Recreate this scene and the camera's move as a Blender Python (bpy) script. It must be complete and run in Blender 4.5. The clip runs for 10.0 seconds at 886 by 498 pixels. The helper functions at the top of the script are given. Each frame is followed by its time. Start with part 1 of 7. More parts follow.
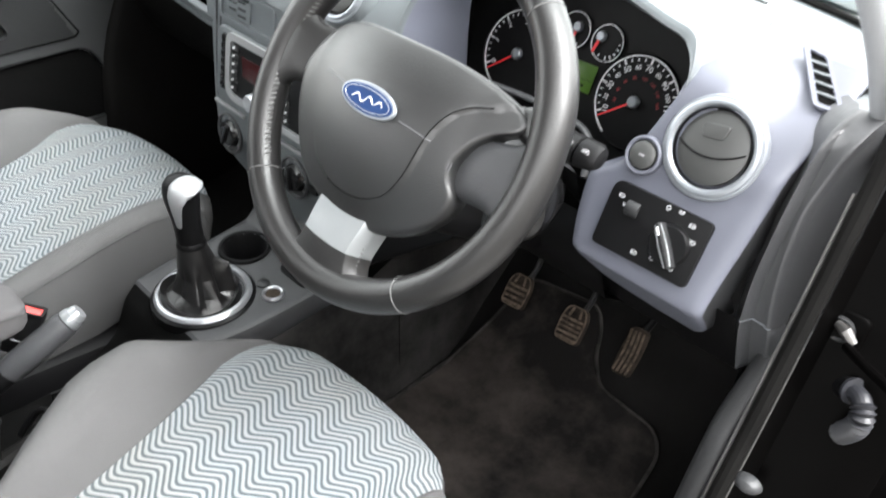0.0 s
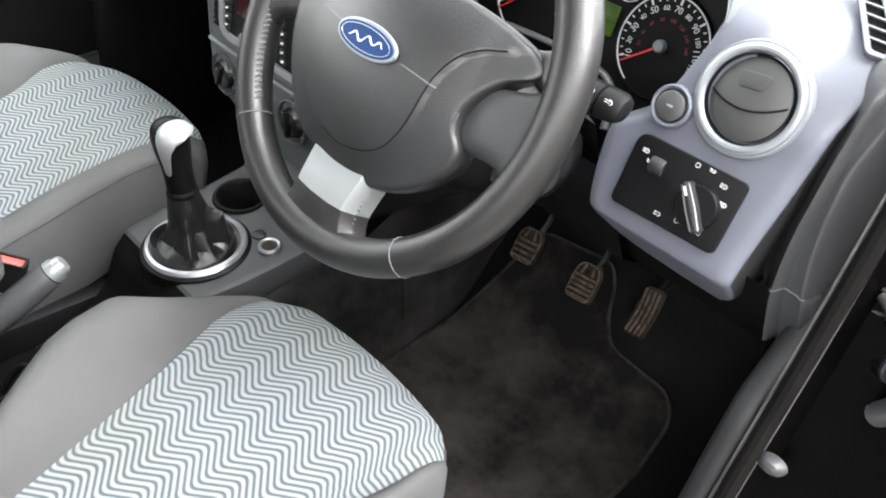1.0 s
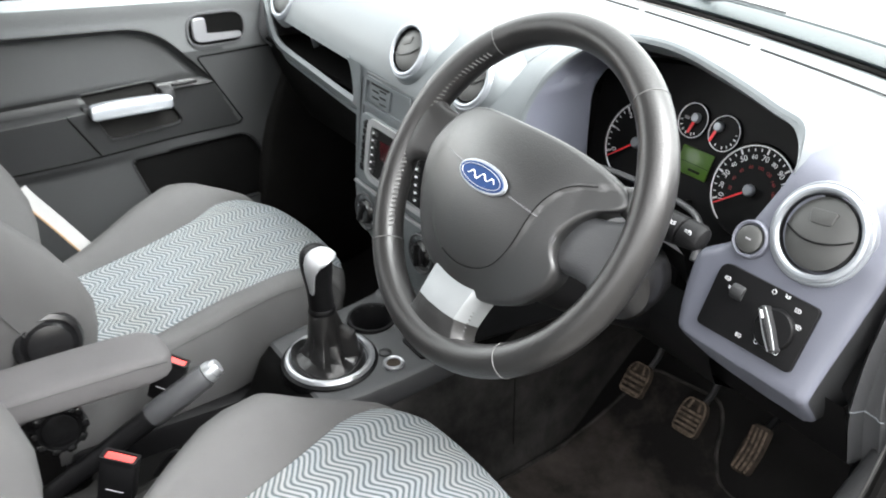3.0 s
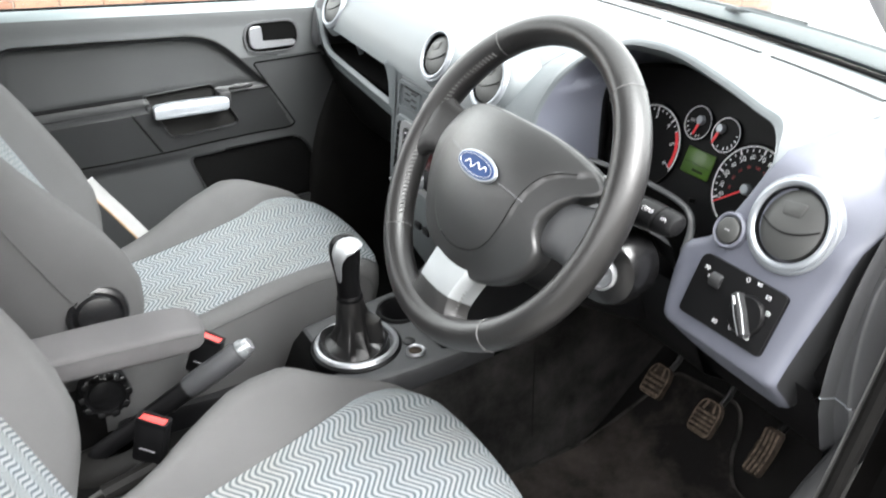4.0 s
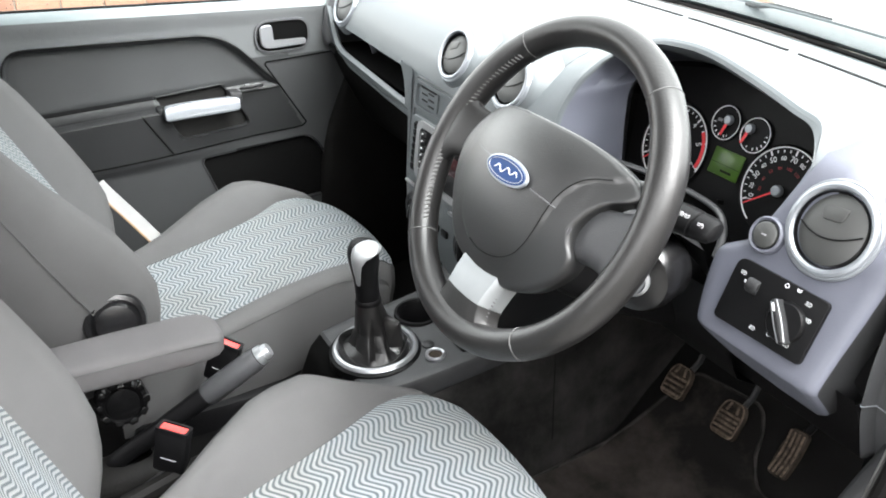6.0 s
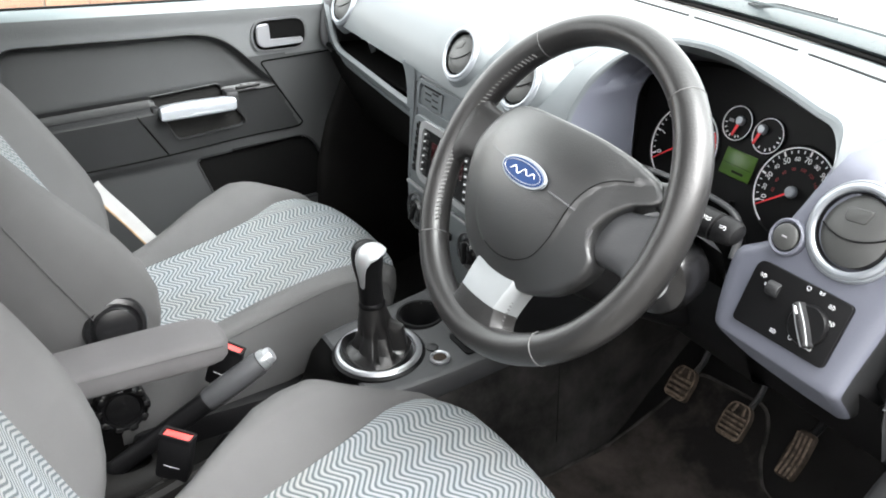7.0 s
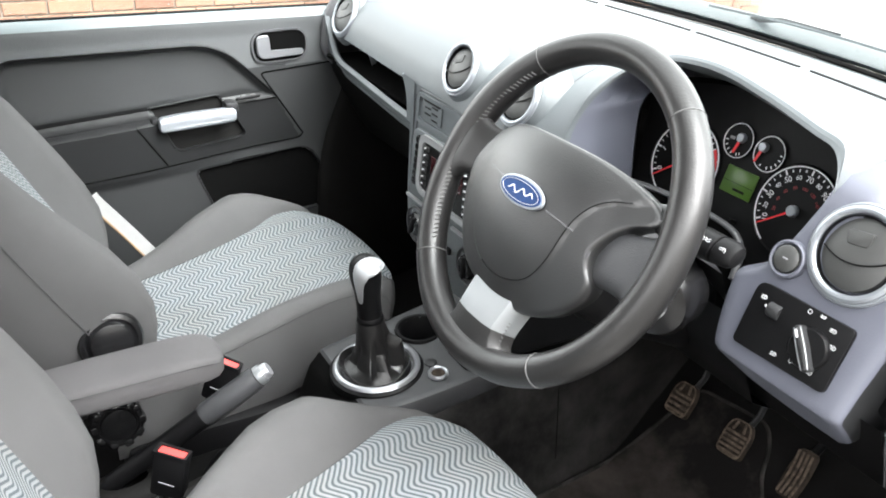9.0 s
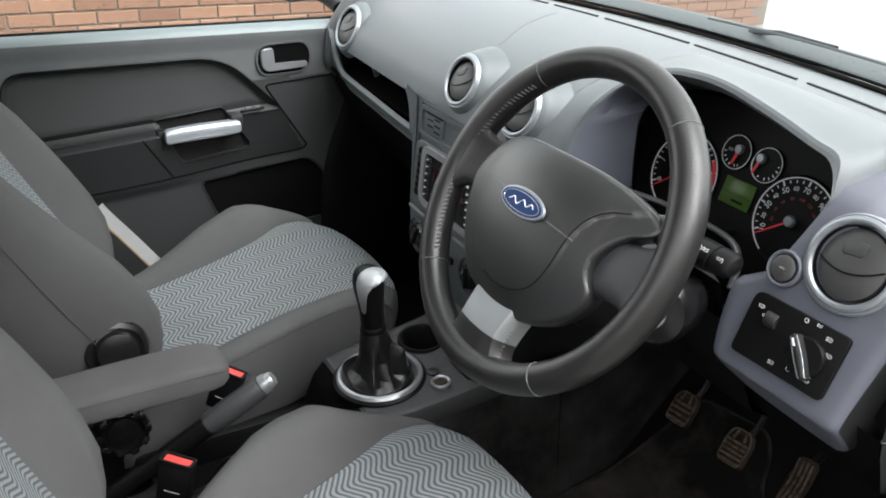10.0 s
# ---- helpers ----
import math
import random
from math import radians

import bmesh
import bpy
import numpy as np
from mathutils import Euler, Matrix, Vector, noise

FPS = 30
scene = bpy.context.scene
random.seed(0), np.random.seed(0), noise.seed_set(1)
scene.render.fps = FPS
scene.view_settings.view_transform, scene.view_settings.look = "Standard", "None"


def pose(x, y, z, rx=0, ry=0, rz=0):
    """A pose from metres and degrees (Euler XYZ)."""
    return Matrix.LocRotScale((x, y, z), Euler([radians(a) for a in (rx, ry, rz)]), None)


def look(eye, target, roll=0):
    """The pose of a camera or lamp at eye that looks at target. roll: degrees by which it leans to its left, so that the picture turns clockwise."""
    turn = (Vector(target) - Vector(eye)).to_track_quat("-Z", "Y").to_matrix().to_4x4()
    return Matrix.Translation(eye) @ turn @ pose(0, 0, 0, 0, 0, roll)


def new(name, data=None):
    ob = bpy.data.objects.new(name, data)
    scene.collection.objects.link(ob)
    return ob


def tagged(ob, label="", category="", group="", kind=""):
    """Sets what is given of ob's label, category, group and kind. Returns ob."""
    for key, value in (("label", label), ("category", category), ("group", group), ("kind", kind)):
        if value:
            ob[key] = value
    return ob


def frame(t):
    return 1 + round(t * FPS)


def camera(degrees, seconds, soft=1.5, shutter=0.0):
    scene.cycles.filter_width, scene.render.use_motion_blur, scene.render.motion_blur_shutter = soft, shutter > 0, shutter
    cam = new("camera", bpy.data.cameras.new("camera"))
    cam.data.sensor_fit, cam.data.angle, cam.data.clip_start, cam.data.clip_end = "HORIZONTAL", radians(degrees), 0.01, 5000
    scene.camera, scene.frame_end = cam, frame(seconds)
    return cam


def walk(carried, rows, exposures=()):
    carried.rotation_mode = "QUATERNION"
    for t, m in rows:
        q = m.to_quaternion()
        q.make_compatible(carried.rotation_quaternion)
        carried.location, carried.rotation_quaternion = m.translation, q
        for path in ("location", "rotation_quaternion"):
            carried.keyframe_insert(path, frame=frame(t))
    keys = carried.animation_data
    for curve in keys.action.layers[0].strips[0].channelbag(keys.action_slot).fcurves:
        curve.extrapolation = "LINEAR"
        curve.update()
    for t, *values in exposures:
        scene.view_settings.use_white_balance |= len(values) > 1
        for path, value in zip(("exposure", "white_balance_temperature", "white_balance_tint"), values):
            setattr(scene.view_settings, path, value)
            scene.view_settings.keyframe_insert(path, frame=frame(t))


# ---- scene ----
cam = camera(55.76, 10.0, soft=1.8, shutter=0.7)
# seconds, place, yaw, pitch, roll
PATH = [
    (0.0, 0.8789, -0.5019, 1.0360, 41.775, -33.435, 7.204),
    (0.5, 0.8568, -0.4745, 1.0159, 42.330, -35.831, 7.633),
    (1.0, 0.8372, -0.4521, 1.0077, 41.882, -37.293, 8.070),
    (1.5, 0.8205, -0.4640, 1.0097, 45.586, -35.317, 7.413),
    (1.6, 0.8170, -0.4641, 1.0102, 46.377, -33.313, 8.267),
    (2.0, 0.8334, -0.4874, 1.0217, 48.429, -30.717, 8.924),
    (2.5, 0.8840, -0.5091, 1.0230, 48.686, -29.926, 7.362),
    (2.7, 0.9040, -0.5139, 1.0328, 50.692, -29.077, 5.801),
    (3.8, 1.0358, -0.4886, 1.0479, 58.482, -26.917, 3.584),
    (4.0, 1.0498, -0.4821, 1.0441, 59.515, -26.964, 3.364),
    (4.5, 1.0694, -0.4693, 1.0295, 62.671, -28.555, 0.466),
    (5.0, 1.0673, -0.4727, 1.0399, 63.089, -27.391, 0.728),
    (5.5, 1.0467, -0.4838, 1.0465, 61.735, -26.500, 1.973),
    (5.7, 1.0325, -0.4893, 1.0485, 60.642, -26.997, 2.436),
    (7.0, 0.9841, -0.5198, 1.0422, 58.175, -27.428, 3.301),
    (7.5, 0.9775, -0.5171, 1.0453, 58.525, -27.201, 3.563),
    (8.0, 0.9741, -0.5158, 1.0444, 58.382, -27.447, 3.556),
    (8.5, 0.9719, -0.5121, 1.0479, 58.234, -27.336, 3.709),
    (9.0, 0.9746, -0.5075, 1.0510, 58.430, -27.040, 3.464),
    (9.5, 0.9810, -0.5103, 1.0544, 58.302, -26.488, 3.697),
    (10.0, 0.9857, -0.5139, 1.0574, 58.671, -26.348, 3.309),
]
STOPS = 3.64
walk(cam, [(t, pose(x, y, z) @ pose(0, 0, 0, 0, 0, yaw) @ pose(0, 0, 0, 90 + pitch) @ pose(0, 0, 0, 0, 0, roll))
           for t, x, y, z, yaw, pitch, roll in PATH],
     exposures=[(0.0, STOPS), (9.3, STOPS), (9.7, STOPS - 0.4), (10.0, STOPS - 1.15)])

# ---- light ----
world = bpy.data.worlds.new("sky")
scene.world = world
world.use_nodes = True
wn, wl = world.node_tree.nodes, world.node_tree.links
sky = wn.new("ShaderNodeTexSky")
sky.sky_type, sky.sun_disc = "NISHITA", False
sky.sun_elevation, sky.sun_rotation = radians(54), radians(64)
sky.air_density, sky.dust_density, sky.ozone_density = 1.0, 2.5, 0.3
soften = wn.new("ShaderNodeHueSaturation")
soften.inputs["Saturation"].default_value = 0.02
wl.new(sky.outputs["Color"], soften.inputs["Color"])
wl.new(soften.outputs["Color"], wn["Background"].inputs["Color"])
wn["Background"].inputs["Strength"].default_value = 0.15
sun = new("sun", bpy.data.lights.new("sun", "SUN"))
sun.data.energy, sun.data.angle, sun.data.color = 0.5, radians(50), (1.0, 0.995, 0.98)
sun.matrix_world = look((0.0, 0.0, 0.0), (-0.528, -0.258, -0.809))

# ---- builders ----
def mat(name, color, rough=0.5, metal=0.0, bump=0.0, scale=60.0, vary=0.0, vscale=6.0, coat=0.0, spec=0.5, detail=3.0):
    """A surface with fine relief and broad variation of tone."""
    m = bpy.data.materials.new(name)
    m.use_nodes = True
    nt = m.node_tree
    b = nt.nodes["Principled BSDF"]
    b.inputs["Base Color"].default_value = (*color, 1)
    b.inputs["Roughness"].default_value, b.inputs["Metallic"].default_value = rough, metal
    b.inputs["Coat Weight"].default_value = coat
    b.inputs["Coat Roughness"].default_value = 0.08
    b.inputs["Specular IOR Level"].default_value = spec
    tc = nt.nodes.new("ShaderNodeTexCoord")
    if bump:
        n = nt.nodes.new("ShaderNodeTexNoise")
        n.inputs["Scale"].default_value, n.inputs["Detail"].default_value = scale, detail
        nt.links.new(tc.outputs["Object"], n.inputs["Vector"])
        bp = nt.nodes.new("ShaderNodeBump")
        bp.inputs["Strength"].default_value, bp.inputs["Distance"].default_value = bump, 0.002
        nt.links.new(n.outputs["Fac"], bp.inputs["Height"])
        nt.links.new(bp.outputs["Normal"], b.inputs["Normal"])
    if vary:
        n = nt.nodes.new("ShaderNodeTexNoise")
        n.inputs["Scale"].default_value, n.inputs["Detail"].default_value = vscale, 6
        nt.links.new(tc.outputs["Object"], n.inputs["Vector"])
        r = nt.nodes.new("ShaderNodeValToRGB")
        r.color_ramp.elements[0].position, r.color_ramp.elements[1].position = 0.3, 0.7
        r.color_ramp.elements[0].color = (*[c * (1 - vary) for c in color], 1)
        r.color_ramp.elements[1].color = (*[min(1, c * (1 + vary)) for c in color], 1)
        nt.links.new(n.outputs["Fac"], r.inputs["Fac"])
        nt.links.new(r.outputs["Color"], b.inputs["Base Color"])
        q = nt.nodes.new("ShaderNodeMapRange")
        q.inputs["To Min"].default_value, q.inputs["To Max"].default_value = rough * 0.88, min(1, rough * 1.12)
        nt.links.new(n.outputs["Fac"], q.inputs["Value"])
        nt.links.new(q.outputs["Result"], b.inputs["Roughness"])
    return m


def thing(name, at, label, category, group="", kind=""):
    e = new(name)
    e.location = at
    e.empty_display_size = 0.05
    return tagged(e, label, category, group, kind)


def ob_of(name, bm, material, smooth=35):
    bmesh.ops.recalc_face_normals(bm, faces=bm.faces)
    me = bpy.data.meshes.new(name)
    bm.to_mesh(me)
    bm.free()
    me.materials.append(material)
    me.polygons.foreach_set("use_smooth", [True] * len(me.polygons))
    me.set_sharp_from_angle(angle=radians(smooth))
    return new(name, me)


def part(name, bm, material, parent, label="", smooth=35):
    ob = ob_of(name, bm, material, smooth)
    ob.parent = parent
    if parent.type == "EMPTY":
        ob.matrix_parent_inverse = Matrix.Translation(-Vector(parent.location))
    return tagged(ob, label)


def single(name, bm, material, label, category, group="", kind="", smooth=35):
    return tagged(ob_of(name, bm, material, smooth), label, category, group, kind)


def axes(o, x, z):
    """A local frame with origin o, x axis x and z axis as near to z as can be."""
    x = Vector(x).normalized()
    y = Vector(z).cross(x).normalized()
    z = x.cross(y)
    return Matrix(((x[0], y[0], z[0], o[0]), (x[1], y[1], z[1], o[1]), (x[2], y[2], z[2], o[2]), (0, 0, 0, 1)))


def join(*bms):
    a = bms[0]
    for b in bms[1:]:
        me = bpy.data.meshes.new("tmp")
        b.to_mesh(me)
        a.from_mesh(me)
        b.free()
        bpy.data.meshes.remove(me)
    return a


def grid(rows, closed_u=False, closed_v=False, caps=False, m=None, uv=None):
    """A skin over rows of points. uv: a function of (row, column) that gives the texture place."""
    bm = bmesh.new()
    v = [[bm.verts.new(m @ Vector(p) if m else p) for p in r] for r in rows]
    nu, nv = len(v), len(v[0])
    lay = bm.loops.layers.uv.new("UVMap") if uv else None
    for i in range(nu if closed_u else nu - 1):
        for j in range(nv if closed_v else nv - 1):
            ids = [(i, j), (i + 1, j), (i + 1, j + 1), (i, j + 1)]
            f = bm.faces.new([v[a % nu][b % nv] for a, b in ids])
            if uv:
                for lp, (a, b) in zip(f.loops, ids):
                    lp[lay].uv = uv(a, b)
    if caps:
        for r in (v[0], v[-1]):
            bm.faces.new(r)
    return bm


def box(sx, sy, sz, m=None, bevel=0.0, seg=2):
    bm = bmesh.new()
    bmesh.ops.create_cube(bm, size=1)
    bmesh.ops.scale(bm, vec=(sx, sy, sz), verts=bm.verts)
    if bevel:
        bmesh.ops.bevel(bm, geom=bm.edges[:], offset=bevel, segments=seg, profile=0.5, affect="EDGES")
    if m:
        bmesh.ops.transform(bm, matrix=m, verts=bm.verts)
    return bm


def block(lo, hi, bevel=0.0, seg=2):
    c = [(a + b) / 2 for a, b in zip(lo, hi)]
    return box(*[abs(b - a) for a, b in zip(lo, hi)], Matrix.Translation(c), bevel, seg)


def lathe(profile, m=None, seg=40, sx=1.0, sy=1.0):
    """A turned form: profile of (radius, height) round local z."""
    rows = []
    for k in range(seg):
        a = 2 * math.pi * k / seg
        rows.append([(max(r, 1e-5) * math.cos(a) * sx, max(r, 1e-5) * math.sin(a) * sy, h) for r, h in profile])
    bm = grid(rows, closed_u=True, m=m)
    bmesh.ops.remove_doubles(bm, verts=bm.verts, dist=1e-4)
    return bm


def tube(pts, r, seg=10, closed=False, flat=1.0, up=(0, 0, 1)):
    """A round bar along points; r is one radius or one for each point."""
    pts = [Vector(p) for p in pts]
    n, rows = len(pts), []
    for i, p in enumerate(pts):
        a = pts[(i - 1) % n] if closed or i else p
        b = pts[(i + 1) % n] if closed or i < n - 1 else p
        d = (b - a).normalized()
        s = d.cross(Vector(up))
        s = s.normalized() if s.length > 1e-4 else d.orthogonal().normalized()
        u = s.cross(d)
        q = r[i] if isinstance(r, (list, tuple)) else r
        rows.append([p + q * (math.cos(t) * s + flat * math.sin(t) * u) for t in [2 * math.pi * k / seg for k in range(seg)]])
    return grid(rows, closed_u=closed, closed_v=True, caps=not closed)


def smooth_path(pts, n=8, closed=False):
    """Catmull-Rom through points."""
    pts = [Vector(p) for p in pts]
    k, out = len(pts), []
    for i in range(k if closed else k - 1):
        p0 = pts[(i - 1) % k] if closed or i else pts[0]
        p1, p2 = pts[i], pts[(i + 1) % k]
        p3 = pts[(i + 2) % k] if closed or i < k - 2 else pts[-1]
        for s in range(n):
            t = s / n
            out.append(0.5 * (2 * p1 + (p2 - p0) * t + (2 * p0 - 5 * p1 + 4 * p2 - p3) * t * t + (3 * p1 - p0 - 3 * p2 + p3) * t ** 3))
    if not closed:
        out.append(pts[-1])
    return out


def rounded(pts, r, n=4):
    """A polygon with its corners rounded by r (one or one for each corner)."""
    pts = [Vector((*p, 0)) for p in pts]
    out, k = [], len(pts)
    for i, p in enumerate(pts):
        q = r[i] if isinstance(r, (list, tuple)) else r
        a, b = pts[i - 1] - p, pts[(i + 1) % k] - p
        q = min(q, a.length * 0.48, b.length * 0.48)
        a, b = p + a.normalized() * q, p + b.normalized() * q
        for s in range(n + 1):
            t = s / n
            out.append(((1 - t) ** 2 * a + 2 * t * (1 - t) * p + t * t * b).to_2d())
    return out


def plate(outline, depth, m=None, bevel=0.0, steps=3):
    """A slab of the given outline in local x, y, from z = 0 to depth, its upper edge rounded."""
    c = sum((Vector(p) for p in outline), Vector((0, 0))) / len(outline)
    rings = [(0.0, 0.0)]
    if bevel:
        rings += [(bevel * (1 - math.cos(a)), depth - bevel + bevel * math.sin(a)) for a in [math.pi / 2 * s / steps for s in range(steps + 1)]]
    else:
        rings += [(0.0, depth)]
    k = len(outline)
    rows = []
    for ins, z in rings:
        ring = []
        for i, p in enumerate(outline):
            p = Vector(p)
            t = Vector(outline[(i + 1) % k]) - Vector(outline[i - 1])
            nrm = Vector((t.y, -t.x)).normalized() if t.length > 1e-9 else Vector((0, 0))
            if nrm.dot(p - c) < 0 and bevel:
                nrm = -nrm
            q = p - nrm * ins
            ring.append((q.x, q.y, z))
        rows.append(ring)
    return grid(rows, closed_v=True, caps=True, m=m)


def ring_plate(outer, inner, depth, m=None):
    """A flat frame between two outlines of as many points, with thickness."""
    rows = [[(*p, 0) for p in outer], [(*p, depth) for p in outer], [(*p, depth) for p in inner], [(*p, 0) for p in inner]]
    return grid(rows, closed_u=True, closed_v=True, m=m)


def ellipse(a, b, n=40):
    return [Vector((a * math.cos(2 * math.pi * k / n), b * math.sin(2 * math.pi * k / n))) for k in range(n)]


def lerp(x, table):
    """A value from rows of (place, value), straight between them."""
    return float(np.interp(x, [r[0] for r in table], [r[1] for r in table]))


def curve(x, table):
    """A value from rows of (place, value), on a smooth line through them."""
    px, py = [r[0] for r in table], [r[1] for r in table]
    if x <= px[0]:
        return py[0]
    if x >= px[-1]:
        return py[-1]
    n = len(px)
    i = max(k for k in range(n - 1) if px[k] <= x)
    sl = [(py[k + 1] - py[k]) / (px[k + 1] - px[k]) for k in range(n - 1)]

    def tangent(k):
        if k in (0, n - 1):
            return sl[0] if k == 0 else sl[-1]
        return 0.0 if sl[k - 1] * sl[k] <= 0 else 2 * sl[k - 1] * sl[k] / (sl[k - 1] + sl[k])
    h = px[i + 1] - px[i]
    t = (x - px[i]) / h
    return ((1 + 2 * t) * (1 - t) ** 2 * py[i] + t * (1 - t) ** 2 * h * tangent(i) + t * t * (3 - 2 * t) * py[i + 1] + t * t * (t - 1) * h * tangent(i + 1))


def ease(t):
    t = min(1.0, max(0.0, t))
    return t * t * (3 - 2 * t)

# ---- materials ----
M_DASH = mat("dash_plastic", (0.096, 0.107, 0.113), 0.46, bump=0.25, scale=900, vary=0.05, vscale=9)
M_LAV = mat("face_plastic", (0.096, 0.101, 0.126), 0.46, bump=0.25, scale=900, vary=0.05, vscale=9)
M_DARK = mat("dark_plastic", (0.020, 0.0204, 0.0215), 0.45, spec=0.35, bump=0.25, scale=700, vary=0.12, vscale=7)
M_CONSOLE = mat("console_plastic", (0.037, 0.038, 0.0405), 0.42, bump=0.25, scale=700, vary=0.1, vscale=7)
M_END = mat("end_plastic", (0.066, 0.067, 0.071), 0.42, bump=0.25, scale=700, vary=0.08, vscale=7)
M_DOOR = mat("door_plastic", (0.026, 0.0275, 0.0285), 0.46, bump=0.35, scale=800, vary=0.1, vscale=5)
M_ARMREST = mat("door_armrest", (0.0125, 0.013, 0.0137), 0.45, bump=0.35, scale=800, vary=0.1, vscale=5, spec=0.28)
M_VINYL = mat("door_vinyl", (0.088, 0.092, 0.095), 0.46, bump=0.35, scale=500, vary=0.12, vscale=4)
M_BLACK = mat("black_plastic", (0.0042, 0.0042, 0.0046), 0.42, spec=0.16, bump=0.15, scale=600, vary=0.2, vscale=8)
# Near-black lining: the deep shade of recesses and gaps is in its colour.
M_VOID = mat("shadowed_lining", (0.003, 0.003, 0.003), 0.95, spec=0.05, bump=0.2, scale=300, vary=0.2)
M_LEATHER = mat("leather", (0.010, 0.0097, 0.0097), 0.37, spec=0.55, bump=0.15, scale=420, vary=0.2, vscale=14, detail=6)
M_PAD = mat("wheel_pad", (0.0125, 0.0128, 0.0132), 0.36, spec=0.9, bump=0.2, scale=800, vary=0.1, vscale=10)
M_GAITER = mat("gaiter_leather", (0.007, 0.0068, 0.007), 0.30, spec=0.65, bump=0.3, scale=300, vary=0.25, vscale=20, detail=6)
M_SILVER = mat("satin_silver", (0.38, 0.39, 0.41), 0.30, metal=0.7, bump=0.06, scale=900, vary=0.04, vscale=20)
M_SPOKE = mat("spoke_silver", (0.24, 0.252, 0.26), 0.34, metal=0.6, bump=0.08, scale=900, vary=0.06, vscale=20)
M_GLOSS = mat("gloss_black_plastic", (0.006, 0.006, 0.0065), 0.24, spec=0.5, bump=0.06, scale=400, vary=0.2, vscale=10)
M_TAN = mat("tan_edging", (0.20, 0.13, 0.075), 0.8, bump=0.4, scale=700, vary=0.2, vscale=30)
M_BEZEL = mat("silver_painted_bezel", (0.26, 0.265, 0.27), 0.38, metal=0.15, bump=0.06, scale=900, vary=0.04, vscale=20)
M_RING = mat("vent_silver", (0.29, 0.31, 0.335), 0.36, metal=0.6, bump=0.06, scale=900, vary=0.04, vscale=20)
M_CAP = mat("knob_cap_silver", (0.33, 0.34, 0.35), 0.33, metal=0.3, bump=0.06, scale=900, vary=0.04, vscale=20)
M_CHROME = mat("chrome", (0.8, 0.8, 0.8), 0.14, metal=1.0, bump=0.05, scale=200, vary=0.03)
M_VENT = mat("vent_plastic", (0.044, 0.045, 0.044), 0.42, bump=0.15, scale=800, vary=0.08, vscale=12)
M_FABRIC = mat("seat_cloth", (0.068, 0.068, 0.0685), 0.95, bump=0.6, scale=1400, vary=0.1, vscale=7, spec=0.2)
M_ARM = mat("armrest_cloth", (0.066, 0.0645, 0.066), 0.95, bump=0.6, scale=1400, vary=0.12, vscale=9, spec=0.2)
M_SIDE = mat("seat_side_cloth", (0.045, 0.046, 0.0465), 0.95, bump=0.6, scale=1400, vary=0.1, vscale=7, spec=0.2)
M_RED = mat("red_plastic", (0.52, 0.055, 0.05), 0.35, bump=0.1, scale=300, vary=0.1)
M_BLUE = mat("blue_enamel", (0.003, 0.026, 0.105), 0.30, spec=0.15, bump=0.03, scale=200, vary=0.15, vscale=30)
M_WHITE = mat("white_print", (0.75, 0.76, 0.78), 0.5, bump=0.05, scale=500, vary=0.05)
M_GREYPRINT = mat("grey_print", (0.22, 0.22, 0.23), 0.5, bump=0.05, scale=500, vary=0.05)
M_REDPRINT = mat("red_print", (0.20, 0.008, 0.010), 0.5, bump=0.05, scale=500, vary=0.05)
M_DISPLAY = mat("dark_red_display", (0.028, 0.003, 0.004), 0.25, bump=0.03, scale=300, vary=0.3, vscale=25)
M_NEEDLE = mat("needle_red", (0.75, 0.03, 0.04), 0.4, bump=0.05, scale=500, vary=0.05)
M_DIAL = mat("dial_black", (0.005, 0.005, 0.0054), 0.5, spec=0.16, bump=0.05, scale=500, vary=0.15, vscale=20)
M_LCD = mat("lcd_green", (0.055, 0.115, 0.018), 0.3, bump=0.03, scale=400, vary=0.12, vscale=30)
M_CARPET = mat("carpet", (0.009, 0.0086, 0.0085), 0.98, bump=1.0, scale=900, vary=0.35, vscale=9, spec=0.1, detail=6)
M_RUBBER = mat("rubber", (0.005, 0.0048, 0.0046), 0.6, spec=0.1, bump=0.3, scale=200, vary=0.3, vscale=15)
M_PAINT = mat("black_paint", (0.0009, 0.0008, 0.0008), 0.38, spec=0.03, bump=0.05, scale=60, vary=0.3, vscale=8)
M_BONNET = mat("bonnet_paint", (0.20, 0.23, 0.235), 0.25, coat=1.0, bump=0.05, scale=40, vary=0.2, vscale=5)
M_HEADLINE = mat("headlining", (0.30, 0.30, 0.29), 0.95, bump=0.5, scale=700, vary=0.05)
M_TRIM = mat("pale_trim", (0.30, 0.31, 0.32), 0.6, bump=0.25, scale=700, vary=0.05)
M_WEB = mat("belt_webbing", (0.20, 0.20, 0.20), 0.8, bump=0.6, scale=900, vary=0.06, vscale=30)
M_STEEL = mat("worn_steel", (0.20, 0.195, 0.19), 0.35, metal=0.9, bump=0.3, scale=150, vary=0.25, vscale=30)
M_ENDP = mat("end_panel_plastic", (0.054, 0.055, 0.058), 0.38, spec=0.6, bump=0.25, scale=700, vary=0.06, vscale=7)
M_WIRE = mat("ribbed_boot", (0.012, 0.0125, 0.016), 0.5, bump=0.2, scale=200, vary=0.2, vscale=20)
M_THREAD = mat("thread", (0.085, 0.085, 0.085), 0.8, bump=0.3, scale=900, vary=0.1)
M_CONCRETE = mat("wet_concrete", (0.22, 0.215, 0.205), 0.32, bump=0.6, scale=40, vary=0.25, vscale=2.5, detail=8)
M_MORTAR = mat("mortar", (0.16, 0.135, 0.11), 0.9, bump=0.6, scale=90, vary=0.15, vscale=6)


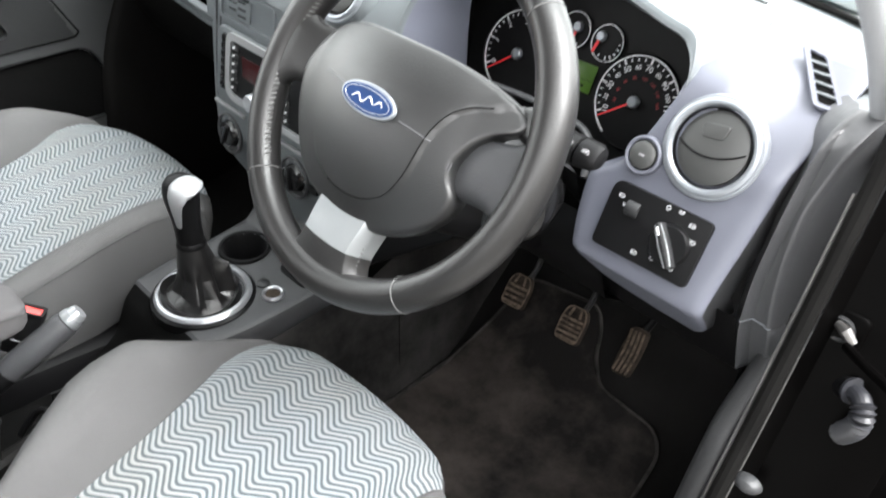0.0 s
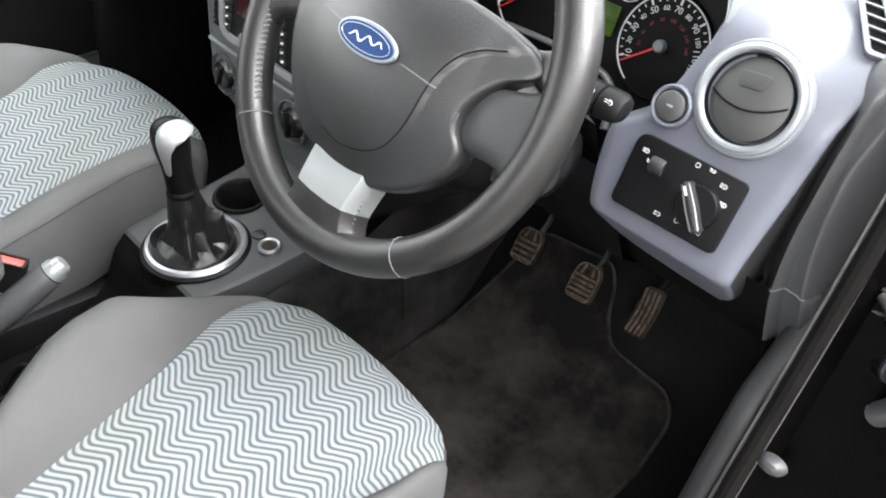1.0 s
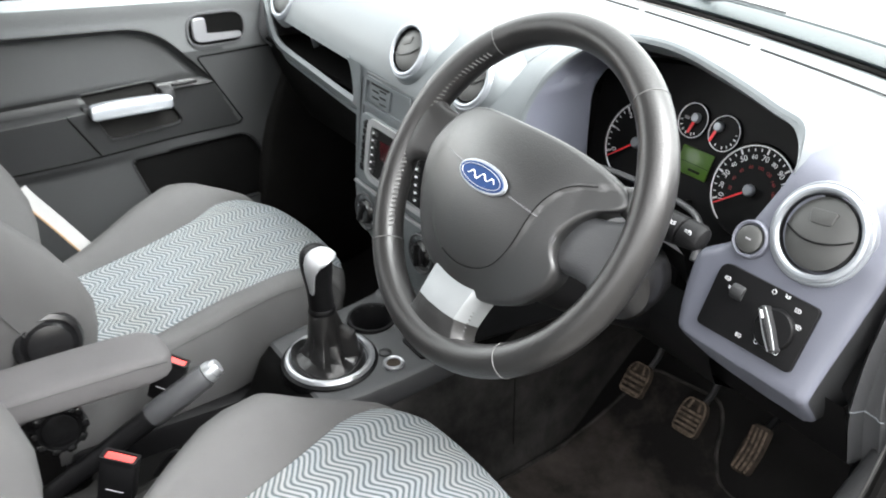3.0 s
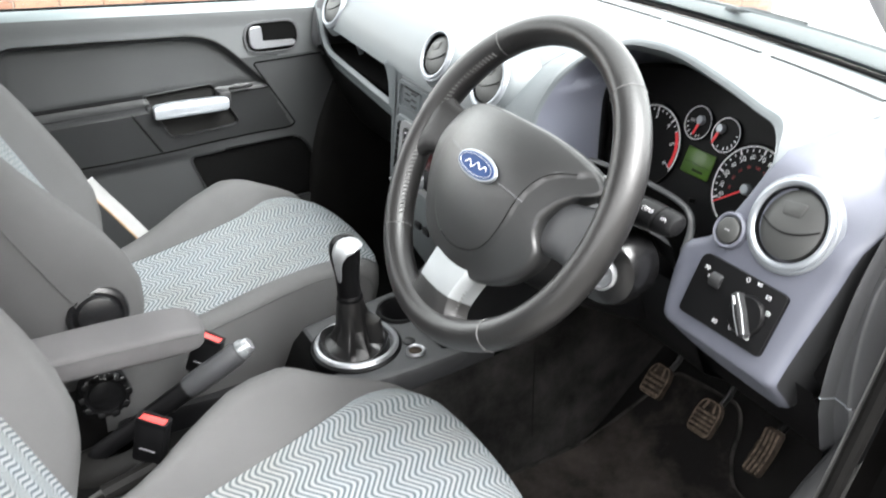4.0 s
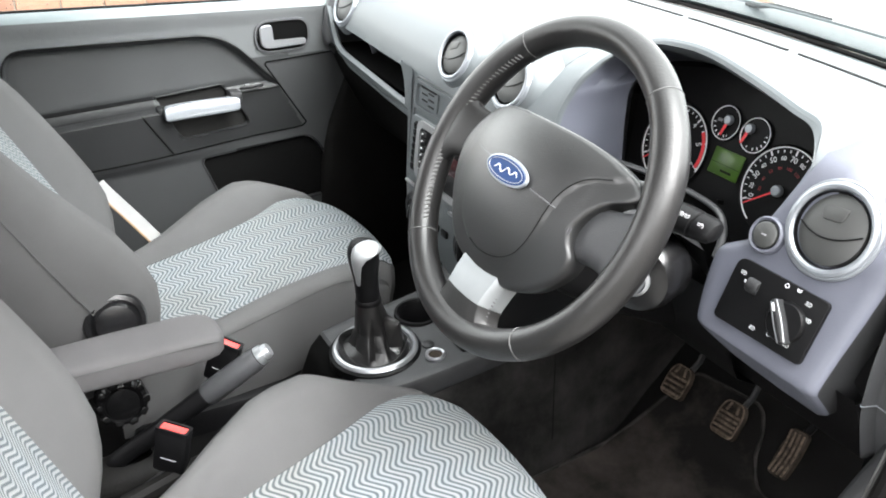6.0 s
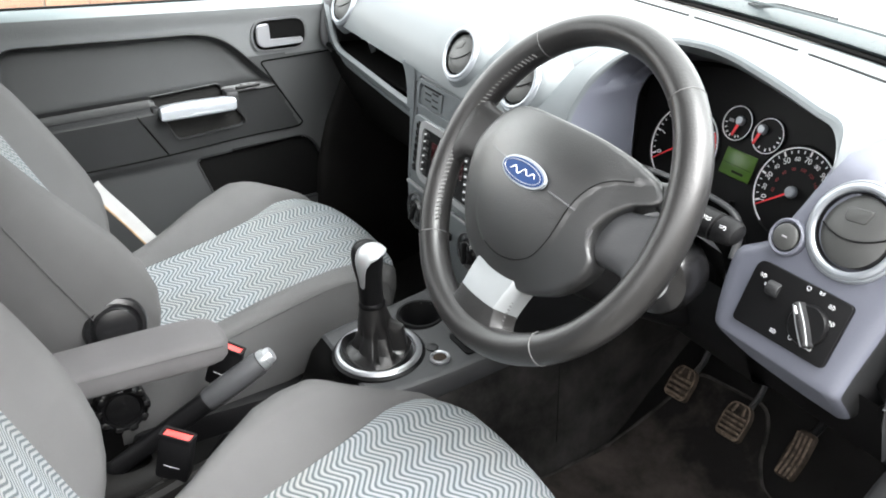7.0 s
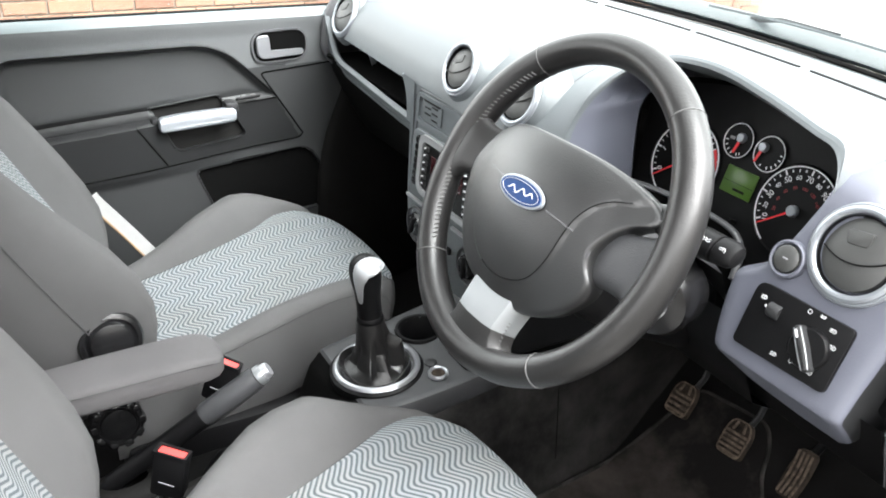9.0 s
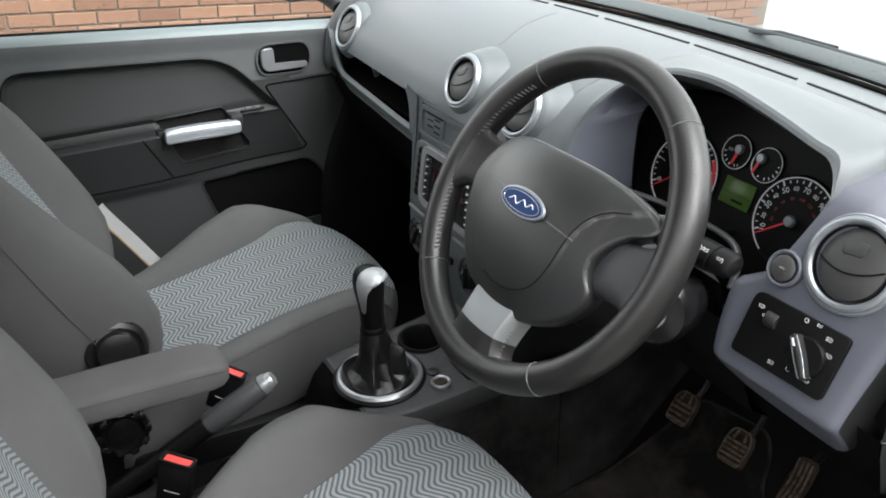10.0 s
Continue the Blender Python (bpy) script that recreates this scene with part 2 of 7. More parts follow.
def links_of(m):
    return m.node_tree.nodes, m.node_tree.links


def weave():
    """Seat cloth with rounded zigzag stripes across it, in metres of the texture map."""
    m = mat("patterned_cloth", (0.5, 0.5, 0.5), 0.9, spec=0.25)
    n, l = links_of(m)
    b = n["Principled BSDF"]
    uvn = n.new("ShaderNodeUVMap")
    uvn.uv_map = "UVMap"
    sep = n.new("ShaderNodeSeparateXYZ")
    l.new(uvn.outputs["UV"], sep.inputs["Vector"])

    def op(kind, a, c=0.0):
        q = n.new("ShaderNodeMath")
        q.operation = kind
        for i, v in enumerate((a, c)):
            if isinstance(v, float):
                q.inputs[i].default_value = v
            else:
                l.new(v, q.inputs[i])
        return q.outputs[0]
    period, pitch, swing = 0.058, 0.0086, 0.0086
    w = op("MULTIPLY", sep.outputs["X"], 2 * math.pi / period)
    zig = op("SUBTRACT", op("SINE", w), op("MULTIPLY", op("SINE", op("MULTIPLY", w, 3.0)), 0.07))
    v = op("ADD", sep.outputs["Y"], op("MULTIPLY", zig, swing))
    wave = op("SINE", op("MULTIPLY", v, 2 * math.pi / pitch))
    ramp = n.new("ShaderNodeValToRGB")
    e = ramp.color_ramp.elements
    e[0].position, e[0].color = 0.15, (0.058, 0.069, 0.076, 1)
    e[1].position, e[1].color = 0.70, (0.178, 0.187, 0.193, 1)
    half = op("ADD", op("MULTIPLY", wave, 0.5), 0.5)
    l.new(half, ramp.inputs["Fac"])
    # broad bluish bands and faint soiling
    band = op("SINE", op("MULTIPLY", v, 2 * math.pi / (pitch * 4)))
    tint = n.new("ShaderNodeMix")
    tint.data_type, tint.blend_type = "RGBA", "MULTIPLY"
    tint.inputs["B"].default_value = (0.82, 0.92, 0.97, 1)
    l.new(op("MULTIPLY", op("ADD", op("MULTIPLY", band, 0.5), 0.5), 0.3), tint.inputs["Factor"])
    l.new(ramp.outputs["Color"], tint.inputs["A"])
    tc = n.new("ShaderNodeTexCoord")
    no = n.new("ShaderNodeTexNoise")
    no.inputs["Scale"].default_value, no.inputs["Detail"].default_value = 7, 5
    l.new(tc.outputs["Object"], no.inputs["Vector"])
    soil = n.new("ShaderNodeMix")
    soil.data_type, soil.blend_type = "RGBA", "MULTIPLY"
    soil.inputs["B"].default_value = (0.90, 0.87, 0.82, 1)
    q = n.new("ShaderNodeMapRange")
    q.inputs["From Min"].default_value, q.inputs["From Max"].default_value = 0.4, 0.75
    l.new(no.outputs["Fac"], q.inputs["Value"])
    l.new(q.outputs["Result"], soil.inputs["Factor"])
    l.new(tint.outputs["Result"], soil.inputs["A"])
    l.new(soil.outputs["Result"], b.inputs["Base Color"])
    fine = n.new("ShaderNodeTexNoise")
    fine.inputs["Scale"].default_value = 1500
    l.new(tc.outputs["Object"], fine.inputs["Vector"])
    bp = n.new("ShaderNodeBump")
    bp.inputs["Strength"].default_value, bp.inputs["Distance"].default_value = 0.5, 0.0015
    l.new(op("ADD", half, op("MULTIPLY", fine.outputs["Fac"], 0.6)), bp.inputs["Height"])
    l.new(bp.outputs["Normal"], b.inputs["Normal"])
    return m


M_PATTERN = weave()


def soiled(name, base, dirt, scale, worn=None):
    """A dark floor covering with brownish trodden-in dirt, its colour running darker along y from worn[0] to worn[1].
    """
    m = mat(name, base, 0.97, bump=1.0, scale=700, spec=0.1, detail=6)
    n, l = links_of(m)
    tc = n.new("ShaderNodeTexCoord")
    a = n.new("ShaderNodeTexNoise")
    a.inputs["Scale"].default_value, a.inputs["Detail"].default_value, a.inputs["Roughness"].default_value = scale, 9, 0.65
    l.new(tc.outputs["Object"], a.inputs["Vector"])
    r = n.new("ShaderNodeValToRGB")
    r.color_ramp.elements[0].position, r.color_ramp.elements[0].color = 0.34, (*base, 1)
    r.color_ramp.elements[1].position, r.color_ramp.elements[1].color = 0.76, (*dirt, 1)
    fac = a.outputs["Fac"]
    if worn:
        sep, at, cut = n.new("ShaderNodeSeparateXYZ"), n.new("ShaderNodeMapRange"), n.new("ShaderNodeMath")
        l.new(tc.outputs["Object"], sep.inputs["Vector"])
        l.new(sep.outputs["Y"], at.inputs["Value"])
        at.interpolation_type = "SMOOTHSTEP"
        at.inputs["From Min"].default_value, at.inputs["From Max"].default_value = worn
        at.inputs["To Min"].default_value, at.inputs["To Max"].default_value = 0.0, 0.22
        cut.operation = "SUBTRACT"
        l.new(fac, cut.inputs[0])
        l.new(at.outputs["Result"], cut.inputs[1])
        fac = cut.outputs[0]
    l.new(fac, r.inputs["Fac"])
    l.new(r.outputs["Color"], n["Principled BSDF"].inputs["Base Color"])
    return m


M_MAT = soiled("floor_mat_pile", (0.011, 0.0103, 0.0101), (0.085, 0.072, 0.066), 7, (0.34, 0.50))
M_TUNNEL = soiled("tunnel_carpet", (0.009, 0.0088, 0.0088), (0.046, 0.044, 0.043), 11)
M_BINDING = soiled("mat_binding", (0.016, 0.0155, 0.015), (0.07, 0.066, 0.062), 25)
M_PEDAL = soiled("pedal_rubber", (0.014, 0.012, 0.011), (0.075, 0.058, 0.045), 60)
M_RIB = soiled("worn_rib", (0.045, 0.036, 0.030), (0.26, 0.20, 0.155), 90)


def brick_surface():
    m = mat("brick_face", (0.33, 0.13, 0.07), 0.85, bump=0.6, scale=120)
    n, l = links_of(m)
    oi = n.new("ShaderNodeObjectInfo")
    tc = n.new("ShaderNodeTexCoord")
    no = n.new("ShaderNodeTexNoise")
    no.inputs["Scale"].default_value, no.inputs["Detail"].default_value = 25, 6
    l.new(tc.outputs["Object"], no.inputs["Vector"])
    mx = n.new("ShaderNodeMath")
    mx.operation = "MULTIPLY_ADD"
    mx.inputs[1].default_value = 0.6
    l.new(oi.outputs["Random"], mx.inputs[0])
    hf = n.new("ShaderNodeMath")
    hf.operation = "MULTIPLY"
    hf.inputs[1].default_value = 0.4
    l.new(no.outputs["Fac"], hf.inputs[0])
    l.new(hf.outputs[0], mx.inputs[2])
    r = n.new("ShaderNodeValToRGB")
    r.color_ramp.elements[0].position, r.color_ramp.elements[0].color = 0.1, (0.115, 0.055, 0.034, 1)
    r.color_ramp.elements[1].position, r.color_ramp.elements[1].color = 0.9, (0.24, 0.135, 0.086, 1)
    l.new(mx.outputs[0], r.inputs["Fac"])
    l.new(r.outputs["Color"], n["Principled BSDF"].inputs["Base Color"])
    return m


M_BRICK = brick_surface()
M_RENDER = mat("wall_render", (0.34, 0.33, 0.31), 0.9, bump=0.6, scale=60, vary=0.15, vscale=2)
M_FRIT = mat("printed_border", (0.085, 0.11, 0.112), 0.35, bump=0.05, scale=300, vary=0.2, vscale=12)
M_COWL = mat("cowl_plastic", (0.034, 0.043, 0.0445), 0.5, bump=0.2, scale=200, vary=0.15, vscale=9)
M_SILL = mat("sill_strip", (0.12, 0.145, 0.15), 0.45, bump=0.15, scale=500, vary=0.05)


def glass_surface():
    """Clear, faintly tinted pane, glossier at a flat angle, with small drops of rain on it."""
    m = bpy.data.materials.new("wet_glass")
    m.use_nodes = True
    n, l = links_of(m)
    n.remove(n["Principled BSDF"])
    clear, gloss, bead = n.new("ShaderNodeBsdfTransparent"), n.new("ShaderNodeBsdfGlossy"), n.new("ShaderNodeBsdfGlossy")
    clear.inputs["Color"].default_value = (0.90, 0.94, 0.935, 1)
    gloss.inputs["Roughness"].default_value = 0.06
    bead.inputs["Roughness"].default_value = 0.25
    tc = n.new("ShaderNodeTexCoord")
    vo = n.new("ShaderNodeTexVoronoi")
    vo.inputs["Scale"].default_value = 150
    l.new(tc.outputs["Object"], vo.inputs["Vector"])
    # drops of uneven size; many cells stay dry
    size = n.new("ShaderNodeMath")
    size.operation = "MULTIPLY_ADD"
    size.inputs[1].default_value, size.inputs[2].default_value = 0.55, -0.20
    sep = n.new("ShaderNodeSeparateColor")
    l.new(vo.outputs["Color"], sep.inputs["Color"])
    l.new(sep.outputs["Red"], size.inputs[0])
    less = n.new("ShaderNodeMath")
    less.operation = "LESS_THAN"
    l.new(vo.outputs["Distance"], less.inputs[0])
    l.new(size.outputs[0], less.inputs[1])
    half = n.new("ShaderNodeMath")
    half.operation = "MULTIPLY"
    half.inputs[1].default_value = 0.45
    l.new(less.outputs[0], half.inputs[0])
    bp = n.new("ShaderNodeBump")
    bp.inputs["Strength"].default_value, bp.inputs["Distance"].default_value = 0.5, 0.003
    bp.invert = True
    l.new(vo.outputs["Distance"], bp.inputs["Height"])
    l.new(bp.outputs["Normal"], bead.inputs["Normal"])
    lw, fr = n.new("ShaderNodeLayerWeight"), n.new("ShaderNodeMath")
    lw.inputs["Blend"].default_value = 0.5
    fr.operation = "POWER"
    fr.inputs[1].default_value = 3.5
    l.new(lw.outputs["Facing"], fr.inputs[0])
    scale = n.new("ShaderNodeMath")
    scale.operation = "MULTIPLY_ADD"
    scale.inputs[1].default_value, scale.inputs[2].default_value = 0.40, 0.04
    l.new(fr.outputs[0], scale.inputs[0])
    base, top = n.new("ShaderNodeMixShader"), n.new("ShaderNodeMixShader")
    l.new(scale.outputs[0], base.inputs["Fac"])
    l.new(clear.outputs[0], base.inputs[1])
    l.new(gloss.outputs[0], base.inputs[2])
    l.new(half.outputs[0], top.inputs["Fac"])
    l.new(base.outputs[0], top.inputs[1])
    l.new(bead.outputs[0], top.inputs[2])
    l.new(top.outputs[0], n["Material Output"].inputs["Surface"])
    return m


M_GLASS = glass_surface()

# ---- outside ----
tagged(single("ground", grid([[(x, y, -0.30) for y in (-60, -6, -2, 0, 2, 6, 60)] for x in (-60, -6, -2, 0, 2, 6, 60)]), M_CONCRETE,
              "pale wet concrete driveway", "ground"), kind="structure")

# ---- car shell ----
floor_rows = []
for x in np.linspace(-0.68, 0.68, 35):
    row = []
    for p in smooth_path([(0, -1.5, 0.10), (0, -0.6, 0.03), (0, 0.15, 0.02), (0, 0.36, 0.03), (0, 0.50, 0.09), (0, 0.66, 0.24), (0, 0.82, 0.55)], 6):
        row.append((x, p.y, p.z))
    floor_rows.append(row)
single("floor", grid(floor_rows), M_CARPET, "dark carpeted floor pan of the car", "floor", kind="structure")
# Bulkhead in the near-black lining, which holds the shade under the dashboard.
single("bulkhead", block((-0.72, 0.80, 0.0), (0.72, 0.84, 0.69)), M_VOID, "bulkhead behind the dashboard, shade put into its colour", "bulkhead", kind="structure")
single("ceiling", block((-0.56, -1.7, 1.20), (0.56, -0.12, 1.24), 0.015), M_HEADLINE, "pale grey cloth headlining under the roof", "ceiling", kind="structure")
# Unseen rear wall, raised to block light from behind the seats.
single("wall_rear", block((-0.70, -1.72, 0.0), (0.70, -1.66, 0.90)), M_DARK, "unseen dark rear wall, raised to block light", "wall", kind="structure")
# quarter panels behind the doors, with unseen rear pillars added to block light
for s, nm in ((-1, "wall_left"), (1, "wall_right")):
    single(nm, block((s * 0.68, -1.7, 0.0), (s * 0.74, -0.80, 0.70)), M_DARK, "dark quarter trim behind the front door", "wall", kind="structure")
    single("wall_quarter", plate([(-1.70, 0.70), (-1.25, 0.70), (-1.38, 1.20), (-1.70, 1.20)], 0.03, axes((s * 0.62, 0, 0), (0, 1, 0), (1, 0, 0))), M_TRIM, "unseen pale rear pillar added to block light", "wall", kind="structure")
    a = (s * 0.70, -0.86, 0.70)
    single("pillar", tube([a, (s * 0.56, -0.80, 1.21)], [0.05, 0.04], 10), M_TRIM, "pale trimmed door pillar", "pillar", kind="structure")
    pts = smooth_path([(s * 0.690, 0.285, 0.730), (s * 0.672, 0.20, 0.86), (s * 0.62, 0.06, 1.03), (s * 0.56, -0.12, 1.22)], 5)
    single("windscreen_pillar", tube(pts, [0.006, 0.008, 0.009, 0.0105, 0.012, 0.013] + [0.014] * (len(pts) - 6), 20), M_TRIM, "pale grey trim of the windscreen pillar", "pillar", kind="structure")

# windscreen: its pane, the black band at its foot and the cowl before it
ws = thing("windscreen", (0, 0.6, 0.79), "raked windscreen with rain drops", "windscreen", kind="structure")


def screen(x, t):
    y0 = 0.648 - 0.13 * (abs(x) / 0.66) ** 2
    return (x * (1 - 0.16 * t), y0 + (-0.13 - y0) * t, 0.765 + 0.45 * t)


xs = np.linspace(-0.66, 0.66, 25)
pane = part("pane", grid([[screen(x, t) for t in np.linspace(0, 1, 9)] for x in xs]), M_GLASS, ws, "clear glass with rain drops")
pane.visible_shadow = False
part("black_band", grid([[Vector(screen(x, t)) + Vector((0, 0.003, 0.003)) for t in (-0.006, 0.0, 0.006, 0.012)] for x in xs]), M_FRIT, ws, "dark printed border at the foot of the glass")
part("seal", tube([Vector(screen(x, 0.0)) + Vector((0, -0.006, -0.001)) for x in xs], 0.0036, 8), M_RUBBER, ws, "black rubber strip")
cowl = [[(x, screen(x, 0)[1] + 0.008 + d, 0.768 + h) for d, h in ((0.0, 0.0), (0.05, 0.012), (0.13, 0.0), (0.16, -0.03))] for x in xs]
single("cowl", grid(cowl), M_COWL, "grey plastic cowl under the windscreen", "cowl", kind="structure")
bon = [[(x, 0.70 + 0.9 * t - 0.12 * (x / 0.66) ** 2, 0.752 - 0.10 * t - 0.16 * t * t - 0.03 * (x / 0.66) ** 4) for t in np.linspace(0, 1, 12)] for x in np.linspace(-0.72, 0.72, 21)]
single("bonnet", grid(bon), M_BONNET, "pale glossy bonnet of the car", "bonnet", kind="structure")

wip = thing("wiper", (0.05, 0.60, 0.78), "black wiper lying at the foot of the windscreen", "wiper")
wa = smooth_path([(-0.08, 0.655, 0.790), (0.10, 0.660, 0.793), (0.30, 0.638, 0.794), (0.46, 0.598, 0.794)], 6)
part("blade", tube(wa, 0.0022, 6), M_COWL, wip, "thin rubber blade")
part("wiper_arm", tube([(-0.02, 0.70, 0.776), (0.06, 0.678, 0.792), (0.18, 0.660, 0.796)], [0.006, 0.004, 0.0025], 8), M_BLACK, wip, "black arm")

# ---- driver's door opening ----
single("sill", plate(rounded([(0.62, -0.02), (0.62, 0.11), (0.70, 0.12), (0.74, 0.09), (0.74, -0.10), (0.66, -0.10)], 0.012), 2.0,
                     Matrix(((1, 0, 0, 0), (0, 0, -1, 0.25), (0, 1, 0, 0), (0, 0, 0, 1)))), M_BLACK, "black door sill with scuffed trim", "sill", kind="structure")
jamb = thing("door_pillar", (0.76, 0.3, 0.1), "glossy black hinge pillar of the open door", "pillar", kind="structure")
EDGE = smooth_path([(0, 0.215, 0.90), (0, 0.205, 0.76), (0, 0.188, 0.66), (0, 0.170, 0.57), (0, 0.150, 0.48), (0, 0.128, 0.39), (0, 0.105, 0.28), (0, 0.06, 0.17), (0, -0.04, 0.128), (0, -0.30, 0.122), (0, -0.75, 0.122)], 6)
part("pillar_panel", grid([[(0.724, p.y + 0.012, p.z), (0.735, p.y + 0.030, p.z), (0.760, p.y + 0.036, p.z), (0.790, p.y + 0.040, p.z), (0.825, p.y + 0.060, p.z), (0.84, p.y + 0.12, p.z), (0.84, p.y + 0.5, p.z)] for p in EDGE[:44]]), M_PAINT, jamb)
part("door_seal", tube([(0.716, p.y + 0.002, p.z) for p in EDGE], 0.0085, 10), M_RUBBER, jamb, "black rubber seal")
part("flange_edge", tube([(0.7065, p.y - 0.003, p.z) for p in EDGE[8:]], 0.0018, 6), M_STEEL, jamb, "bright edge of the flange")
tuck = [0.060 * (1 - ease((k - 19) / 7)) for k in range(len(EDGE))]
part("kick_trim", grid([[(x, EDGE[k].y + d + tuck[k], EDGE[k].z) for x, d in ((0.672, 0.05), (0.676, 0.018), (0.680, 0.003), (0.686, -0.002), (0.698, -0.004), (0.704, 0.0), (0.706, 0.02))] for k in range(18, len(EDGE))]), M_DARK, jamb, "scuffed dark plastic edge trim", smooth=60)
part("kick_panel", grid([[(0.672, 0.20 - 0.08 * ease((0.45 - z) / 0.3) + 0.60 * t, z) for t in np.linspace(0, 1, 8)] for z in np.linspace(0.02, 0.50, 10)]), M_BLACK, jamb, "dark kick panel")
# Footwell wall in the same near-black, in place of shade.
single("kick_wall", block((-0.72, 0.385, 0.0), (-0.655, 0.84, 0.62)), M_VOID, "passenger footwell kick panel, shade put into its colour", "wall", kind="structure")

# ---- dashboard ----
dash = thing("dashboard", (0, 0.2, 0.3), "grey moulded plastic dashboard with round vents", "dashboard")


def bow(x):
    return 0.034 * (abs(x) / 0.575) ** 2


PROF = [(0.652, 0.757), (0.50, 0.782), (0.42, 0.789), (0.34, 0.787), (0.27, 0.776), (0.215, 0.757), (0.175, 0.732), (0.153, 0.705), (0.143, 0.680), (0.139, 0.664)]


def skin_a(x):
    pts = []
    for y, z in PROF:
        w = 1 - ease((y - 0.2) / 0.3)
        yy = y + bow(x) * w - 0.10 * (1 - w) * (abs(x) / 0.68) ** 2
        pts.append((x, yy, z - 0.012 * (abs(x) / 0.68) ** 4))
    return smooth_path(pts, 4)


part("top_panel", grid([skin_a(x) for x in np.linspace(-0.675, 0.122, 44)]), M_DASH, dash)

# arch of the instrument hood, from its left foot over the crest to its right foot
ARCH = [(0.172, 0.150, 0.590), (0.168, 0.158, 0.640), (0.166, 0.168, 0.690), (0.170, 0.178, 0.722), (0.180, 0.192, 0.752), (0.200, 0.218, 0.784), (0.250, 0.236, 0.812),
        (0.300, 0.240, 0.820), (0.345, 0.240, 0.819), (0.390, 0.236, 0.813), (0.435, 0.230, 0.806), (0.480, 0.224, 0.797), (0.513, 0.2185, 0.791), (0.529, 0.203, 0.769), (0.530, 0.198, 0.735), (0.518, 0.182, 0.690),
        (0.502, 0.168, 0.640), (0.488, 0.156, 0.595)]
arch = smooth_path(ARCH, 4)
na = len(arch)


LEFT = list(reversed([Vector(p) for p in skin_a(0.122) if p[1] <= 0.44]))
I0 = min(i for i in range(na) if arch[i].z > 0.664)
I1 = int(na * 0.30)


def hood_foot(i):
    """Where the hood's outer skin meets the rest of the dashboard."""
    p = arch[i]
    f = i / (na - 1)
    if i < I0:
        return Vector((0.122, 0.140, p.z))
    if i <= I1:
        t = (i - I0) / (I1 - I0)
        k = t * (len(LEFT) - 1)
        j = min(int(k), len(LEFT) - 2)
        return LEFT[j].lerp(LEFT[j + 1], k - j)
    rear = Vector((p.x, 0.44 - 0.10 * (p.x / 0.68) ** 2, 0.788))
    if f < 0.42:
        return LEFT[-1].lerp(rear, ease((f - 0.30) / 0.12))
    if f < 0.72:
        return rear
    k = ease((f - 0.72) / 0.08)
    return rear * (1 - k) + (p + Vector((0.004, 0.001, 0.0))) * k


rows = []
for i in range(na):
    p, q = arch[i], hood_foot(i)
    d = (q - p).length
    rows.append([p, p + (q - p) * 0.03 + Vector((0, -0.002, 0.004)) * min(1, d / 0.1)] +
                [p + (q - p) * t + Vector((0, 0, 0.010 * math.sin(math.pi * t) * min(1, d / 0.15))) for t in (0.12, 0.3, 0.5, 0.7, 0.85, 1.0)])
part("hood", grid(rows), M_DASH, dash, "arched grey hood over the instruments")
ctr = Vector((0.335, 0.33, 0.66))
lip, wall_l, wall_r, returns = [], [], [], []
for i, p in enumerate(arch):
    f = i / (na - 1)
    into = Vector((ctr.x - p.x, 0, ctr.z - p.z)).normalized()
    wide = (0.0165 + 0.006 * math.exp(-((f - 0.70) / 0.035) ** 2)) * ease((f - 0.30) / 0.10) * ease((0.772 - f) / 0.06) + 0.0025
    a_ = p + into * wide + Vector((0, 0.004 + 1.1 * (wide - 0.0025), 0))
    lip.append([p, p + into * wide * 0.25 + Vector((0, -0.0015, 0)), p + into * wide * 0.8 + Vector((0, 0.0005 + 0.95 * (wide - 0.0025), 0)), a_])
    q = Vector((ctr.x + (p.x - ctr.x) * (1.06 + 0.32 * ease((0.345 - p.x) / 0.12)), 0.352, ctr.z + (p.z - ctr.z) * 0.72))
    if p.z < 0.66:
        q.z = p.z - 0.01
    row = [a_, a_.lerp(q, 0.3), a_.lerp(q, 0.65), q]
    if f <= 0.36:
        # the left cheek stops short of the dials and turns in
        q2 = q.lerp(Vector((0.95, -0.50, 1.04)), 0.105 * (1 - ease((f - 0.18) / 0.14)))
        returns.append([q2, q2.lerp(q, 0.4) + Vector((0.002, 0, 0)), q])
        row = [a_, a_.lerp(q2, 0.3), a_.lerp(q2, 0.65), q2]
        wall_l.append(row)
    if f >= 0.355 or i == len(wall_l) - 1 and f > 0.33:
        wall_r.append(row)
part("hood_lip", grid(lip), M_DASH, dash, "grey front lip of the hood")
part("hood_lining", grid(wall_l), M_LAV, dash, "lavender grey inner wall of the hood")
# Shade inside the hood is put into these two darker wall colours.
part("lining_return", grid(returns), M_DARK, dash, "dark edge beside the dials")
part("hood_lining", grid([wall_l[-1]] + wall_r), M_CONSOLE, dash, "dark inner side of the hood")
# rest of the top, right of the hood
rows = []
for x in np.linspace(0.10, 0.675, 28):
    back = []
    for y, z in PROF[:4]:
        w = 1 - ease((y - 0.2) / 0.3)
        back.append((x, y - 0.10 * (1 - w) * (abs(x) / 0.68) ** 2, z - 0.012 * (abs(x) / 0.68) ** 4))
    rows.append(smooth_path(back, 3))
part("top_panel", grid(rows), M_DASH, dash)


def face_y(z):
    return 0.14 + (z - 0.592) * 0.37


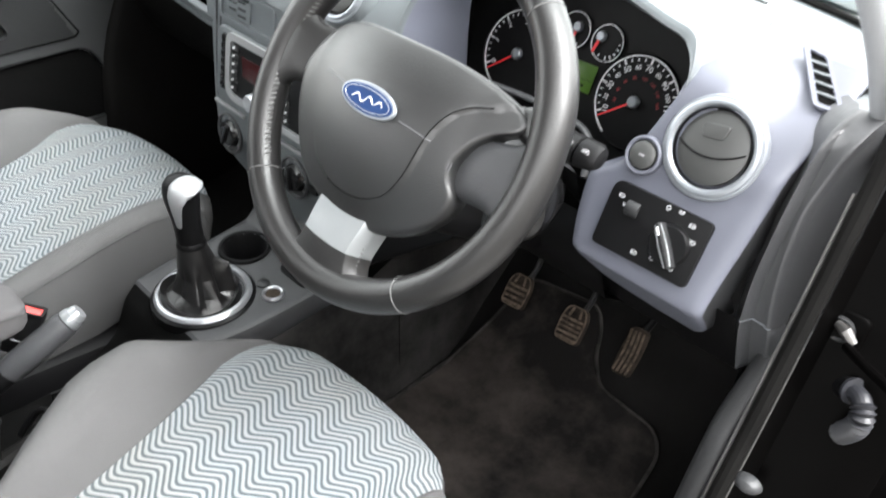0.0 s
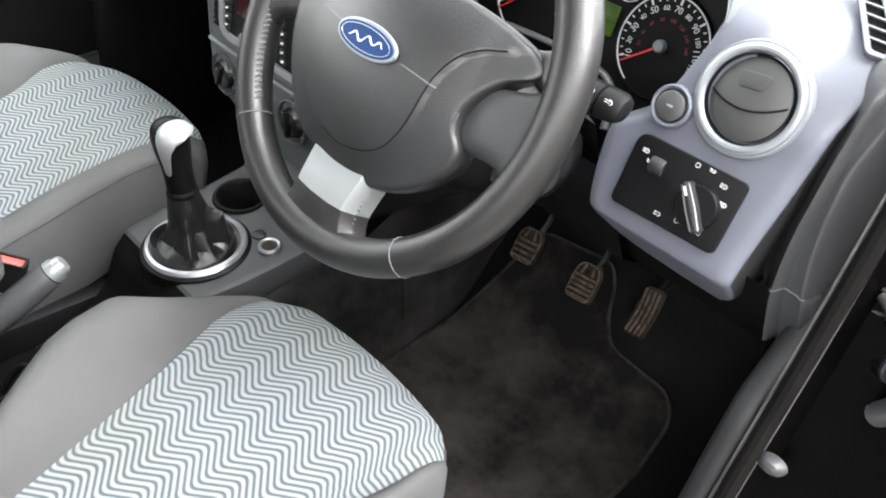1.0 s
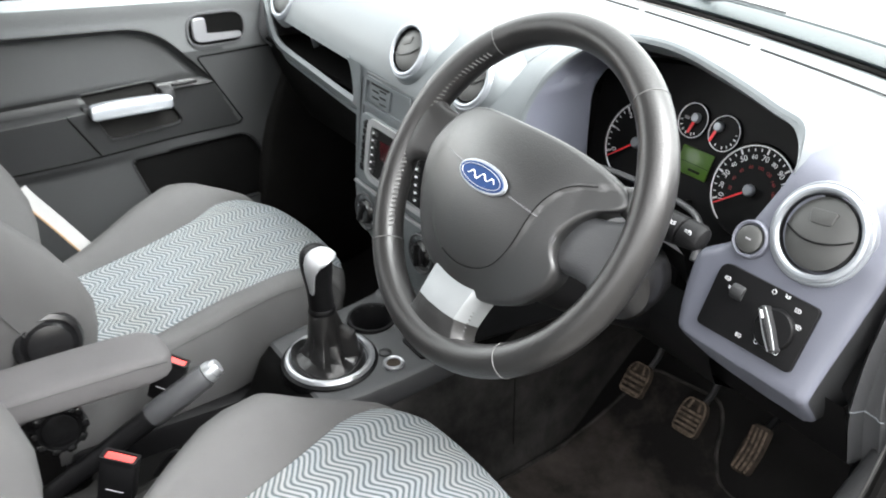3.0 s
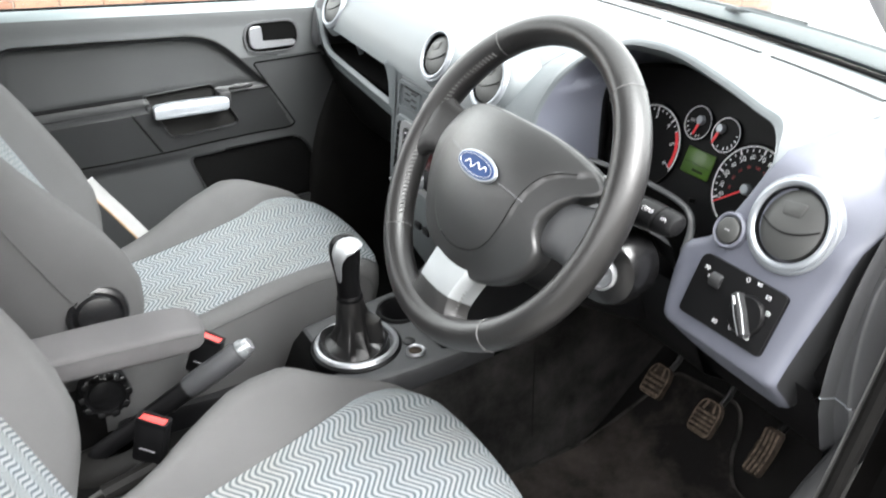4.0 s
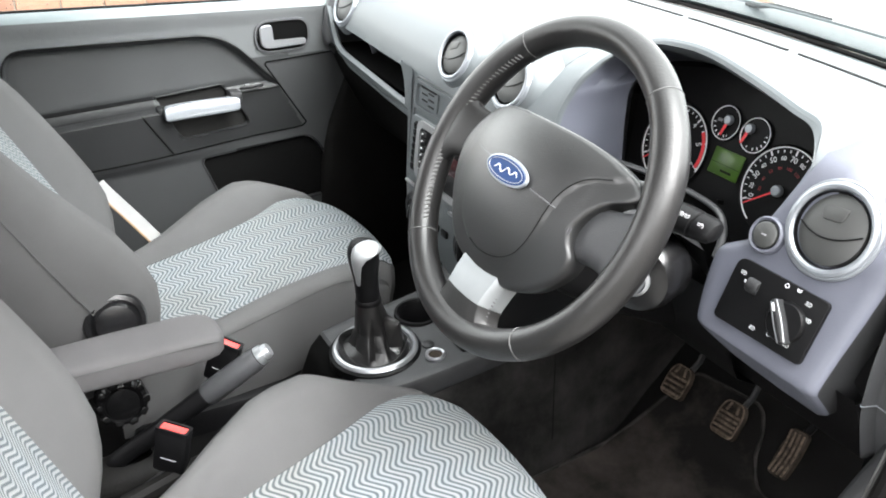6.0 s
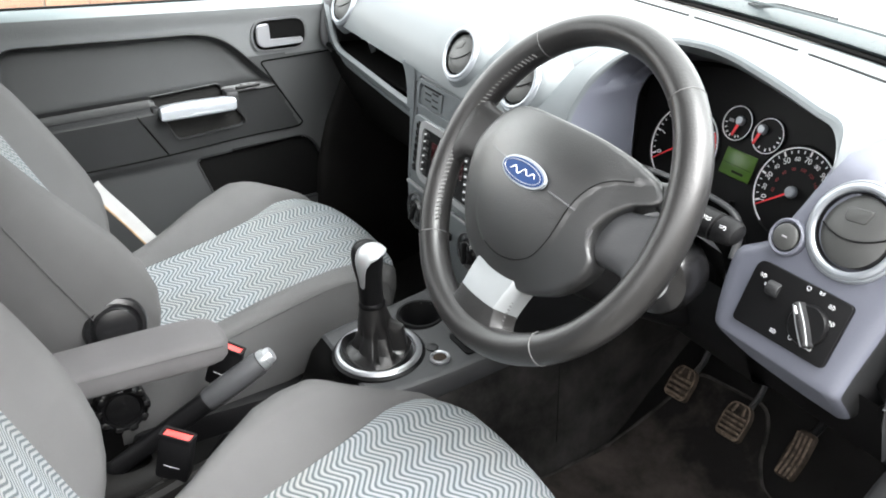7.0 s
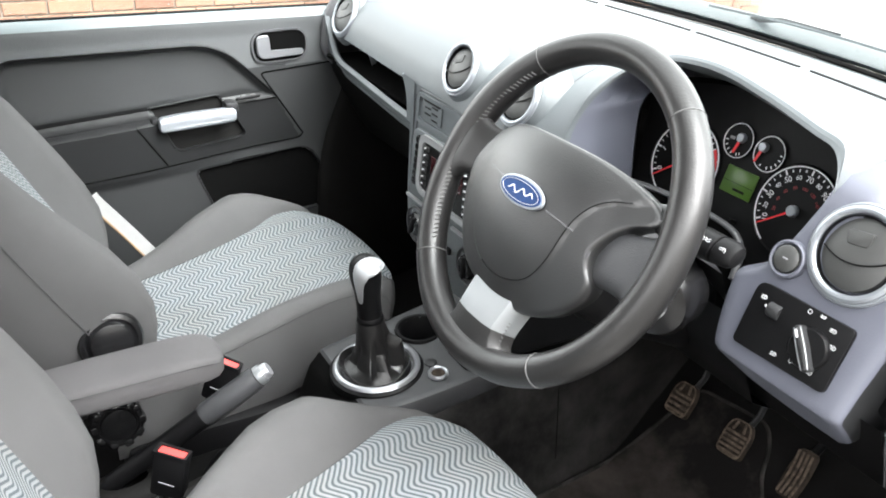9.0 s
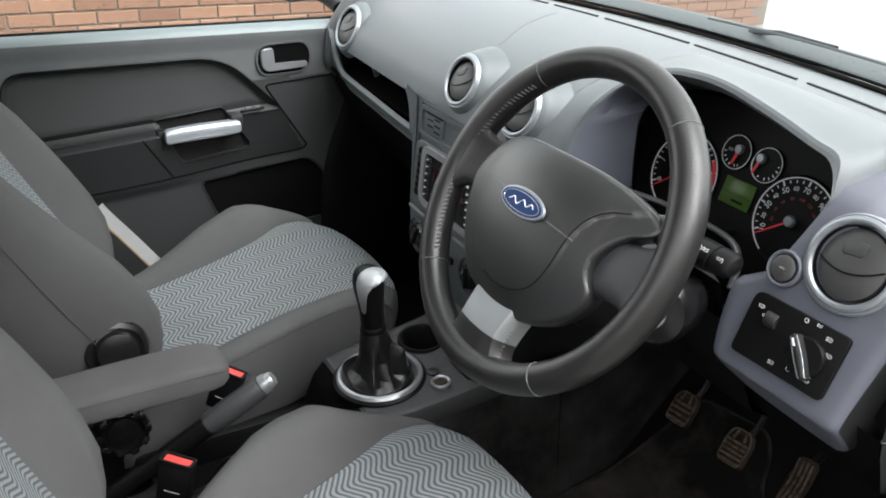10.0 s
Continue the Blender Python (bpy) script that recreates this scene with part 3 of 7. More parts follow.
# right-hand face that carries the lamp switch and the outer vent
FACE_L = [(0.5195, 0.598), (0.522, 0.588), (0.526, 0.560), (0.530, 0.535), (0.535, 0.516), (0.542, 0.504), (0.552, 0.495), (0.565, 0.487), (0.58, 0.480), (0.60, 0.474), (0.62, 0.470), (0.645, 0.467), (0.652, 0.472), (0.660, 0.487), (0.672, 0.503), (0.690, 0.512), (0.735, 0.526), (0.768, 0.531), (0.79, 0.50)]
FACE_R = [(0.5195, 0.613), (0.522, 0.622), (0.527, 0.629), (0.536, 0.634), (0.555, 0.637), (0.60, 0.640), (0.65, 0.646), (0.70, 0.651), (0.74, 0.655), (0.79, 0.656)]
rows, flank = [], []
zs = [0.5195, 0.5205, 0.522, 0.524, 0.527, 0.531, 0.536, 0.542, 0.549, 0.556, 0.562, 0.566, 0.570, 0.574, 0.578, 0.583, 0.589, 0.595, 0.61, 0.625, 0.637, 0.646, 0.652, 0.657, 0.663, 0.67, 0.68, 0.69, 0.70, 0.715, 0.74, 0.757, 0.77, 0.78, 0.787, 0.789]
for z in zs:
    xl, xr = lerp(z, FACE_L), lerp(z, FACE_R)
    top = ease((z - 0.745) / 0.05)
    under = max(0.0, 0.580 - z)  # below the switch panel the face folds back under the dashboard
    y0 = face_y(max(z, 0.574)) + 0.13 * ease((z - 0.765) / 0.026) + (under ** 2 / 0.024 if under < 0.012 else under - 0.006) + 0.012 * ease((0.524 - z) / 0.0045)
    def bend(x):
        """The upper outer corner slopes away towards the side outlet."""
        k = ease((x - 0.560) / 0.060) * ease((z - 0.685) / 0.075)
        return y0 + (0.25 + (z - 0.755) * 1.6 - y0) * k
    side = 1 - ease((z - 0.655) / 0.02)
    row = [(xl - 0.002 + 0.008 * side, y0 + 0.002 + 0.060 * side, z), (xl - 0.001 + 0.001 * side, y0 + 0.001 + 0.011 * side, z), (xl + 0.004, y0 + 0.003 * side, z)]
    for t in np.linspace(0.06, 0.93, 22):
        row.append((xl + (xr - xl) * t, bend(xl + (xr - xl) * t), z))
    row += [(xr - 0.004, bend(xr) + 0.002, z), (xr - 0.001, bend(xr) + 0.005, z), (xr, bend(xr) + 0.009, z)]
    rows.append(row)
    flank.append([(xr, bend(xr) + 0.009, z), (xr + 0.001, bend(xr) + 0.03, z), (xr + 0.002, bend(xr) + 0.06, z)])
part("driver_face", grid(rows), M_LAV, dash, "lavender grey face round the lamp switch")
part("face_flank", grid(flank), M_DARK, dash, "dark grey flank of the face")
# end of the dashboard towards the door: two stepped faces, each with a crest along its outer edge
CREST_A = [(0.49, 0.668), (0.52, 0.664), (0.56, 0.659), (0.61, 0.657), (0.67, 0.660), (0.712, 0.662), (0.748, 0.665), (0.79, 0.672)]
CREST_B = [(0.49, 0.690), (0.53, 0.689), (0.57, 0.681), (0.60, 0.676), (0.643, 0.673), (0.677, 0.673), (0.715, 0.678), (0.758, 0.688), (0.79, 0.696)]


def end_rows(z0, z1, n, inset):
    out = []
    for z in np.linspace(z0, z1, n):
        y0 = curve(z, [(0.46, 0.215), (0.50, 0.200), (0.56, 0.188), (0.66, 0.188), (0.735, 0.202), (0.752, 0.212), (0.764, 0.228), (0.772, 0.255)]) + inset
        a, b = curve(z, CREST_A), curve(z, CREST_B)
        k = 1 - 0.8 * ease((z - 0.725) / 0.04)
        out.append([(0.638, y0 + 0.060, z), (0.641, y0 + 0.032, z), (0.646, y0 + 0.024, z), (a - 0.005, y0 + 0.010, z), (a - 0.0022, y0 + 0.001, z), (a, y0 - 0.0025 * k, z), (a + 0.0018, y0, z), (a + 0.004, y0 + 0.007 * k, z), (a + 0.006, y0 + 0.013 * k, z),
                    (b - 0.005, y0 + 0.012 * k, z), (b - 0.002, y0 + 0.0095 * k, z), (b, y0 + 0.0095 * k, z), (b + 0.002, y0 + 0.012 * k, z), (b + 0.005, y0 + 0.022, z), (b + 0.009, y0 + 0.05, z), (0.7135, y0 + 0.12, z), (0.7135, y0 + 0.3, z)])
    return out


part("end_panel", grid(end_rows(0.561, 0.772, 30, 0.0)), M_ENDP, dash, "grey end panel with two upright ridges", smooth=60)
low = end_rows(0.497, 0.5585, 9, 0.002)
low = [[(x, y + 0.05, z) for x, y, z in low[0]], [(x, y + 0.004, z - 0.001) for x, y, z in low[0]]] + low + [[(x, y + 0.012, z + 0.0015) for x, y, z in low[-1]]]
part("end_panel", grid(low), M_ENDP, dash, "separate lower piece of the end panel", smooth=60)
rows = []
for x in np.linspace(0.648, 0.712, 12):
    back_ = 0.020 * ((x - 0.648) / 0.064) ** 2
    rows.append(smooth_path([(x, 0.290, 0.735), (x, 0.255 + back_ * 0.3, 0.758), (x, 0.262 + back_, 0.7655), (x, 0.285 + back_, 0.770), (x, 0.33 + back_, 0.774), (x, 0.42, 0.776)], 4))
part("top_corner", grid(rows), M_DASH, dash, "rounded outer corner of the dashboard top", smooth=60)
row = end_rows(0.5605, 0.561, 2, 0.0)[0]
part("end_joint", tube([Vector(p) + Vector((0, -0.0006, 0)) for p in row[4:13]], 0.0008, 5), M_RING, dash, "pale joint edge")
rows = []
for x in np.linspace(0.43, 0.66, 12):
    rows.append([(x, 0.170, 0.572), (x, 0.195, 0.53), (x, 0.235, 0.47), (x, 0.34, 0.43), (x, 0.5, 0.46)])
part("knee_panel", grid(rows), M_BLACK, dash, "black panel under the steering column")
rows = []
for x in np.linspace(0.145, 0.50, 12):
    rows.append([(x, 0.16, 0.60), (x, 0.17, 0.55), (x, 0.21, 0.48), (x, 0.30, 0.43), (x, 0.5, 0.45)])
part("knee_panel", grid(rows), M_BLACK, dash, "black panel under the steering column")

mkp = axes((0.0, 0.128, 0.0), (1, 0, 0), (0, -1, 0))
part("knee_panel", plate(rounded([(0.098, 0.328), (0.150, 0.350), (0.400, 0.560), (0.400, 0.60), (0.098, 0.60)], [0.02, 0.02, 0.02, 0.004, 0.004]), 0.010, mkp, 0.004), M_BLACK, dash, "black panel under the steering column")


def round_vent(c, r, normal, core_mat, tilt, pod=False):
    """A round air outlet: silver bezel, dark throat and a turning core with a blade line and a thumb tab."""
    m = axes(c, Vector((1, 0, 0)), normal)
    ring = part("vent_bezel", lathe([(r * 1.05, -0.012), (r * 1.05, -0.002), (r * 1.02, 0.0), (r * 0.99, 0.0), (r * 0.97, 0.0022), (r * 0.91, 0.0036), (r * 0.86, 0.0032), (r * 0.82, 0.001), (r * 0.81, -0.012)], m, 56), M_RING, dash, "satin silver ring")
    k = m @ pose(0, 0, -0.0025, *tilt)
    part("throat", lathe([(0.0, -0.006), (r * 0.78, -0.006), (r * 0.79, 0.001)], m, 40), M_BLACK, ring, "black throat")
    core = lathe([(0.0, 0.006), (r * 0.35, 0.0052), (r * 0.62, 0.003), (r * 0.74, 0.0005), (r * 0.765, -0.01)], k, 40)
    part("core", core, core_mat, ring, "dark grey turning core")
    line = [k @ Vector((u * r * 0.72, -0.006 * r / 0.05 + 9.0 * (u * r * 0.72) ** 2 - 0.004, 0.0066 - 3.2 * (u * r * 0.72) ** 2)) for u in np.linspace(-1, 1, 15)]
    part("blade_gap", tube(line, 0.0009, 6), M_BLACK, ring, "dark gap between blades")
    tab = [(-0.30 * r, 0.46 * r), (-0.25 * r, 0.16 * r), (0.22 * r, 0.16 * r), (0.30 * r, 0.46 * r)]
    part("thumb_tab", plate(rounded(tab, 0.004), 0.003, k @ pose(0, 0, 0.0035), 0.0012), core_mat, ring, "raised thumb tab")
    if pod:
        part("vent_pod", lathe([(r * 1.04, -0.0025), (r * 1.09, -0.004), (r * 1.20, -0.011), (r * 1.30, -0.020)] + ([(r * 1.38, -0.024), (r * 1.6, -0.042)] if abs(c[0]) < 0.3 else []), m, 48), M_DASH, dash, "moulded swelling round the outlet", smooth=60)
    return ring


round_vent((-0.077, 0.148, 0.724), 0.0405, (-0.05, -0.93, 0.36), M_VENT, (-4, 0, 20), True)
round_vent((0.077, 0.148, 0.724), 0.0405, (0.05, -0.93, 0.36), M_VENT, (-4, 0, 15), True)
round_vent((0.581, 0.181, 0.716), 0.047, (0.05, -0.93, 0.35), M_VENT, (-3, -4, 8))
round_vent((-0.570, 0.180, 0.702), 0.044, (-0.05, -0.93, 0.35), M_VENT, (-3, 4, 20), True)

# push button with a ring
mb = axes((0.522, 0.168, 0.686), (1, 0, 0), (0, -0.94, 0.35))
btn = part("boot_button", lathe([(0.0, 0.003), (0.011, 0.0035), (0.0135, 0.002), (0.0142, -0.004)], mb, 32), M_VENT, dash, "dark round push button")
part("button_ring", lathe([(0.0195, -0.006), (0.0192, 0.0005), (0.0175, 0.0022), (0.0155, 0.001), (0.0150, -0.006)], mb, 32), M_LAV, btn, "raised ring")
part("symbol", box(0.006, 0.0018, 0.001, mb @ pose(0, 0, 0.0034), 0.0003), M_GREYPRINT, btn, "white symbol")

# edge of the opening for the steering column, under the dials
opening = smooth_path([(0.245, 0.210, 0.657), (0.300, 0.210, 0.664), (0.360, 0.210, 0.667), (0.408, 0.210, 0.665), (0.430, 0.209, 0.657), (0.441, 0.204, 0.640), (0.449, 0.190, 0.620)], 6)
part("column_surround", tube(opening, 0.0045, 10, flat=0.8), M_CONSOLE, dash, "rounded grey edge over the steering column")
# A near-black plate stands in for the shaded gap behind the edge.
part("column_opening", plate([(q.x, q.z - 0.002) for q in opening] + [(0.449, 0.56), (0.245, 0.56)], 0.003, axes((0, 0.215, 0), (1, 0, 0), (0, -1, 0))), M_VOID, dash, "near-black plate in place of the shaded gap round the column")

# lamp switch panel
mp = axes((0.5615, 0.1498, 0.6255), (1, 0.02, 0.01), (0, -0.94, 0.35))
lp = part("lamp_switch_panel", plate(rounded([(-0.054, -0.035), (0.054, -0.034), (0.0555, 0.033), (-0.054, 0.034)], [0.006, 0.006, 0.006, 0.012]), 0.0045, mp, 0.001), M_BLACK, dash, "flat black switch panel")
rot = mp @ pose(0.0240, -0.003, 0.0035)
kn = part("rotary_switch", lathe([(0.0205, 0.0), (0.0205, 0.004), (0.0185, 0.007), (0.0, 0.0075)], rot, 40), M_BLACK, lp, "black rotary lamp switch")
part("switch_grip", plate(rounded([(-0.0034, -0.0225), (0.0034, -0.0225), (0.0046, 0.0), (0.0034, 0.0225), (-0.0034, 0.0225), (-0.0046, 0)], 0.003), 0.013, rot @ pose(0, 0, 0.005, 0, 0, 38), 0.003), M_DARK, kn, "raised grip")
for ex, er in ((0.0028, 0.0005), (-0.0034, 0.0009)):
    part("switch_edge", tube([rot @ pose(0, 0, 0, 0, 0, 38) @ Vector((ex + math.copysign(0.001, ex) * math.cos(s * 1.5), s * 0.0205, 0.0166)) for s in np.linspace(-1, 1, 9)], er, 6), M_SPOKE, kn, "bright edge line")
part("switch_mark", box(0.0022, 0.008, 0.001, rot @ pose(0, 0, 0, 0, 0, 38) @ pose(-0.0012, 0.0145, 0.0182), 0.0003), M_WHITE, kn, "white pointer mark")
part("level_wheel", lathe([(0.0, -0.007), (0.0078, -0.007), (0.0085, -0.005), (0.0085, 0.005), (0.0078, 0.007), (0.0, 0.007)], mp @ pose(-0.0255, 0.012, 0.001, 0, 90, 0), 24), M_DARK, lp, "black thumb wheel")


def icon(m, kind, parent, k=1.0):
    """A small printed symbol: ring, lamp with rays, or two bars."""
    w = 0.0005 * k
    if kind == "ring":
        bm = tube([m @ Vector((0.0022 * k * math.cos(a), 0.0022 * k * math.sin(a), 0.0004)) for a in np.linspace(0, 2 * math.pi, 13)[:-1]], w * 0.6, 5, closed=True)
    elif kind == "lamp":
        rim = [m @ Vector((k * (0.0002 + 0.0028 * math.cos(a)), k * 0.0021 * math.sin(a), 0.0004)) for a in np.linspace(-1.5, 1.5, 9)]
        bm = join(tube(rim, w * 0.6, 5, closed=True), *[box(0.0026 * k, w, w, m @ pose(-0.0022 * k, dy * k, 0.0004)) for dy in (-0.0015, 0.0, 0.0015)])
    else:
        bm = join(*[box(0.0026 * k, w * 1.4, w, m @ pose(dx * k, dy * k, 0.0004, 0, 0, 25 * (1 if dx > 0 else -1))) for dx, dy in ((-0.0016, 0.0008), (0.0016, 0.0008), (-0.0016, -0.001), (0.0016, -0.001))])
    part("symbol", bm, M_WHITE, parent, "white printed symbol")


for sx, sy, kind in [(-0.041, 0.020, "lamp"), (-0.034, 0.013, "bars"), (0.008, 0.029, "ring"), (0.022, 0.0305, "bars"), (0.0365, 0.023, "lamp"), (0.043, 0.009, "lamp"), (0.034, -0.0225, "lamp"), (0.013, -0.022, "ring"), (-0.006, -0.025, "lamp")]:
    icon(mp @ pose(sx, sy, 0.0045), kind, lp, 0.95)

# slatted side window outlet
mo = axes((0.6245, 0.279, 0.7765), (0.605, -0.66, -0.447), (0.08, -0.50, 0.86))
so = part("side_outlet", ring_plate(rounded([(-0.046, -0.0155), (0.031, -0.0155), (0.045, 0.0095), (-0.031, 0.0055)], 0.005), rounded([(-0.038, -0.0105), (0.028, -0.0110), (0.038, 0.0050), (-0.025, 0.0025)], 0.003), 0.004, mo), M_LAV, dash, "small slatted outlet for the side window")
part("outlet_back", plate([(-0.044, -0.014), (0.030, -0.014), (0.043, 0.008), (-0.030, 0.004)], 0.001, mo @ pose(0, 0, 0.0006)), M_VOID, so, "dark outlet throat")
for k in range(4):
    u = -0.0185 + 0.0128 * k
    part("slat", plate([(u - 0.0075, -0.0120), (u - 0.0050, -0.0120), (u + 0.0062, 0.0052), (u + 0.0037, 0.0052)], 0.0036, mo), M_DASH, so)

# defroster slots in the top
for a, b in ((-0.50, -0.30), (-0.28, -0.17), (-0.15, 0.045), (0.06, 0.262), (0.283, 0.48)):
    pts = [(x, 0.485 - 0.10 * ease(0.95) * (x / 0.68) ** 2, 0.7855 - 0.004 * (abs(x) / 0.6) ** 3) for x in np.linspace(a, b, 9)]
    part("defroster_slot", tube(pts, 0.0032, 6, flat=0.4), M_BLACK, dash, "narrow black defroster slot")

# lid of the passenger airbag, marked by a fine seam
def on_top(x, y):
    near_ = sorted(skin_a(x), key=lambda q: abs(q[1] - y))[:2]
    (y1, z1), (y2, z2) = [(q[1], q[2]) for q in near_]
    return (x, y, z1 + (z2 - z1) * (y - y1) / (y2 - y1) + 0.0001)


lid = smooth_path([(-0.110, 0.235, 0), (-0.120, 0.258, 0), (-0.145, 0.30, 0), (-0.172, 0.36, 0), (-0.196, 0.41, 0)], 5)
part("lid_seam", tube([on_top(p.x, p.y) for p in lid], 0.0006, 5), M_END, dash, "fine airbag lid seam")

# passenger shelf, its inside coloured near-black in place of shade
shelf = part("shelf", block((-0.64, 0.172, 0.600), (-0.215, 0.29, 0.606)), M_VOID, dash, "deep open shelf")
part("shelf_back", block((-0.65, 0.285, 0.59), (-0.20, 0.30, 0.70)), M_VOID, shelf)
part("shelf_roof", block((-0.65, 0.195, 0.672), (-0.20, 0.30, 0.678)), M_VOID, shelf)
part("shelf_divider", box(0.003, 0.010, 0.030, pose(-0.462, 0.190, 0.642, 20, 0, 0), 0.001), M_RING, shelf, "small grey divider")
rows = []
for x in np.linspace(-0.665, -0.196, 48):
    zt = lerp(x, [(-0.665, 0.695), (-0.64, 0.665), (-0.615, 0.636), (-0.592, 0.618), (-0.56, 0.612), (-0.40, 0.611), (-0.196, 0.606)])
    zb = lerp(x, [(-0.665, 0.606), (-0.60, 0.590), (-0.45, 0.586), (-0.196, 0.582)])
    y0 = 0.136 + bow(x) * 0.9
    rows.append([(x, y0 + 0.016, zt - 0.035), (x, y0 + 0.013, zt - 0.004), (x, y0 + 0.007, zt), (x, y0, zt - 0.005), (x, y0 + 0.002, (zt + zb) / 2), (x, y0 + 0.008, zb + 0.004), (x, y0 + 0.016, zb), (x, y0 + 0.05, zb - 0.01)])
part("shelf_lip", grid(rows), M_DASH, dash, "rounded grey lip under the shelf")
rows = []
for z in np.linspace(0.60, 0.672, 6):
    rows.append([(-0.235 + 0.02 * ((z - 0.60) / 0.07) ** 3 * -1.0, 0.20, z), (-0.228 - 0.022 * ((z - 0.60) / 0.07) ** 3, 0.150, z), (-0.220 - 0.02 * ((z - 0.60) / 0.07) ** 3, 0.139, z), (-0.195, 0.138, z)])
part("shelf_cheek", grid(rows), M_DASH, dash)
rows = []
for x in np.linspace(-0.67, -0.20, 14):
    rows.append([(x, 0.19, 0.588 - 0.008 * (x + 0.67) / 0.47), (x, 0.20, 0.56), (x, 0.24, 0.48), (x, 0.28, 0.42), (x, 0.42, 0.38), (x, 0.6, 0.42)])
part("glovebox", grid(rows), M_RUBBER, dash, "dark lower panel with the glovebox")

rows = []
for z in np.linspace(0.578, 0.772, 18):
    dy = lerp(z, [(0.575, 0.030), (0.60, 0.006), (0.62, 0.0), (0.67, 0.006), (0.70, 0.016), (0.74, 0.045), (0.772, 0.10)])
    rows.append([(-0.6695, 0.40, z), (-0.6695, 0.176 + dy, z), (-0.667, 0.169 + dy, z), (-0.662, 0.166 + dy, z), (-0.655, 0.169 + dy, z), (-0.650, 0.180 + dy, z), (-0.648, 0.21 + dy, z)])
part("end_cheek", grid(rows), M_END, dash, "grey end of the dashboard by the door", smooth=60)

# ---- centre stack ----
stack = thing("centre_stack", (-0.02, 0.17, 0.33), "grey centre stack with radio and heater dials", "console")


def stack_half(z):
    return lerp(z, [(0.335, 0.08), (0.356, 0.145), (0.364, 0.175), (0.374, 0.192), (0.388, 0.204), (0.412, 0.213), (0.48, 0.219), (0.58, 0.219), (0.66, 0.217)])


rows = []
for z in np.concatenate([np.linspace(0.335, 0.42, 14), np.linspace(0.44, 0.668, 12)]):
    h = stack_half(z)
    y0 = 0.141 + 0.02 * ease((0.45 - z) / 0.12)
    row = [(-h - 0.012, y0 + 0.10, z), (-h - 0.010, y0 + 0.03, z), (-h - 0.004, y0 + 0.008, z), (-h + 0.008, y0, z)]
    row += [(u * (h - 0.02), y0, z) for u in np.linspace(-0.98, 0.98, 9)]
    h = min(h, 0.135)
    row = [q for q in row if q[0] < h - 0.012]
    row += [(h - 0.011, y0, z)] * (13 - len(row))
    row += [(h - 0.008, y0, z), (h + 0.004, y0 + 0.008, z), (h + 0.006, y0 + 0.02, z), (h + 0.006, y0 + 0.04, z)]
    rows.append(row)
part("stack_panel", grid(rows), M_DASH, stack)
ms = axes((-0.01, 0.141, 0.50), (1, 0, 0), (0, -1, 0))
for off in (0.0, 0.010):
    part("panel_groove", tube([ms @ Vector((x, u, 0.0004)) for x, u in ((-0.036, 0.164 - off), (-0.165 + off, 0.164 - off), (-0.182 + off, 0.150 - off), (-0.187 + off, 0.10), (-0.192 + off, 0.05), (-0.193 + off, -0.022))], 0.0013, 5), M_END, stack, "dark groove round the stack")
# small grille panel under the left vent, and a frame over the stack

part("grille_frame", ring_plate(rounded([(-0.176, 0.110), (-0.036, 0.110), (-0.036, 0.160), (-0.172, 0.160)], 0.008), rounded([(-0.169, 0.116), (-0.042, 0.116), (-0.042, 0.154), (-0.165, 0.154)], 0.006), 0.0035, ms), M_DASH, stack, "moulded frame")
gp = part("grille", plate(rounded([(-0.156, 0.120), (-0.098, 0.120), (-0.094, 0.152), (-0.152, 0.152)], 0.003), 0.003, ms, 0.001), M_DASH, stack, "small grey louvred cover")
for k in range(5):
    part("louvre", box(0.018, 0.0022, 0.002, ms @ pose(-0.137 if k % 2 else -0.115, 0.126 + 0.0052 * k, 0.003)), M_BLACK, gp, "dark louvre")
part("louvre", box(0.05, 0.003, 0.002, ms @ pose(-0.124, 0.152, 0.003)), M_BLACK, gp, "dark louvre")
# radio
rad = part("radio", plate(rounded([(-0.190, -0.022), (0.140, -0.022), (0.140, 0.100), (-0.178, 0.100)], 0.02), 0.005, ms, 0.002), M_DASH, stack, "built-in car radio")
part("radio_bezel", ring_plate(rounded([(-0.161, -0.010), (0.134, -0.010), (0.134, 0.098), (-0.149, 0.098)], [0.028, 0.022, 0.022, 0.018]), rounded([(-0.149, 0.000), (0.126, 0.000), (0.126, 0.087), (-0.139, 0.087)], [0.022, 0.016, 0.016, 0.012]), 0.009, ms), M_BEZEL, rad, "silver bezel")
part("radio_face", plate(rounded([(-0.147, 0.002), (0.124, 0.002), (0.124, 0.085), (-0.137, 0.085)], 0.014), 0.007, ms, 0.001), M_BLACK, rad, "black radio face")
part("button_strip", plate(rounded([(-0.178, -0.002), (-0.1645, -0.002), (-0.1535, 0.090), (-0.163, 0.090)], 0.004), 0.006, ms, 0.001), M_BLACK, rad, "dark button strip")
for k in range(7):
    part("preset_button", box(0.008, 0.0095, 0.004, ms @ pose(-0.1705 + 0.0018 * k, 0.006 + 0.0126 * k, 0.006), 0.001), M_GLOSS, rad, "small black button")
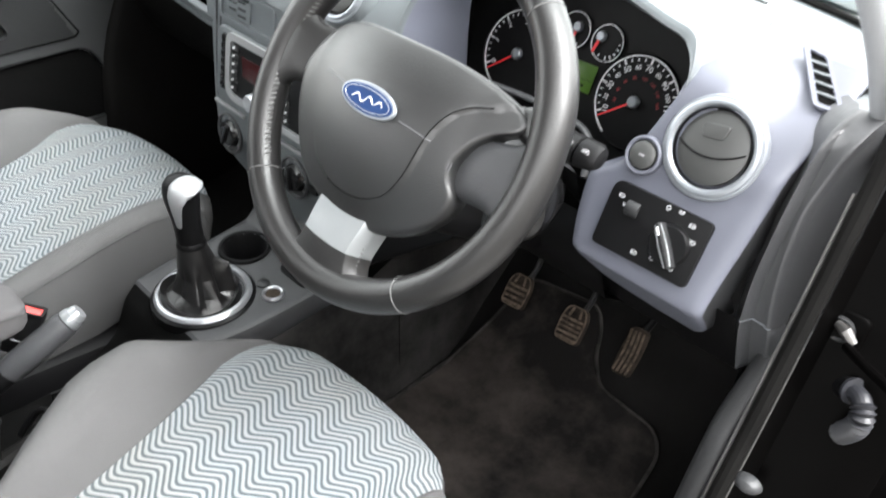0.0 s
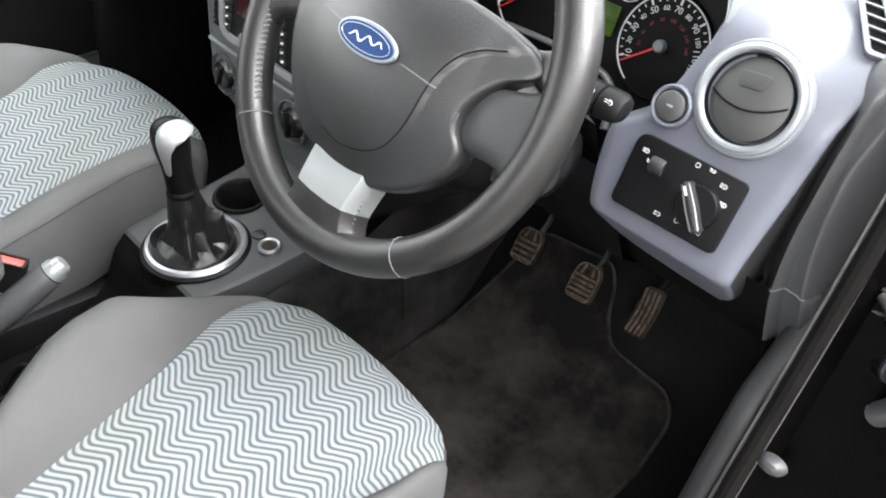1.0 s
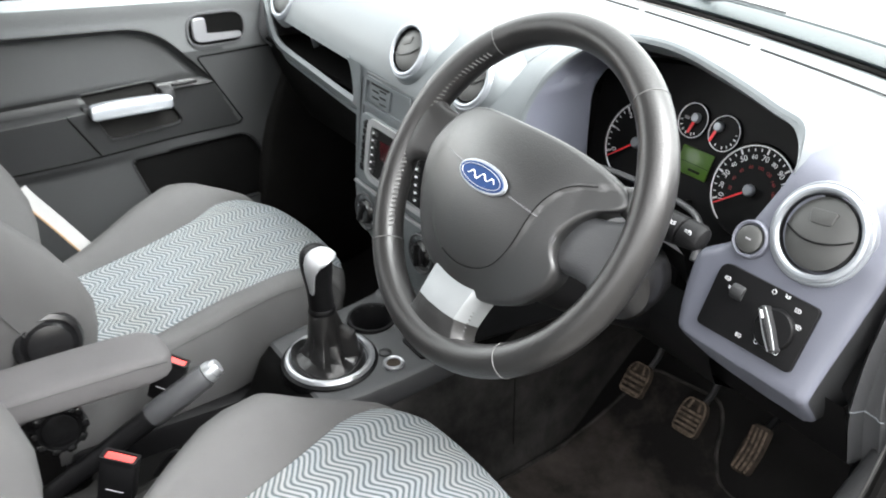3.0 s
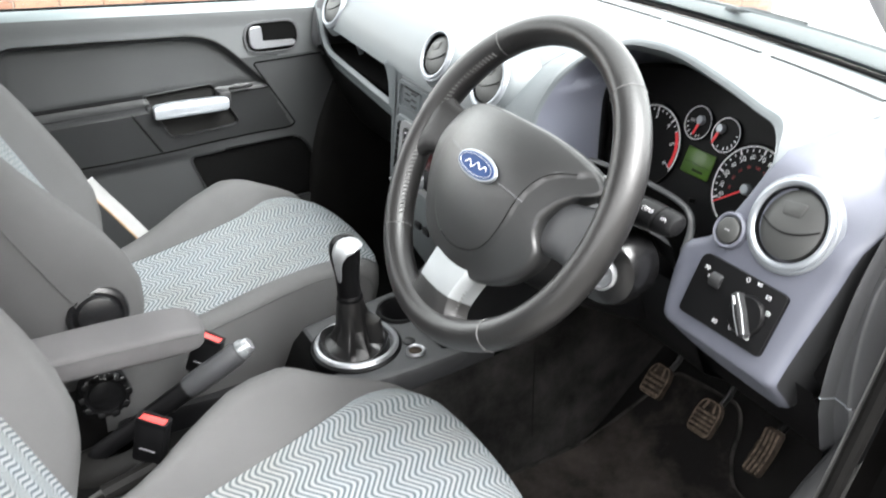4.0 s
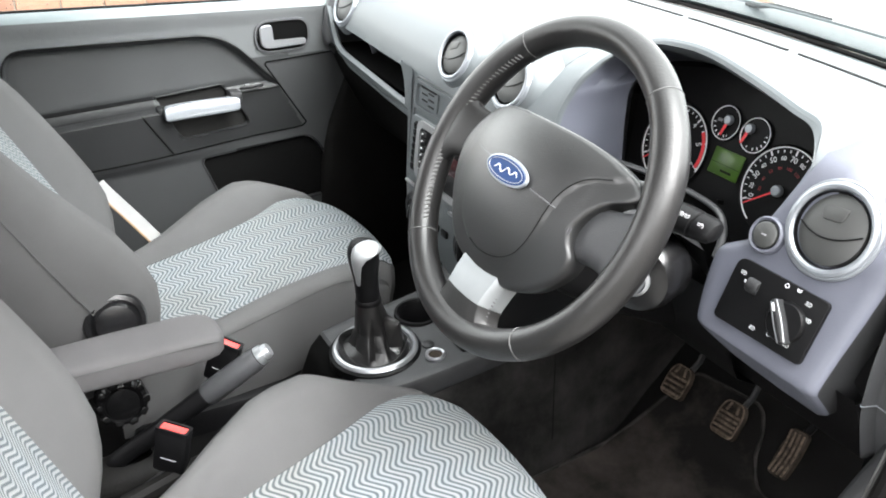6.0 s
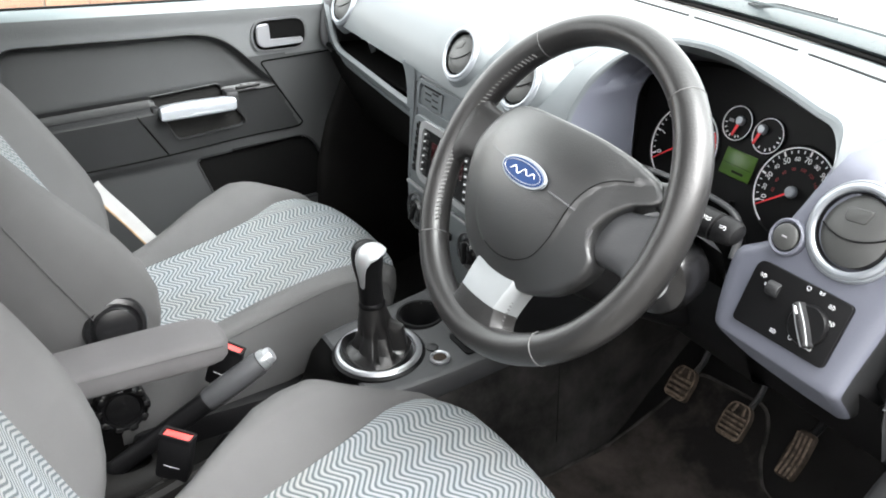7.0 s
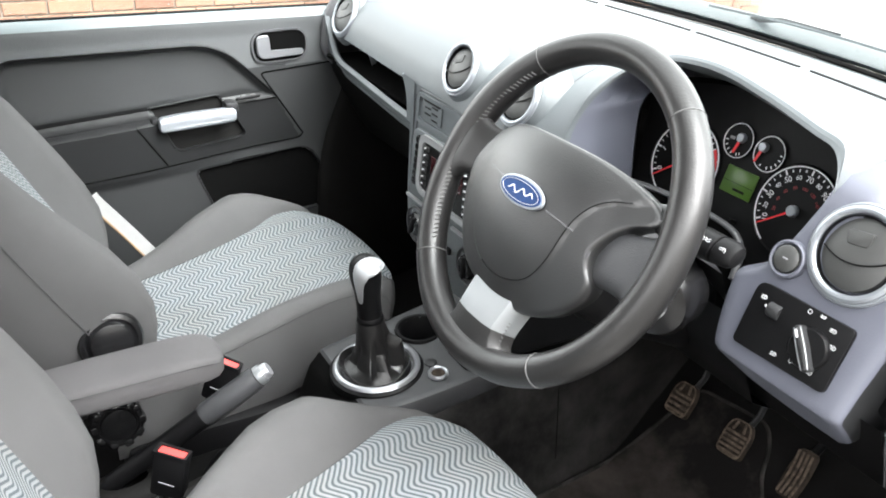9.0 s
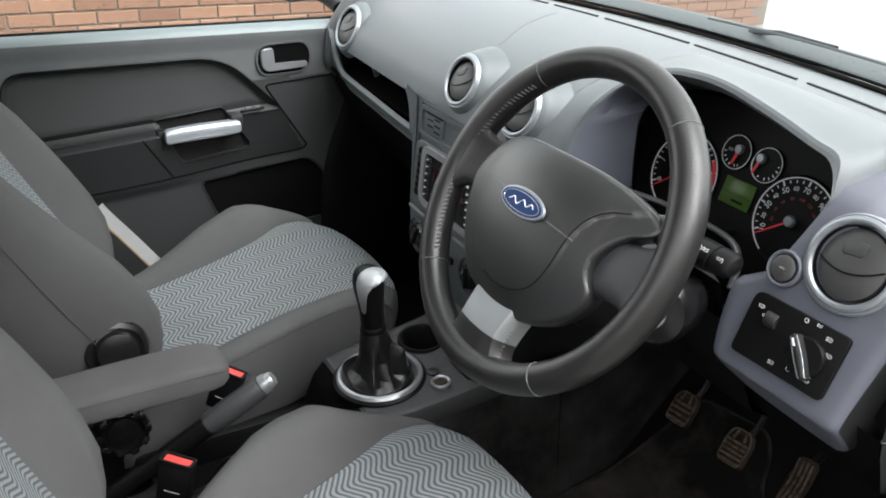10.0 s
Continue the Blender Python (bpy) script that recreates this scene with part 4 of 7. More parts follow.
for k in range(6):
    part("radio_button", box(0.014, 0.008, 0.004, ms @ pose(-0.134 + 0.0016 * k, 0.013 + 0.0128 * k, 0.008), 0.0012), M_DARK, rad, "dark button")
    part("button_mark", box(0.006, 0.0022, 0.001, ms @ pose(-0.136 + 0.0016 * k, 0.014 + 0.0128 * k, 0.0102, 0, 0, 20)), M_WHITE, rad, "pale mark")
    part("radio_button", box(0.012, 0.008, 0.004, ms @ pose(-0.002, 0.013 + 0.0128 * k, 0.008), 0.0012), M_DARK, rad, "dark button")
    part("button_mark", box(0.006, 0.003, 0.001, ms @ pose(-0.002, 0.013 + 0.0128 * k, 0.0102, 0, 0, 20)), M_WHITE, rad, "pale mark")
part("radio_display", box(0.098, 0.032, 0.002, ms @ pose(-0.063, 0.054, 0.007), 0.0006), M_DISPLAY, rad, "dark red display")
part("volume_knob", lathe([(0.0, 0.017), (0.012, 0.017), (0.0135, 0.014), (0.015, 0.0)], ms @ pose(-0.076, 0.012, 0.006), 28), M_SILVER, rad, "silver knob")
# silver strip and heater dials
for x0, x1 in ((-0.198, -0.117), (-0.046, 0.035)):
    part("silver_strip", box(x1 - x0, 0.006, 0.006, ms @ pose((x0 + x1) / 2, -0.030, 0.002), 0.002), M_BEZEL, stack, "thin silver strip")
for dx in (-0.163, 0.008):
    md = ms @ pose(dx, -0.076, 0.0)
    dl = part("heater_dial", lathe([(0.0335, -0.001), (0.0335, 0.002), (0.0315, 0.0035), (0.0290, 0.002), (0.0285, -0.001), (0.0, -0.002)], md, 40), M_CONSOLE, stack, "recessed heater dial")
    part("dial_knob", lathe([(0.0, 0.009), (0.016, 0.009), (0.019, 0.007), (0.0205, 0.002), (0.0225, -0.001)], md, 36), M_GLOSS, dl, "black knob")

    part("dial_grip", box(0.008, 0.038, 0.006, md @ pose(0, 0, 0.0105, 0, 0, 25 * dx / 0.17), 0.0025), M_BLACK, dl, "raised grip")
    for k in range(7):
        a = radians(-120 + 40 * k)
        part("dial_mark", box(0.002, 0.004, 0.001, md @ pose(0.0255 * math.sin(a), 0.0255 * math.cos(a), 0.0005, 0, 0, -math.degrees(a))), M_GREYPRINT, dl, "pale mark")
for dx in (-0.085, -0.055, 0.055, 0.082):
    part("heater_button", box(0.020, 0.012, 0.005, ms @ pose(dx, -0.075, 0.002), 0.002), M_BLACK, stack, "small black button")

# ---- instruments ----
mi = axes((0.335, 0.322, 0.672), (1, 0, 0), (0, -0.96, 0.28))
clus = thing("instrument_cluster", (0.335, 0.33, 0.60), "black instrument cluster with white-ringed dials", "instruments")
part("cluster_plate", plate(rounded([(-0.168, -0.10), (0.22, -0.10), (0.218, 0.062), (0.13, 0.098), (0.02, 0.108), (-0.08, 0.104), (-0.205, 0.072)], [0.02, 0.02, 0.03, 0.05, 0.05, 0.05, 0.035]), 0.004, mi @ pose(0, 0, -0.006)), M_DIAL, clus, "matt black backing")


def text(body, size, m, material, parent, name="numeral"):
    c = bpy.data.curves.new(name, "FONT")
    c.body, c.size, c.align_x, c.align_y, c.extrude = body, size, "CENTER", "CENTER", 0.0002
    o = new(name, c)
    deps = bpy.context.evaluated_depsgraph_get()
    me = bpy.data.meshes.new_from_object(o.evaluated_get(deps))
    bpy.data.objects.remove(o)
    bpy.data.curves.remove(c)
    me.transform(m)
    me.materials.clear()
    me.materials.append(material)
    t = new(name, me)
    t.parent = parent
    if parent.type == "EMPTY":
        t.matrix_parent_inverse = Matrix.Translation(-Vector(parent.location))
    return t


def arc_band(m, r0, r1, a0, a1, h, n=40):
    rows = []
    for k in range(n + 1):
        a = radians(a0 + (a1 - a0) * k / n)
        rows.append([(r * math.sin(a), r * math.cos(a), z) for r, z in ((r0, 0), (r0, h), (r1, h), (r1, 0))])
    return grid(rows, closed_v=True, caps=True, m=m)


def dial(c, r, a0, a1, marks, needle, nlen, red=None, sub=()):
    """One gauge: thin white rim, strokes, numerals, a needle and its hub."""
    m = mi @ pose(c[0], c[1], 0)
    face = part("dial_face", lathe([(0.0, 0.0), (r * 1.0, 0.0005), (r * 1.04, 0.003), (r * 1.06, 0.0)], m, 48), M_DIAL, clus, "black dial face")
    part("dial_rim", arc_band(m @ pose(0, 0, 0.001), r * 0.978, r * 1.004, a0, a1, 0.0012), M_WHITE, face, "thin white rim")
    if red:
        part("red_zone", arc_band(m @ pose(0, 0, 0.0012), r * 0.86, r * 0.95, *red, 0.0008, 12), M_NEEDLE, face, "red band")
    for a, word, size, major in marks:
        s = radians(a)
        ln, w = (0.12, 0.030) if major else (0.06, 0.018)
        part("tick", box(r * w * 1.3, r * ln, 0.0006, m @ pose(r * 0.9 * math.sin(s), r * 0.9 * math.cos(s), 0.0016, 0, 0, -a)), M_WHITE, face)
        if word:
            text(word, size, m @ pose(r * 0.74 * math.sin(s), r * 0.74 * math.cos(s), 0.0014, 0, 0, -a * 0.85), M_WHITE, face)
    for a, word, size in sub:
        s = radians(a)
        text(word, size, m @ pose(r * 0.52 * math.sin(s), r * 0.52 * math.cos(s), 0.0014, 0, 0, -a * 0.85), M_REDPRINT, face)
    hub = part("needle", plate([(-r * 0.022, 0.0), (r * 0.022, 0.0), (r * 0.014, r * nlen), (-r * 0.014, r * nlen)], 0.0012, m @ pose(0, 0, 0.007, 0, 0, -needle)), M_NEEDLE, face, "red needle")
    part("hub", lathe([(0.0, 0.011), (r * 0.10, 0.0108), (r * 0.13, 0.009), (r * 0.135, 0.004)], m, 24), M_RING, face, "silver needle hub")
    return face


dial((-0.100, -0.0115), 0.0555, -150, 112, [(-120 + 38 * k, str(k), 0.0105, True) for k in range(7)] + [(-101 + 38 * k, "", 0, False) for k in range(6)] + [(-110.5 + 19 * k, "", 0, False) for k in range(12)], -130, 0.90, red=(52, 108))
sp = [(-121 + 20.4 * k, str(10 + 10 * k), 0.0075 if (10 + 10 * k) % 20 == 0 else 0.0098, (10 + 10 * k) % 20 != 0) for k in range(12)] + [(-110.8 + 20.4 * k, "", 0, False) for k in range(11)]
dial((0.080, -0.0085), 0.054, -150, 125, sp, -129, 0.90, sub=[(-104 + 26 * k, str(20 + 20 * k), 0.0055) for k in range(8)])


def small_dial(c, r, hub, needle, ticks):
    """A small gauge whose needle turns about a point above its centre."""
    m = mi @ pose(c[0], c[1], 0)
    face = part("dial_face", lathe([(0.0, 0.0), (r * 1.0, 0.0005), (r * 1.05, 0.003), (r * 1.07, 0.0)], m, 40), M_DIAL, clus, "black dial face")
    part("dial_rim", arc_band(m @ pose(0, 0, 0.001), r * 0.965, r * 1.005, -180, 180, 0.0012), M_WHITE, face, "thin white rim")
    for a, ln in ticks:
        s = radians(a)
        part("tick", box(r * 0.06, r * ln, 0.0006, m @ pose(r * 0.78 * math.sin(s), r * 0.78 * math.cos(s), 0.0016, 0, 0, -a)), M_WHITE, face)
    mh_ = m @ pose(hub[0], hub[1], 0)
    part("needle", plate([(-r * 0.10, 0.0), (r * 0.10, 0.0), (r * 0.07, r * 0.95), (-r * 0.07, r * 0.95)], 0.0012, mh_ @ pose(0, 0, 0.004, 0, 0, -needle)), M_NEEDLE, face, "red needle")
    part("gauge_symbol", box(r * 0.34, r * 0.18, 0.0006, m @ pose(-r * 0.45, r * 0.05, 0.0016), 0.0002), M_GREYPRINT, face, "faint printed symbol")
    part("hub", lathe([(0.0, 0.008), (r * 0.22, 0.0078), (r * 0.28, 0.006), (r * 0.29, 0.002)], mh_, 24), M_RING, face, "silver needle hub")


small_dial((-0.0325, 0.0420), 0.0220, (0.005, 0.0045), -168, [(-100 - 22 * k, 0.16) for k in range(4)] + [(165, 0.16), (150, 0.12)])
small_dial((0.0165, 0.0410), 0.0220, (-0.009, 0.0055), -166, [(100 + 22 * k, 0.16) for k in range(4)] + [(-160, 0.12), (80, 0.10)])
lc = part("display", box(0.0485, 0.0340, 0.002, mi @ pose(-0.0075, -0.0055, 0.001), 0.0008), M_LCD, clus, "green liquid crystal display")
part("display_line", box(0.045, 0.0005, 0.0004, mi @ pose(-0.0075, -0.0075, 0.0022)), M_DIAL, lc)
part("display_digits", box(0.018, 0.0030, 0.0004, mi @ pose(-0.003, -0.0155, 0.0022)), M_DIAL, lc, "dark figures")
part("reset_stem", lathe([(0.0, 0.010), (0.0025, 0.010), (0.003, 0.008), (0.003, 0.0)], mi @ pose(0.008, -0.052, 0), 14), M_BLACK, clus, "small black reset stem")

# ---- steering wheel ----
TILT = radians(29)
MW = Matrix(((1, 0, 0, 0.345), (0, math.sin(TILT), -math.cos(TILT), 0), (0, math.cos(TILT), math.sin(TILT), 0.70), (0, 0, 0, 1)))
wheel = thing("steering_wheel", (0.345, 0.0, 0.70), "black leather three-spoke steering wheel", "steering wheel")
RIM, TUBE = 0.1745, 0.0180


def on_rim(a, t, extra=0.0):
    """A place on the rim: a round the wheel from its top, t round the tube."""
    a = radians(a)
    r = RIM + (TUBE * 0.94 + extra) * math.cos(t)
    return MW @ Vector((r * math.sin(a), r * math.cos(a), (TUBE * 1.05 + extra) * math.sin(t)))


def swell(a):
    """The grips are a little thicker round ten and two o'clock."""
    return 0.0012 * (math.exp(-((abs(a) - 62) / 16) ** 2))


SEAMS = (-38, 39, 143, -133)
rows = [[on_rim(a, 2 * math.pi * k / 18, swell((a + 180) % 360 - 180)) for k in range(18)] for a in range(0, 360, 4)]
rim = part("rim", grid(rows, closed_u=True, closed_v=True), M_LEATHER, wheel, "leather-covered rim")
for a in SEAMS:
    part("seam", tube([on_rim(a, 2 * math.pi * k / 20, 0.0) for k in range(20)], 0.0008, 5, closed=True), M_THREAD, rim, "pale sewn seam")
st = []
for a in np.arange(-128, -42, 1.9):
    p, q = on_rim(a + 0.5, math.pi - 0.30, 0.0001), on_rim(a - 0.5, math.pi - 0.62, 0.0001)
    st.append(tube([p, (p + q) / 2 + (MW.to_3x3() @ Vector((0, 0, 0.0006))), q], 0.0012, 5))
part("stitching", join(*st), M_THREAD, rim, "cross stitching on the inner side")


RIGHT = [(0.0, 0.0685), (0.030, 0.069), (0.060, 0.0685), (0.090, 0.0655), (0.116, 0.060), (0.134, 0.053), (0.143, 0.046), (0.140, 0.038), (0.131, 0.032), (0.121, 0.0255), (0.110, 0.012), (0.103, -0.002), (0.100, -0.014), (0.103, -0.028), (0.111, -0.040),
         (0.110, -0.052), (0.102, -0.067), (0.084, -0.087), (0.060, -0.101), (0.030, -0.110), (0.0, -0.112)]
LEFT_SIDE = [(-0.030, 0.068), (-0.060, 0.0665), (-0.085, 0.062), (-0.102, 0.053), (-0.112, 0.040), (-0.120, 0.024), (-0.126, 0.004), (-0.122, -0.014), (-0.115, -0.032), (-0.104, -0.052), (-0.088, -0.074), (-0.070, -0.092), (-0.045, -0.105), (-0.020, -0.111)]
PAD = smooth_path([(x, u, 0) for x, u in RIGHT] + [(x, u, 0) for x, u in reversed(LEFT_SIDE)], 4, closed=True)
DOOR = sorted((math.atan2(u, x), math.hypot(x, u)) for x, u in ((0.124, 0.0530), (0.108, 0.0450), (0.095, 0.039), (0.082, 0.027), (0.073, 0.008), (0.069, -0.010), (0.066, -0.030), (0.061, -0.048), (0.051, -0.066), (0.037, -0.077), (0.020, -0.0835), (0.0, -0.086)))


def pad_h(x, u):
    """Height of the bowed cover over the rim's plane; outside the airbag's lid it steps down a little."""
    s = abs(x)
    h = 0.036 - (1.8 * s * s if s < 0.10 else 0.018 + 0.28 * (s - 0.10)) - (3.2 * (u - 0.005) ** 2 if u > 0.005 else 2.1 * (u - 0.005) ** 2)
    a, r = math.atan2(u, s), math.hypot(s, u)
    if a < DOOR[-1][0]:
        rc = lerp(a, DOOR)
        h -= (0.0026 + 0.001 * ease((-0.75 - a) / 0.5) * ease((r - rc) / 0.02)) * ease((r - rc) / 0.003) * ease((x + 0.07) / 0.05)
    return h


rows = [[(p.x * 0.985, p.y * 0.985, min(-0.018, pad_h(p.x, p.y) - 0.02)) for p in PAD], [(p.x * 1.006, p.y * 1.006, pad_h(p.x, p.y) - 0.009) for p in PAD], [(p.x * 1.002, p.y * 1.002, pad_h(p.x, p.y) - 0.0035) for p in PAD]]
for s in [0.985, 0.96] + [0.94 - 0.02 * k for k in range(24)] + [0.4, 0.3, 0.2, 0.1, 0.02]:
    rows.append([(p.x * s, p.y * s, pad_h(p.x * s, p.y * s) - (0.0008 if s == 0.985 else 0)) for p in PAD])
pad = part("airbag_cover", grid(rows, closed_v=True, caps=True, m=MW), M_PAD, wheel, "grey domed airbag cover", smooth=60)
# Lighter grey on these lines stands for light caught in the grooves.
for a, b in ((-0.076, -0.040), (0.040, 0.075)):
    part("split_line", tube([MW @ Vector((x, 0.003 - 0.09 * x, pad_h(x, 0.003 - 0.09 * x) - 0.0001)) for x in np.linspace(a, b, 8)], 0.0011, 5), M_END, pad, "fine split line")
edge = [(r * math.cos(a), r * math.sin(a)) for a, r in DOOR]
chin = smooth_path([(x, u, 0) for x, u in reversed(edge)] + [(-x, u, 0) for x, u in edge[1:]], 5)
part("split_line", tube([MW @ Vector((q.x, q.y, pad_h(q.x, q.y) + 0.0001)) for q in chin[4:] if q.x > -0.025], 0.0008, 5), M_BLACK, pad, "fine split line")
for s in (-1, 1):
    part("horn_mark", join(*[box(0.0014, ln, 0.0004, MW @ pose(s * (0.098 + dx), -0.016 + dy, pad_h(0.098, -0.016) + 0.0006, 0, s * 15, 0), 0.0001) for dx, dy, ln in ((-0.003, 0.0, 0.004), (0.0, 0.0, 0.007), (0.003, 0.0, 0.0085))]), M_END, pad, "small horn symbol")
mem = MW @ pose(0, 0.003, 0.0352)
em = part("emblem", plate(ellipse(0.0365, 0.0150), 0.0035, mem, 0.0012), M_RING, wheel, "oval badge with a silver edge")
part("badge_field", plate(ellipse(0.0335, 0.0122), 0.0008, mem @ pose(0, 0, 0.0034)), M_BLUE, em, "blue enamel field")
part("badge_line", tube([mem @ Vector((0.030 * math.cos(a), 0.0098 * math.sin(a), 0.0044)) for a in np.linspace(0, 2 * math.pi, 40)[:-1]], 0.0004, 5, closed=True), M_SILVER, em)
part("badge_mark", tube([mem @ Vector((x, 0.0028 * math.sin(x * 420 + 0.6) + 0.0012 * math.sin(x * 170), 0.0044)) for x in np.linspace(-0.020, 0.021, 40)], [0.0003 + 0.0005 * abs(math.sin(k * 0.33)) for k in range(40)], 6), M_WHITE, em, "pale flowing mark")
# side spokes, set back under the arched lips of the cover
WEB = ((0.090, -0.020, 0.046, 0.000, -0.018), (0.112, -0.018, 0.047, 0.003, -0.016), (0.128, -0.017, 0.047, 0.006, -0.013), (0.140, -0.018, 0.048, 0.009, -0.012), (0.150, -0.023, 0.052, 0.0115, -0.012), (0.158, -0.034, 0.060, 0.0125, -0.011), (0.165, -0.050, 0.073, 0.012, -0.010), (0.170, -0.062, 0.084, 0.009, -0.008))
for s in (-1, 1):
    rows = []
    for x, u0, u1, h, hb_ in WEB if s < 0 else ((0.092, -0.040, 0.020, -0.003, -0.020), (0.112, -0.039, 0.021, 0.002, -0.018), (0.128, -0.037, 0.024, 0.003, -0.016), (0.142, -0.037, 0.028, 0.002, -0.014), (0.152, -0.042, 0.034, 0.002, -0.012), (0.160, -0.052, 0.042, 0.002, -0.010), (0.168, -0.064, 0.052, 0.000, -0.008)):
        um, uh = (u0 + u1) / 2, (u1 - u0) / 2
        rows.append([(s * x, um + uh * math.copysign(abs(math.cos(t)) ** 0.7, math.cos(t)), (h + hb_) / 2 + (h - hb_) / 2 * math.copysign(abs(math.sin(t)) ** 0.8, math.sin(t)) + (0.004 * math.sin(t) if math.sin(t) > 0 and s > 0 else 0)) for t in [2 * math.pi * k / 28 for k in range(28)]])
    # Right spoke's lighter grey carries the bright reflection on that side.
    part("spoke", grid(rows, closed_v=True, caps=True, m=MW), M_LEATHER if s < 0 else M_CONSOLE, wheel, "moulded side spoke", smooth=70)
# upper web on the far side, a narrow leather bridge behind the cover's tip
rows = []
for x, u0, u1, h, hb_ in ((0.108, 0.034, 0.056, -0.010, -0.022), (0.128, 0.034, 0.060, -0.006, -0.020), (0.142, 0.032, 0.066, -0.002, -0.016), (0.152, 0.028, 0.071, 0.001, -0.014), (0.158, 0.020, 0.078, 0.002, -0.012), (0.162, 0.014, 0.082, 0.001, -0.010)):
    um, uh = (u0 + u1) / 2, (u1 - u0) / 2
    rows.append([(x, um + uh * math.copysign(abs(math.cos(t)) ** 0.7, math.cos(t)), (h + hb_) / 2 + (h - hb_) / 2 * math.copysign(abs(math.sin(t)) ** 0.8, math.sin(t))) for t in [2 * math.pi * k / 24 for k in range(24)]])
part("spoke", grid(rows, closed_v=True, caps=True, m=MW), M_LEATHER, wheel, "leather upper web", smooth=70)


# lower spoke: a flat top between two chamfers, leather at the rim and a silver plate towards the hub
def spoke_section(u, wide, h, lip=0.0, hug=0.0):
    top_ = wide * 0.76
    return [(x, u - hug * (x / 0.04) ** 2, z) for x, z in ((-wide - 0.002, h - 0.026), (-wide, h - 0.013), (-wide + 0.001, h - 0.0105), (-top_ - 0.0025, h - 0.0015), (-top_, h + lip), (-top_ * 0.4, h + lip + 0.0008), (top_ * 0.4, h + lip + 0.0008), (top_, h + lip), (top_ + 0.0025, h - 0.0015), (wide - 0.001, h - 0.0105), (wide, h - 0.013), (wide + 0.002, h - 0.026))]


part("lower_spoke", grid([spoke_section(u, w, h, 0.0006, g) for u, w, h, g in ((-0.100, 0.044, 0.0045, -0.012), (-0.112, 0.043, 0.0070, -0.010), (-0.124, 0.0415, 0.0095, -0.007), (-0.134, 0.0405, 0.0108, -0.004), (-0.1385, 0.0403, 0.0112, -0.003), (-0.1395, 0.0400, 0.0092, -0.003))], closed_v=True, caps=True, m=MW), M_SPOKE, wheel, "silver plate of the lower spoke", smooth=30)
root = []
for k in range(13):
    t = k / 12
    u = -0.1385 - 0.036 * t
    w = 0.0405 + 0.030 * t ** 2.2
    root.append(spoke_section(u, w, 0.0112 - 0.0027 * ease(t), 0.0, -0.003 * (1 - t)))
part("spoke_root", grid(root, closed_v=True, caps=True, m=MW), M_LEATHER, wheel, "leather root of the spoke", smooth=60)
part("stitching", join(*[tube([MW @ Vector((0.0385 + 0.0002 * k, -0.122 - 0.0042 * k, 0.0005)), MW @ Vector((0.0400 + 0.0002 * k, -0.1225 - 0.0042 * k, -0.0012))], 0.0008, 5) for k in range(9)]), M_THREAD, wheel, "row of stitches beside the silver plate")
part("hub_back", lathe([(0.0, -0.075), (0.035, -0.075), (0.045, -0.04), (0.055, -0.018), (0.060, -0.008), (0.0, -0.004)], MW, 36), M_BLACK, wheel, "dark hub behind the pad")

# ---- steering column ----
col = thing("steering_column", (0.345, 0.15, 0.55), "black steering column shroud with lock and stalks", "steering column")
rows = []
MC = MW
for h, w, u0, u1 in ((-0.050, 0.050, -0.075, 0.020), (-0.060, 0.062, -0.090, 0.030), (-0.10, 0.070, -0.095, 0.036), (-0.16, 0.072, -0.095, 0.038), (-0.26, 0.072, -0.09, 0.038)):
    um, uh = (u0 + u1) / 2, (u1 - u0) / 2
    rows.append([(w * math.copysign(abs(math.cos(a)) ** 0.55, math.cos(a)), um + uh * math.copysign(abs(math.sin(a)) ** 0.55, math.sin(a)), h) for a in [2 * math.pi * k / 32 for k in range(32)]])
part("shroud", grid(rows, closed_v=True, caps=True, m=MC), M_BLACK, col)
part("upper_shroud", grid([[MC @ Vector((x, u - 0.020 - 1.2 * max(0.0, abs(x) - 0.06) ** 1.5, h)) for u, h in ((0.030, -0.040), (0.048, -0.046), (0.058, -0.070), (0.062, -0.12), (0.058, -0.17), (0.03, -0.21))] for x in np.linspace(-0.095, 0.112, 17)]), M_DARK, col, "dark grey upper shroud")
mk = axes((0.437, 0.082, 0.612), (1, 0.45, 0.1), (0.42, -0.86, 0.05))
lock = part("lock_housing", lathe([(0.046, -0.05), (0.043, -0.012), (0.038, -0.003), (0.028, 0.0), (0.0, 0.0)], mk, 36), M_GLOSS, col, "round black lock housing")
part("lock_ring", lathe([(0.0195, -0.002), (0.0195, 0.004), (0.0165, 0.006), (0.0145, 0.003), (0.0, 0.003)], mk, 28), M_SILVER, lock, "metal ignition lock")
part("key_slot", box(0.010, 0.002, 0.002, mk @ pose(0, 0, 0.0035, 0, 0, 30)), M_VOID, lock, "key slot")
ma = axes((0.478, 0.092, 0.700), (0.985, 0.02, 0.07), (-0.05, -0.90, 0.43))
stalk = part("wiper_stalk", tube([ma @ Vector((x, 0, 0)) for x in (-0.12, -0.06, -0.03, -0.022, 0.0, 0.02, 0.022)], [0.006, 0.007, 0.011, 0.0170, 0.0180, 0.0165, 0.011], 16, flat=0.70, up=(0, -0.43, 0.9)), M_BLACK, col, "black wiper stalk")
part("stalk_cap", tube([ma @ Vector((x, 0, 0)) for x in (0.022, 0.024, 0.040, 0.045, 0.047)], [0.013, 0.0162, 0.0150, 0.0115, 0.005], 16, flat=0.70, up=(0, -0.43, 0.9)), M_BLACK, stalk, "black end cap")
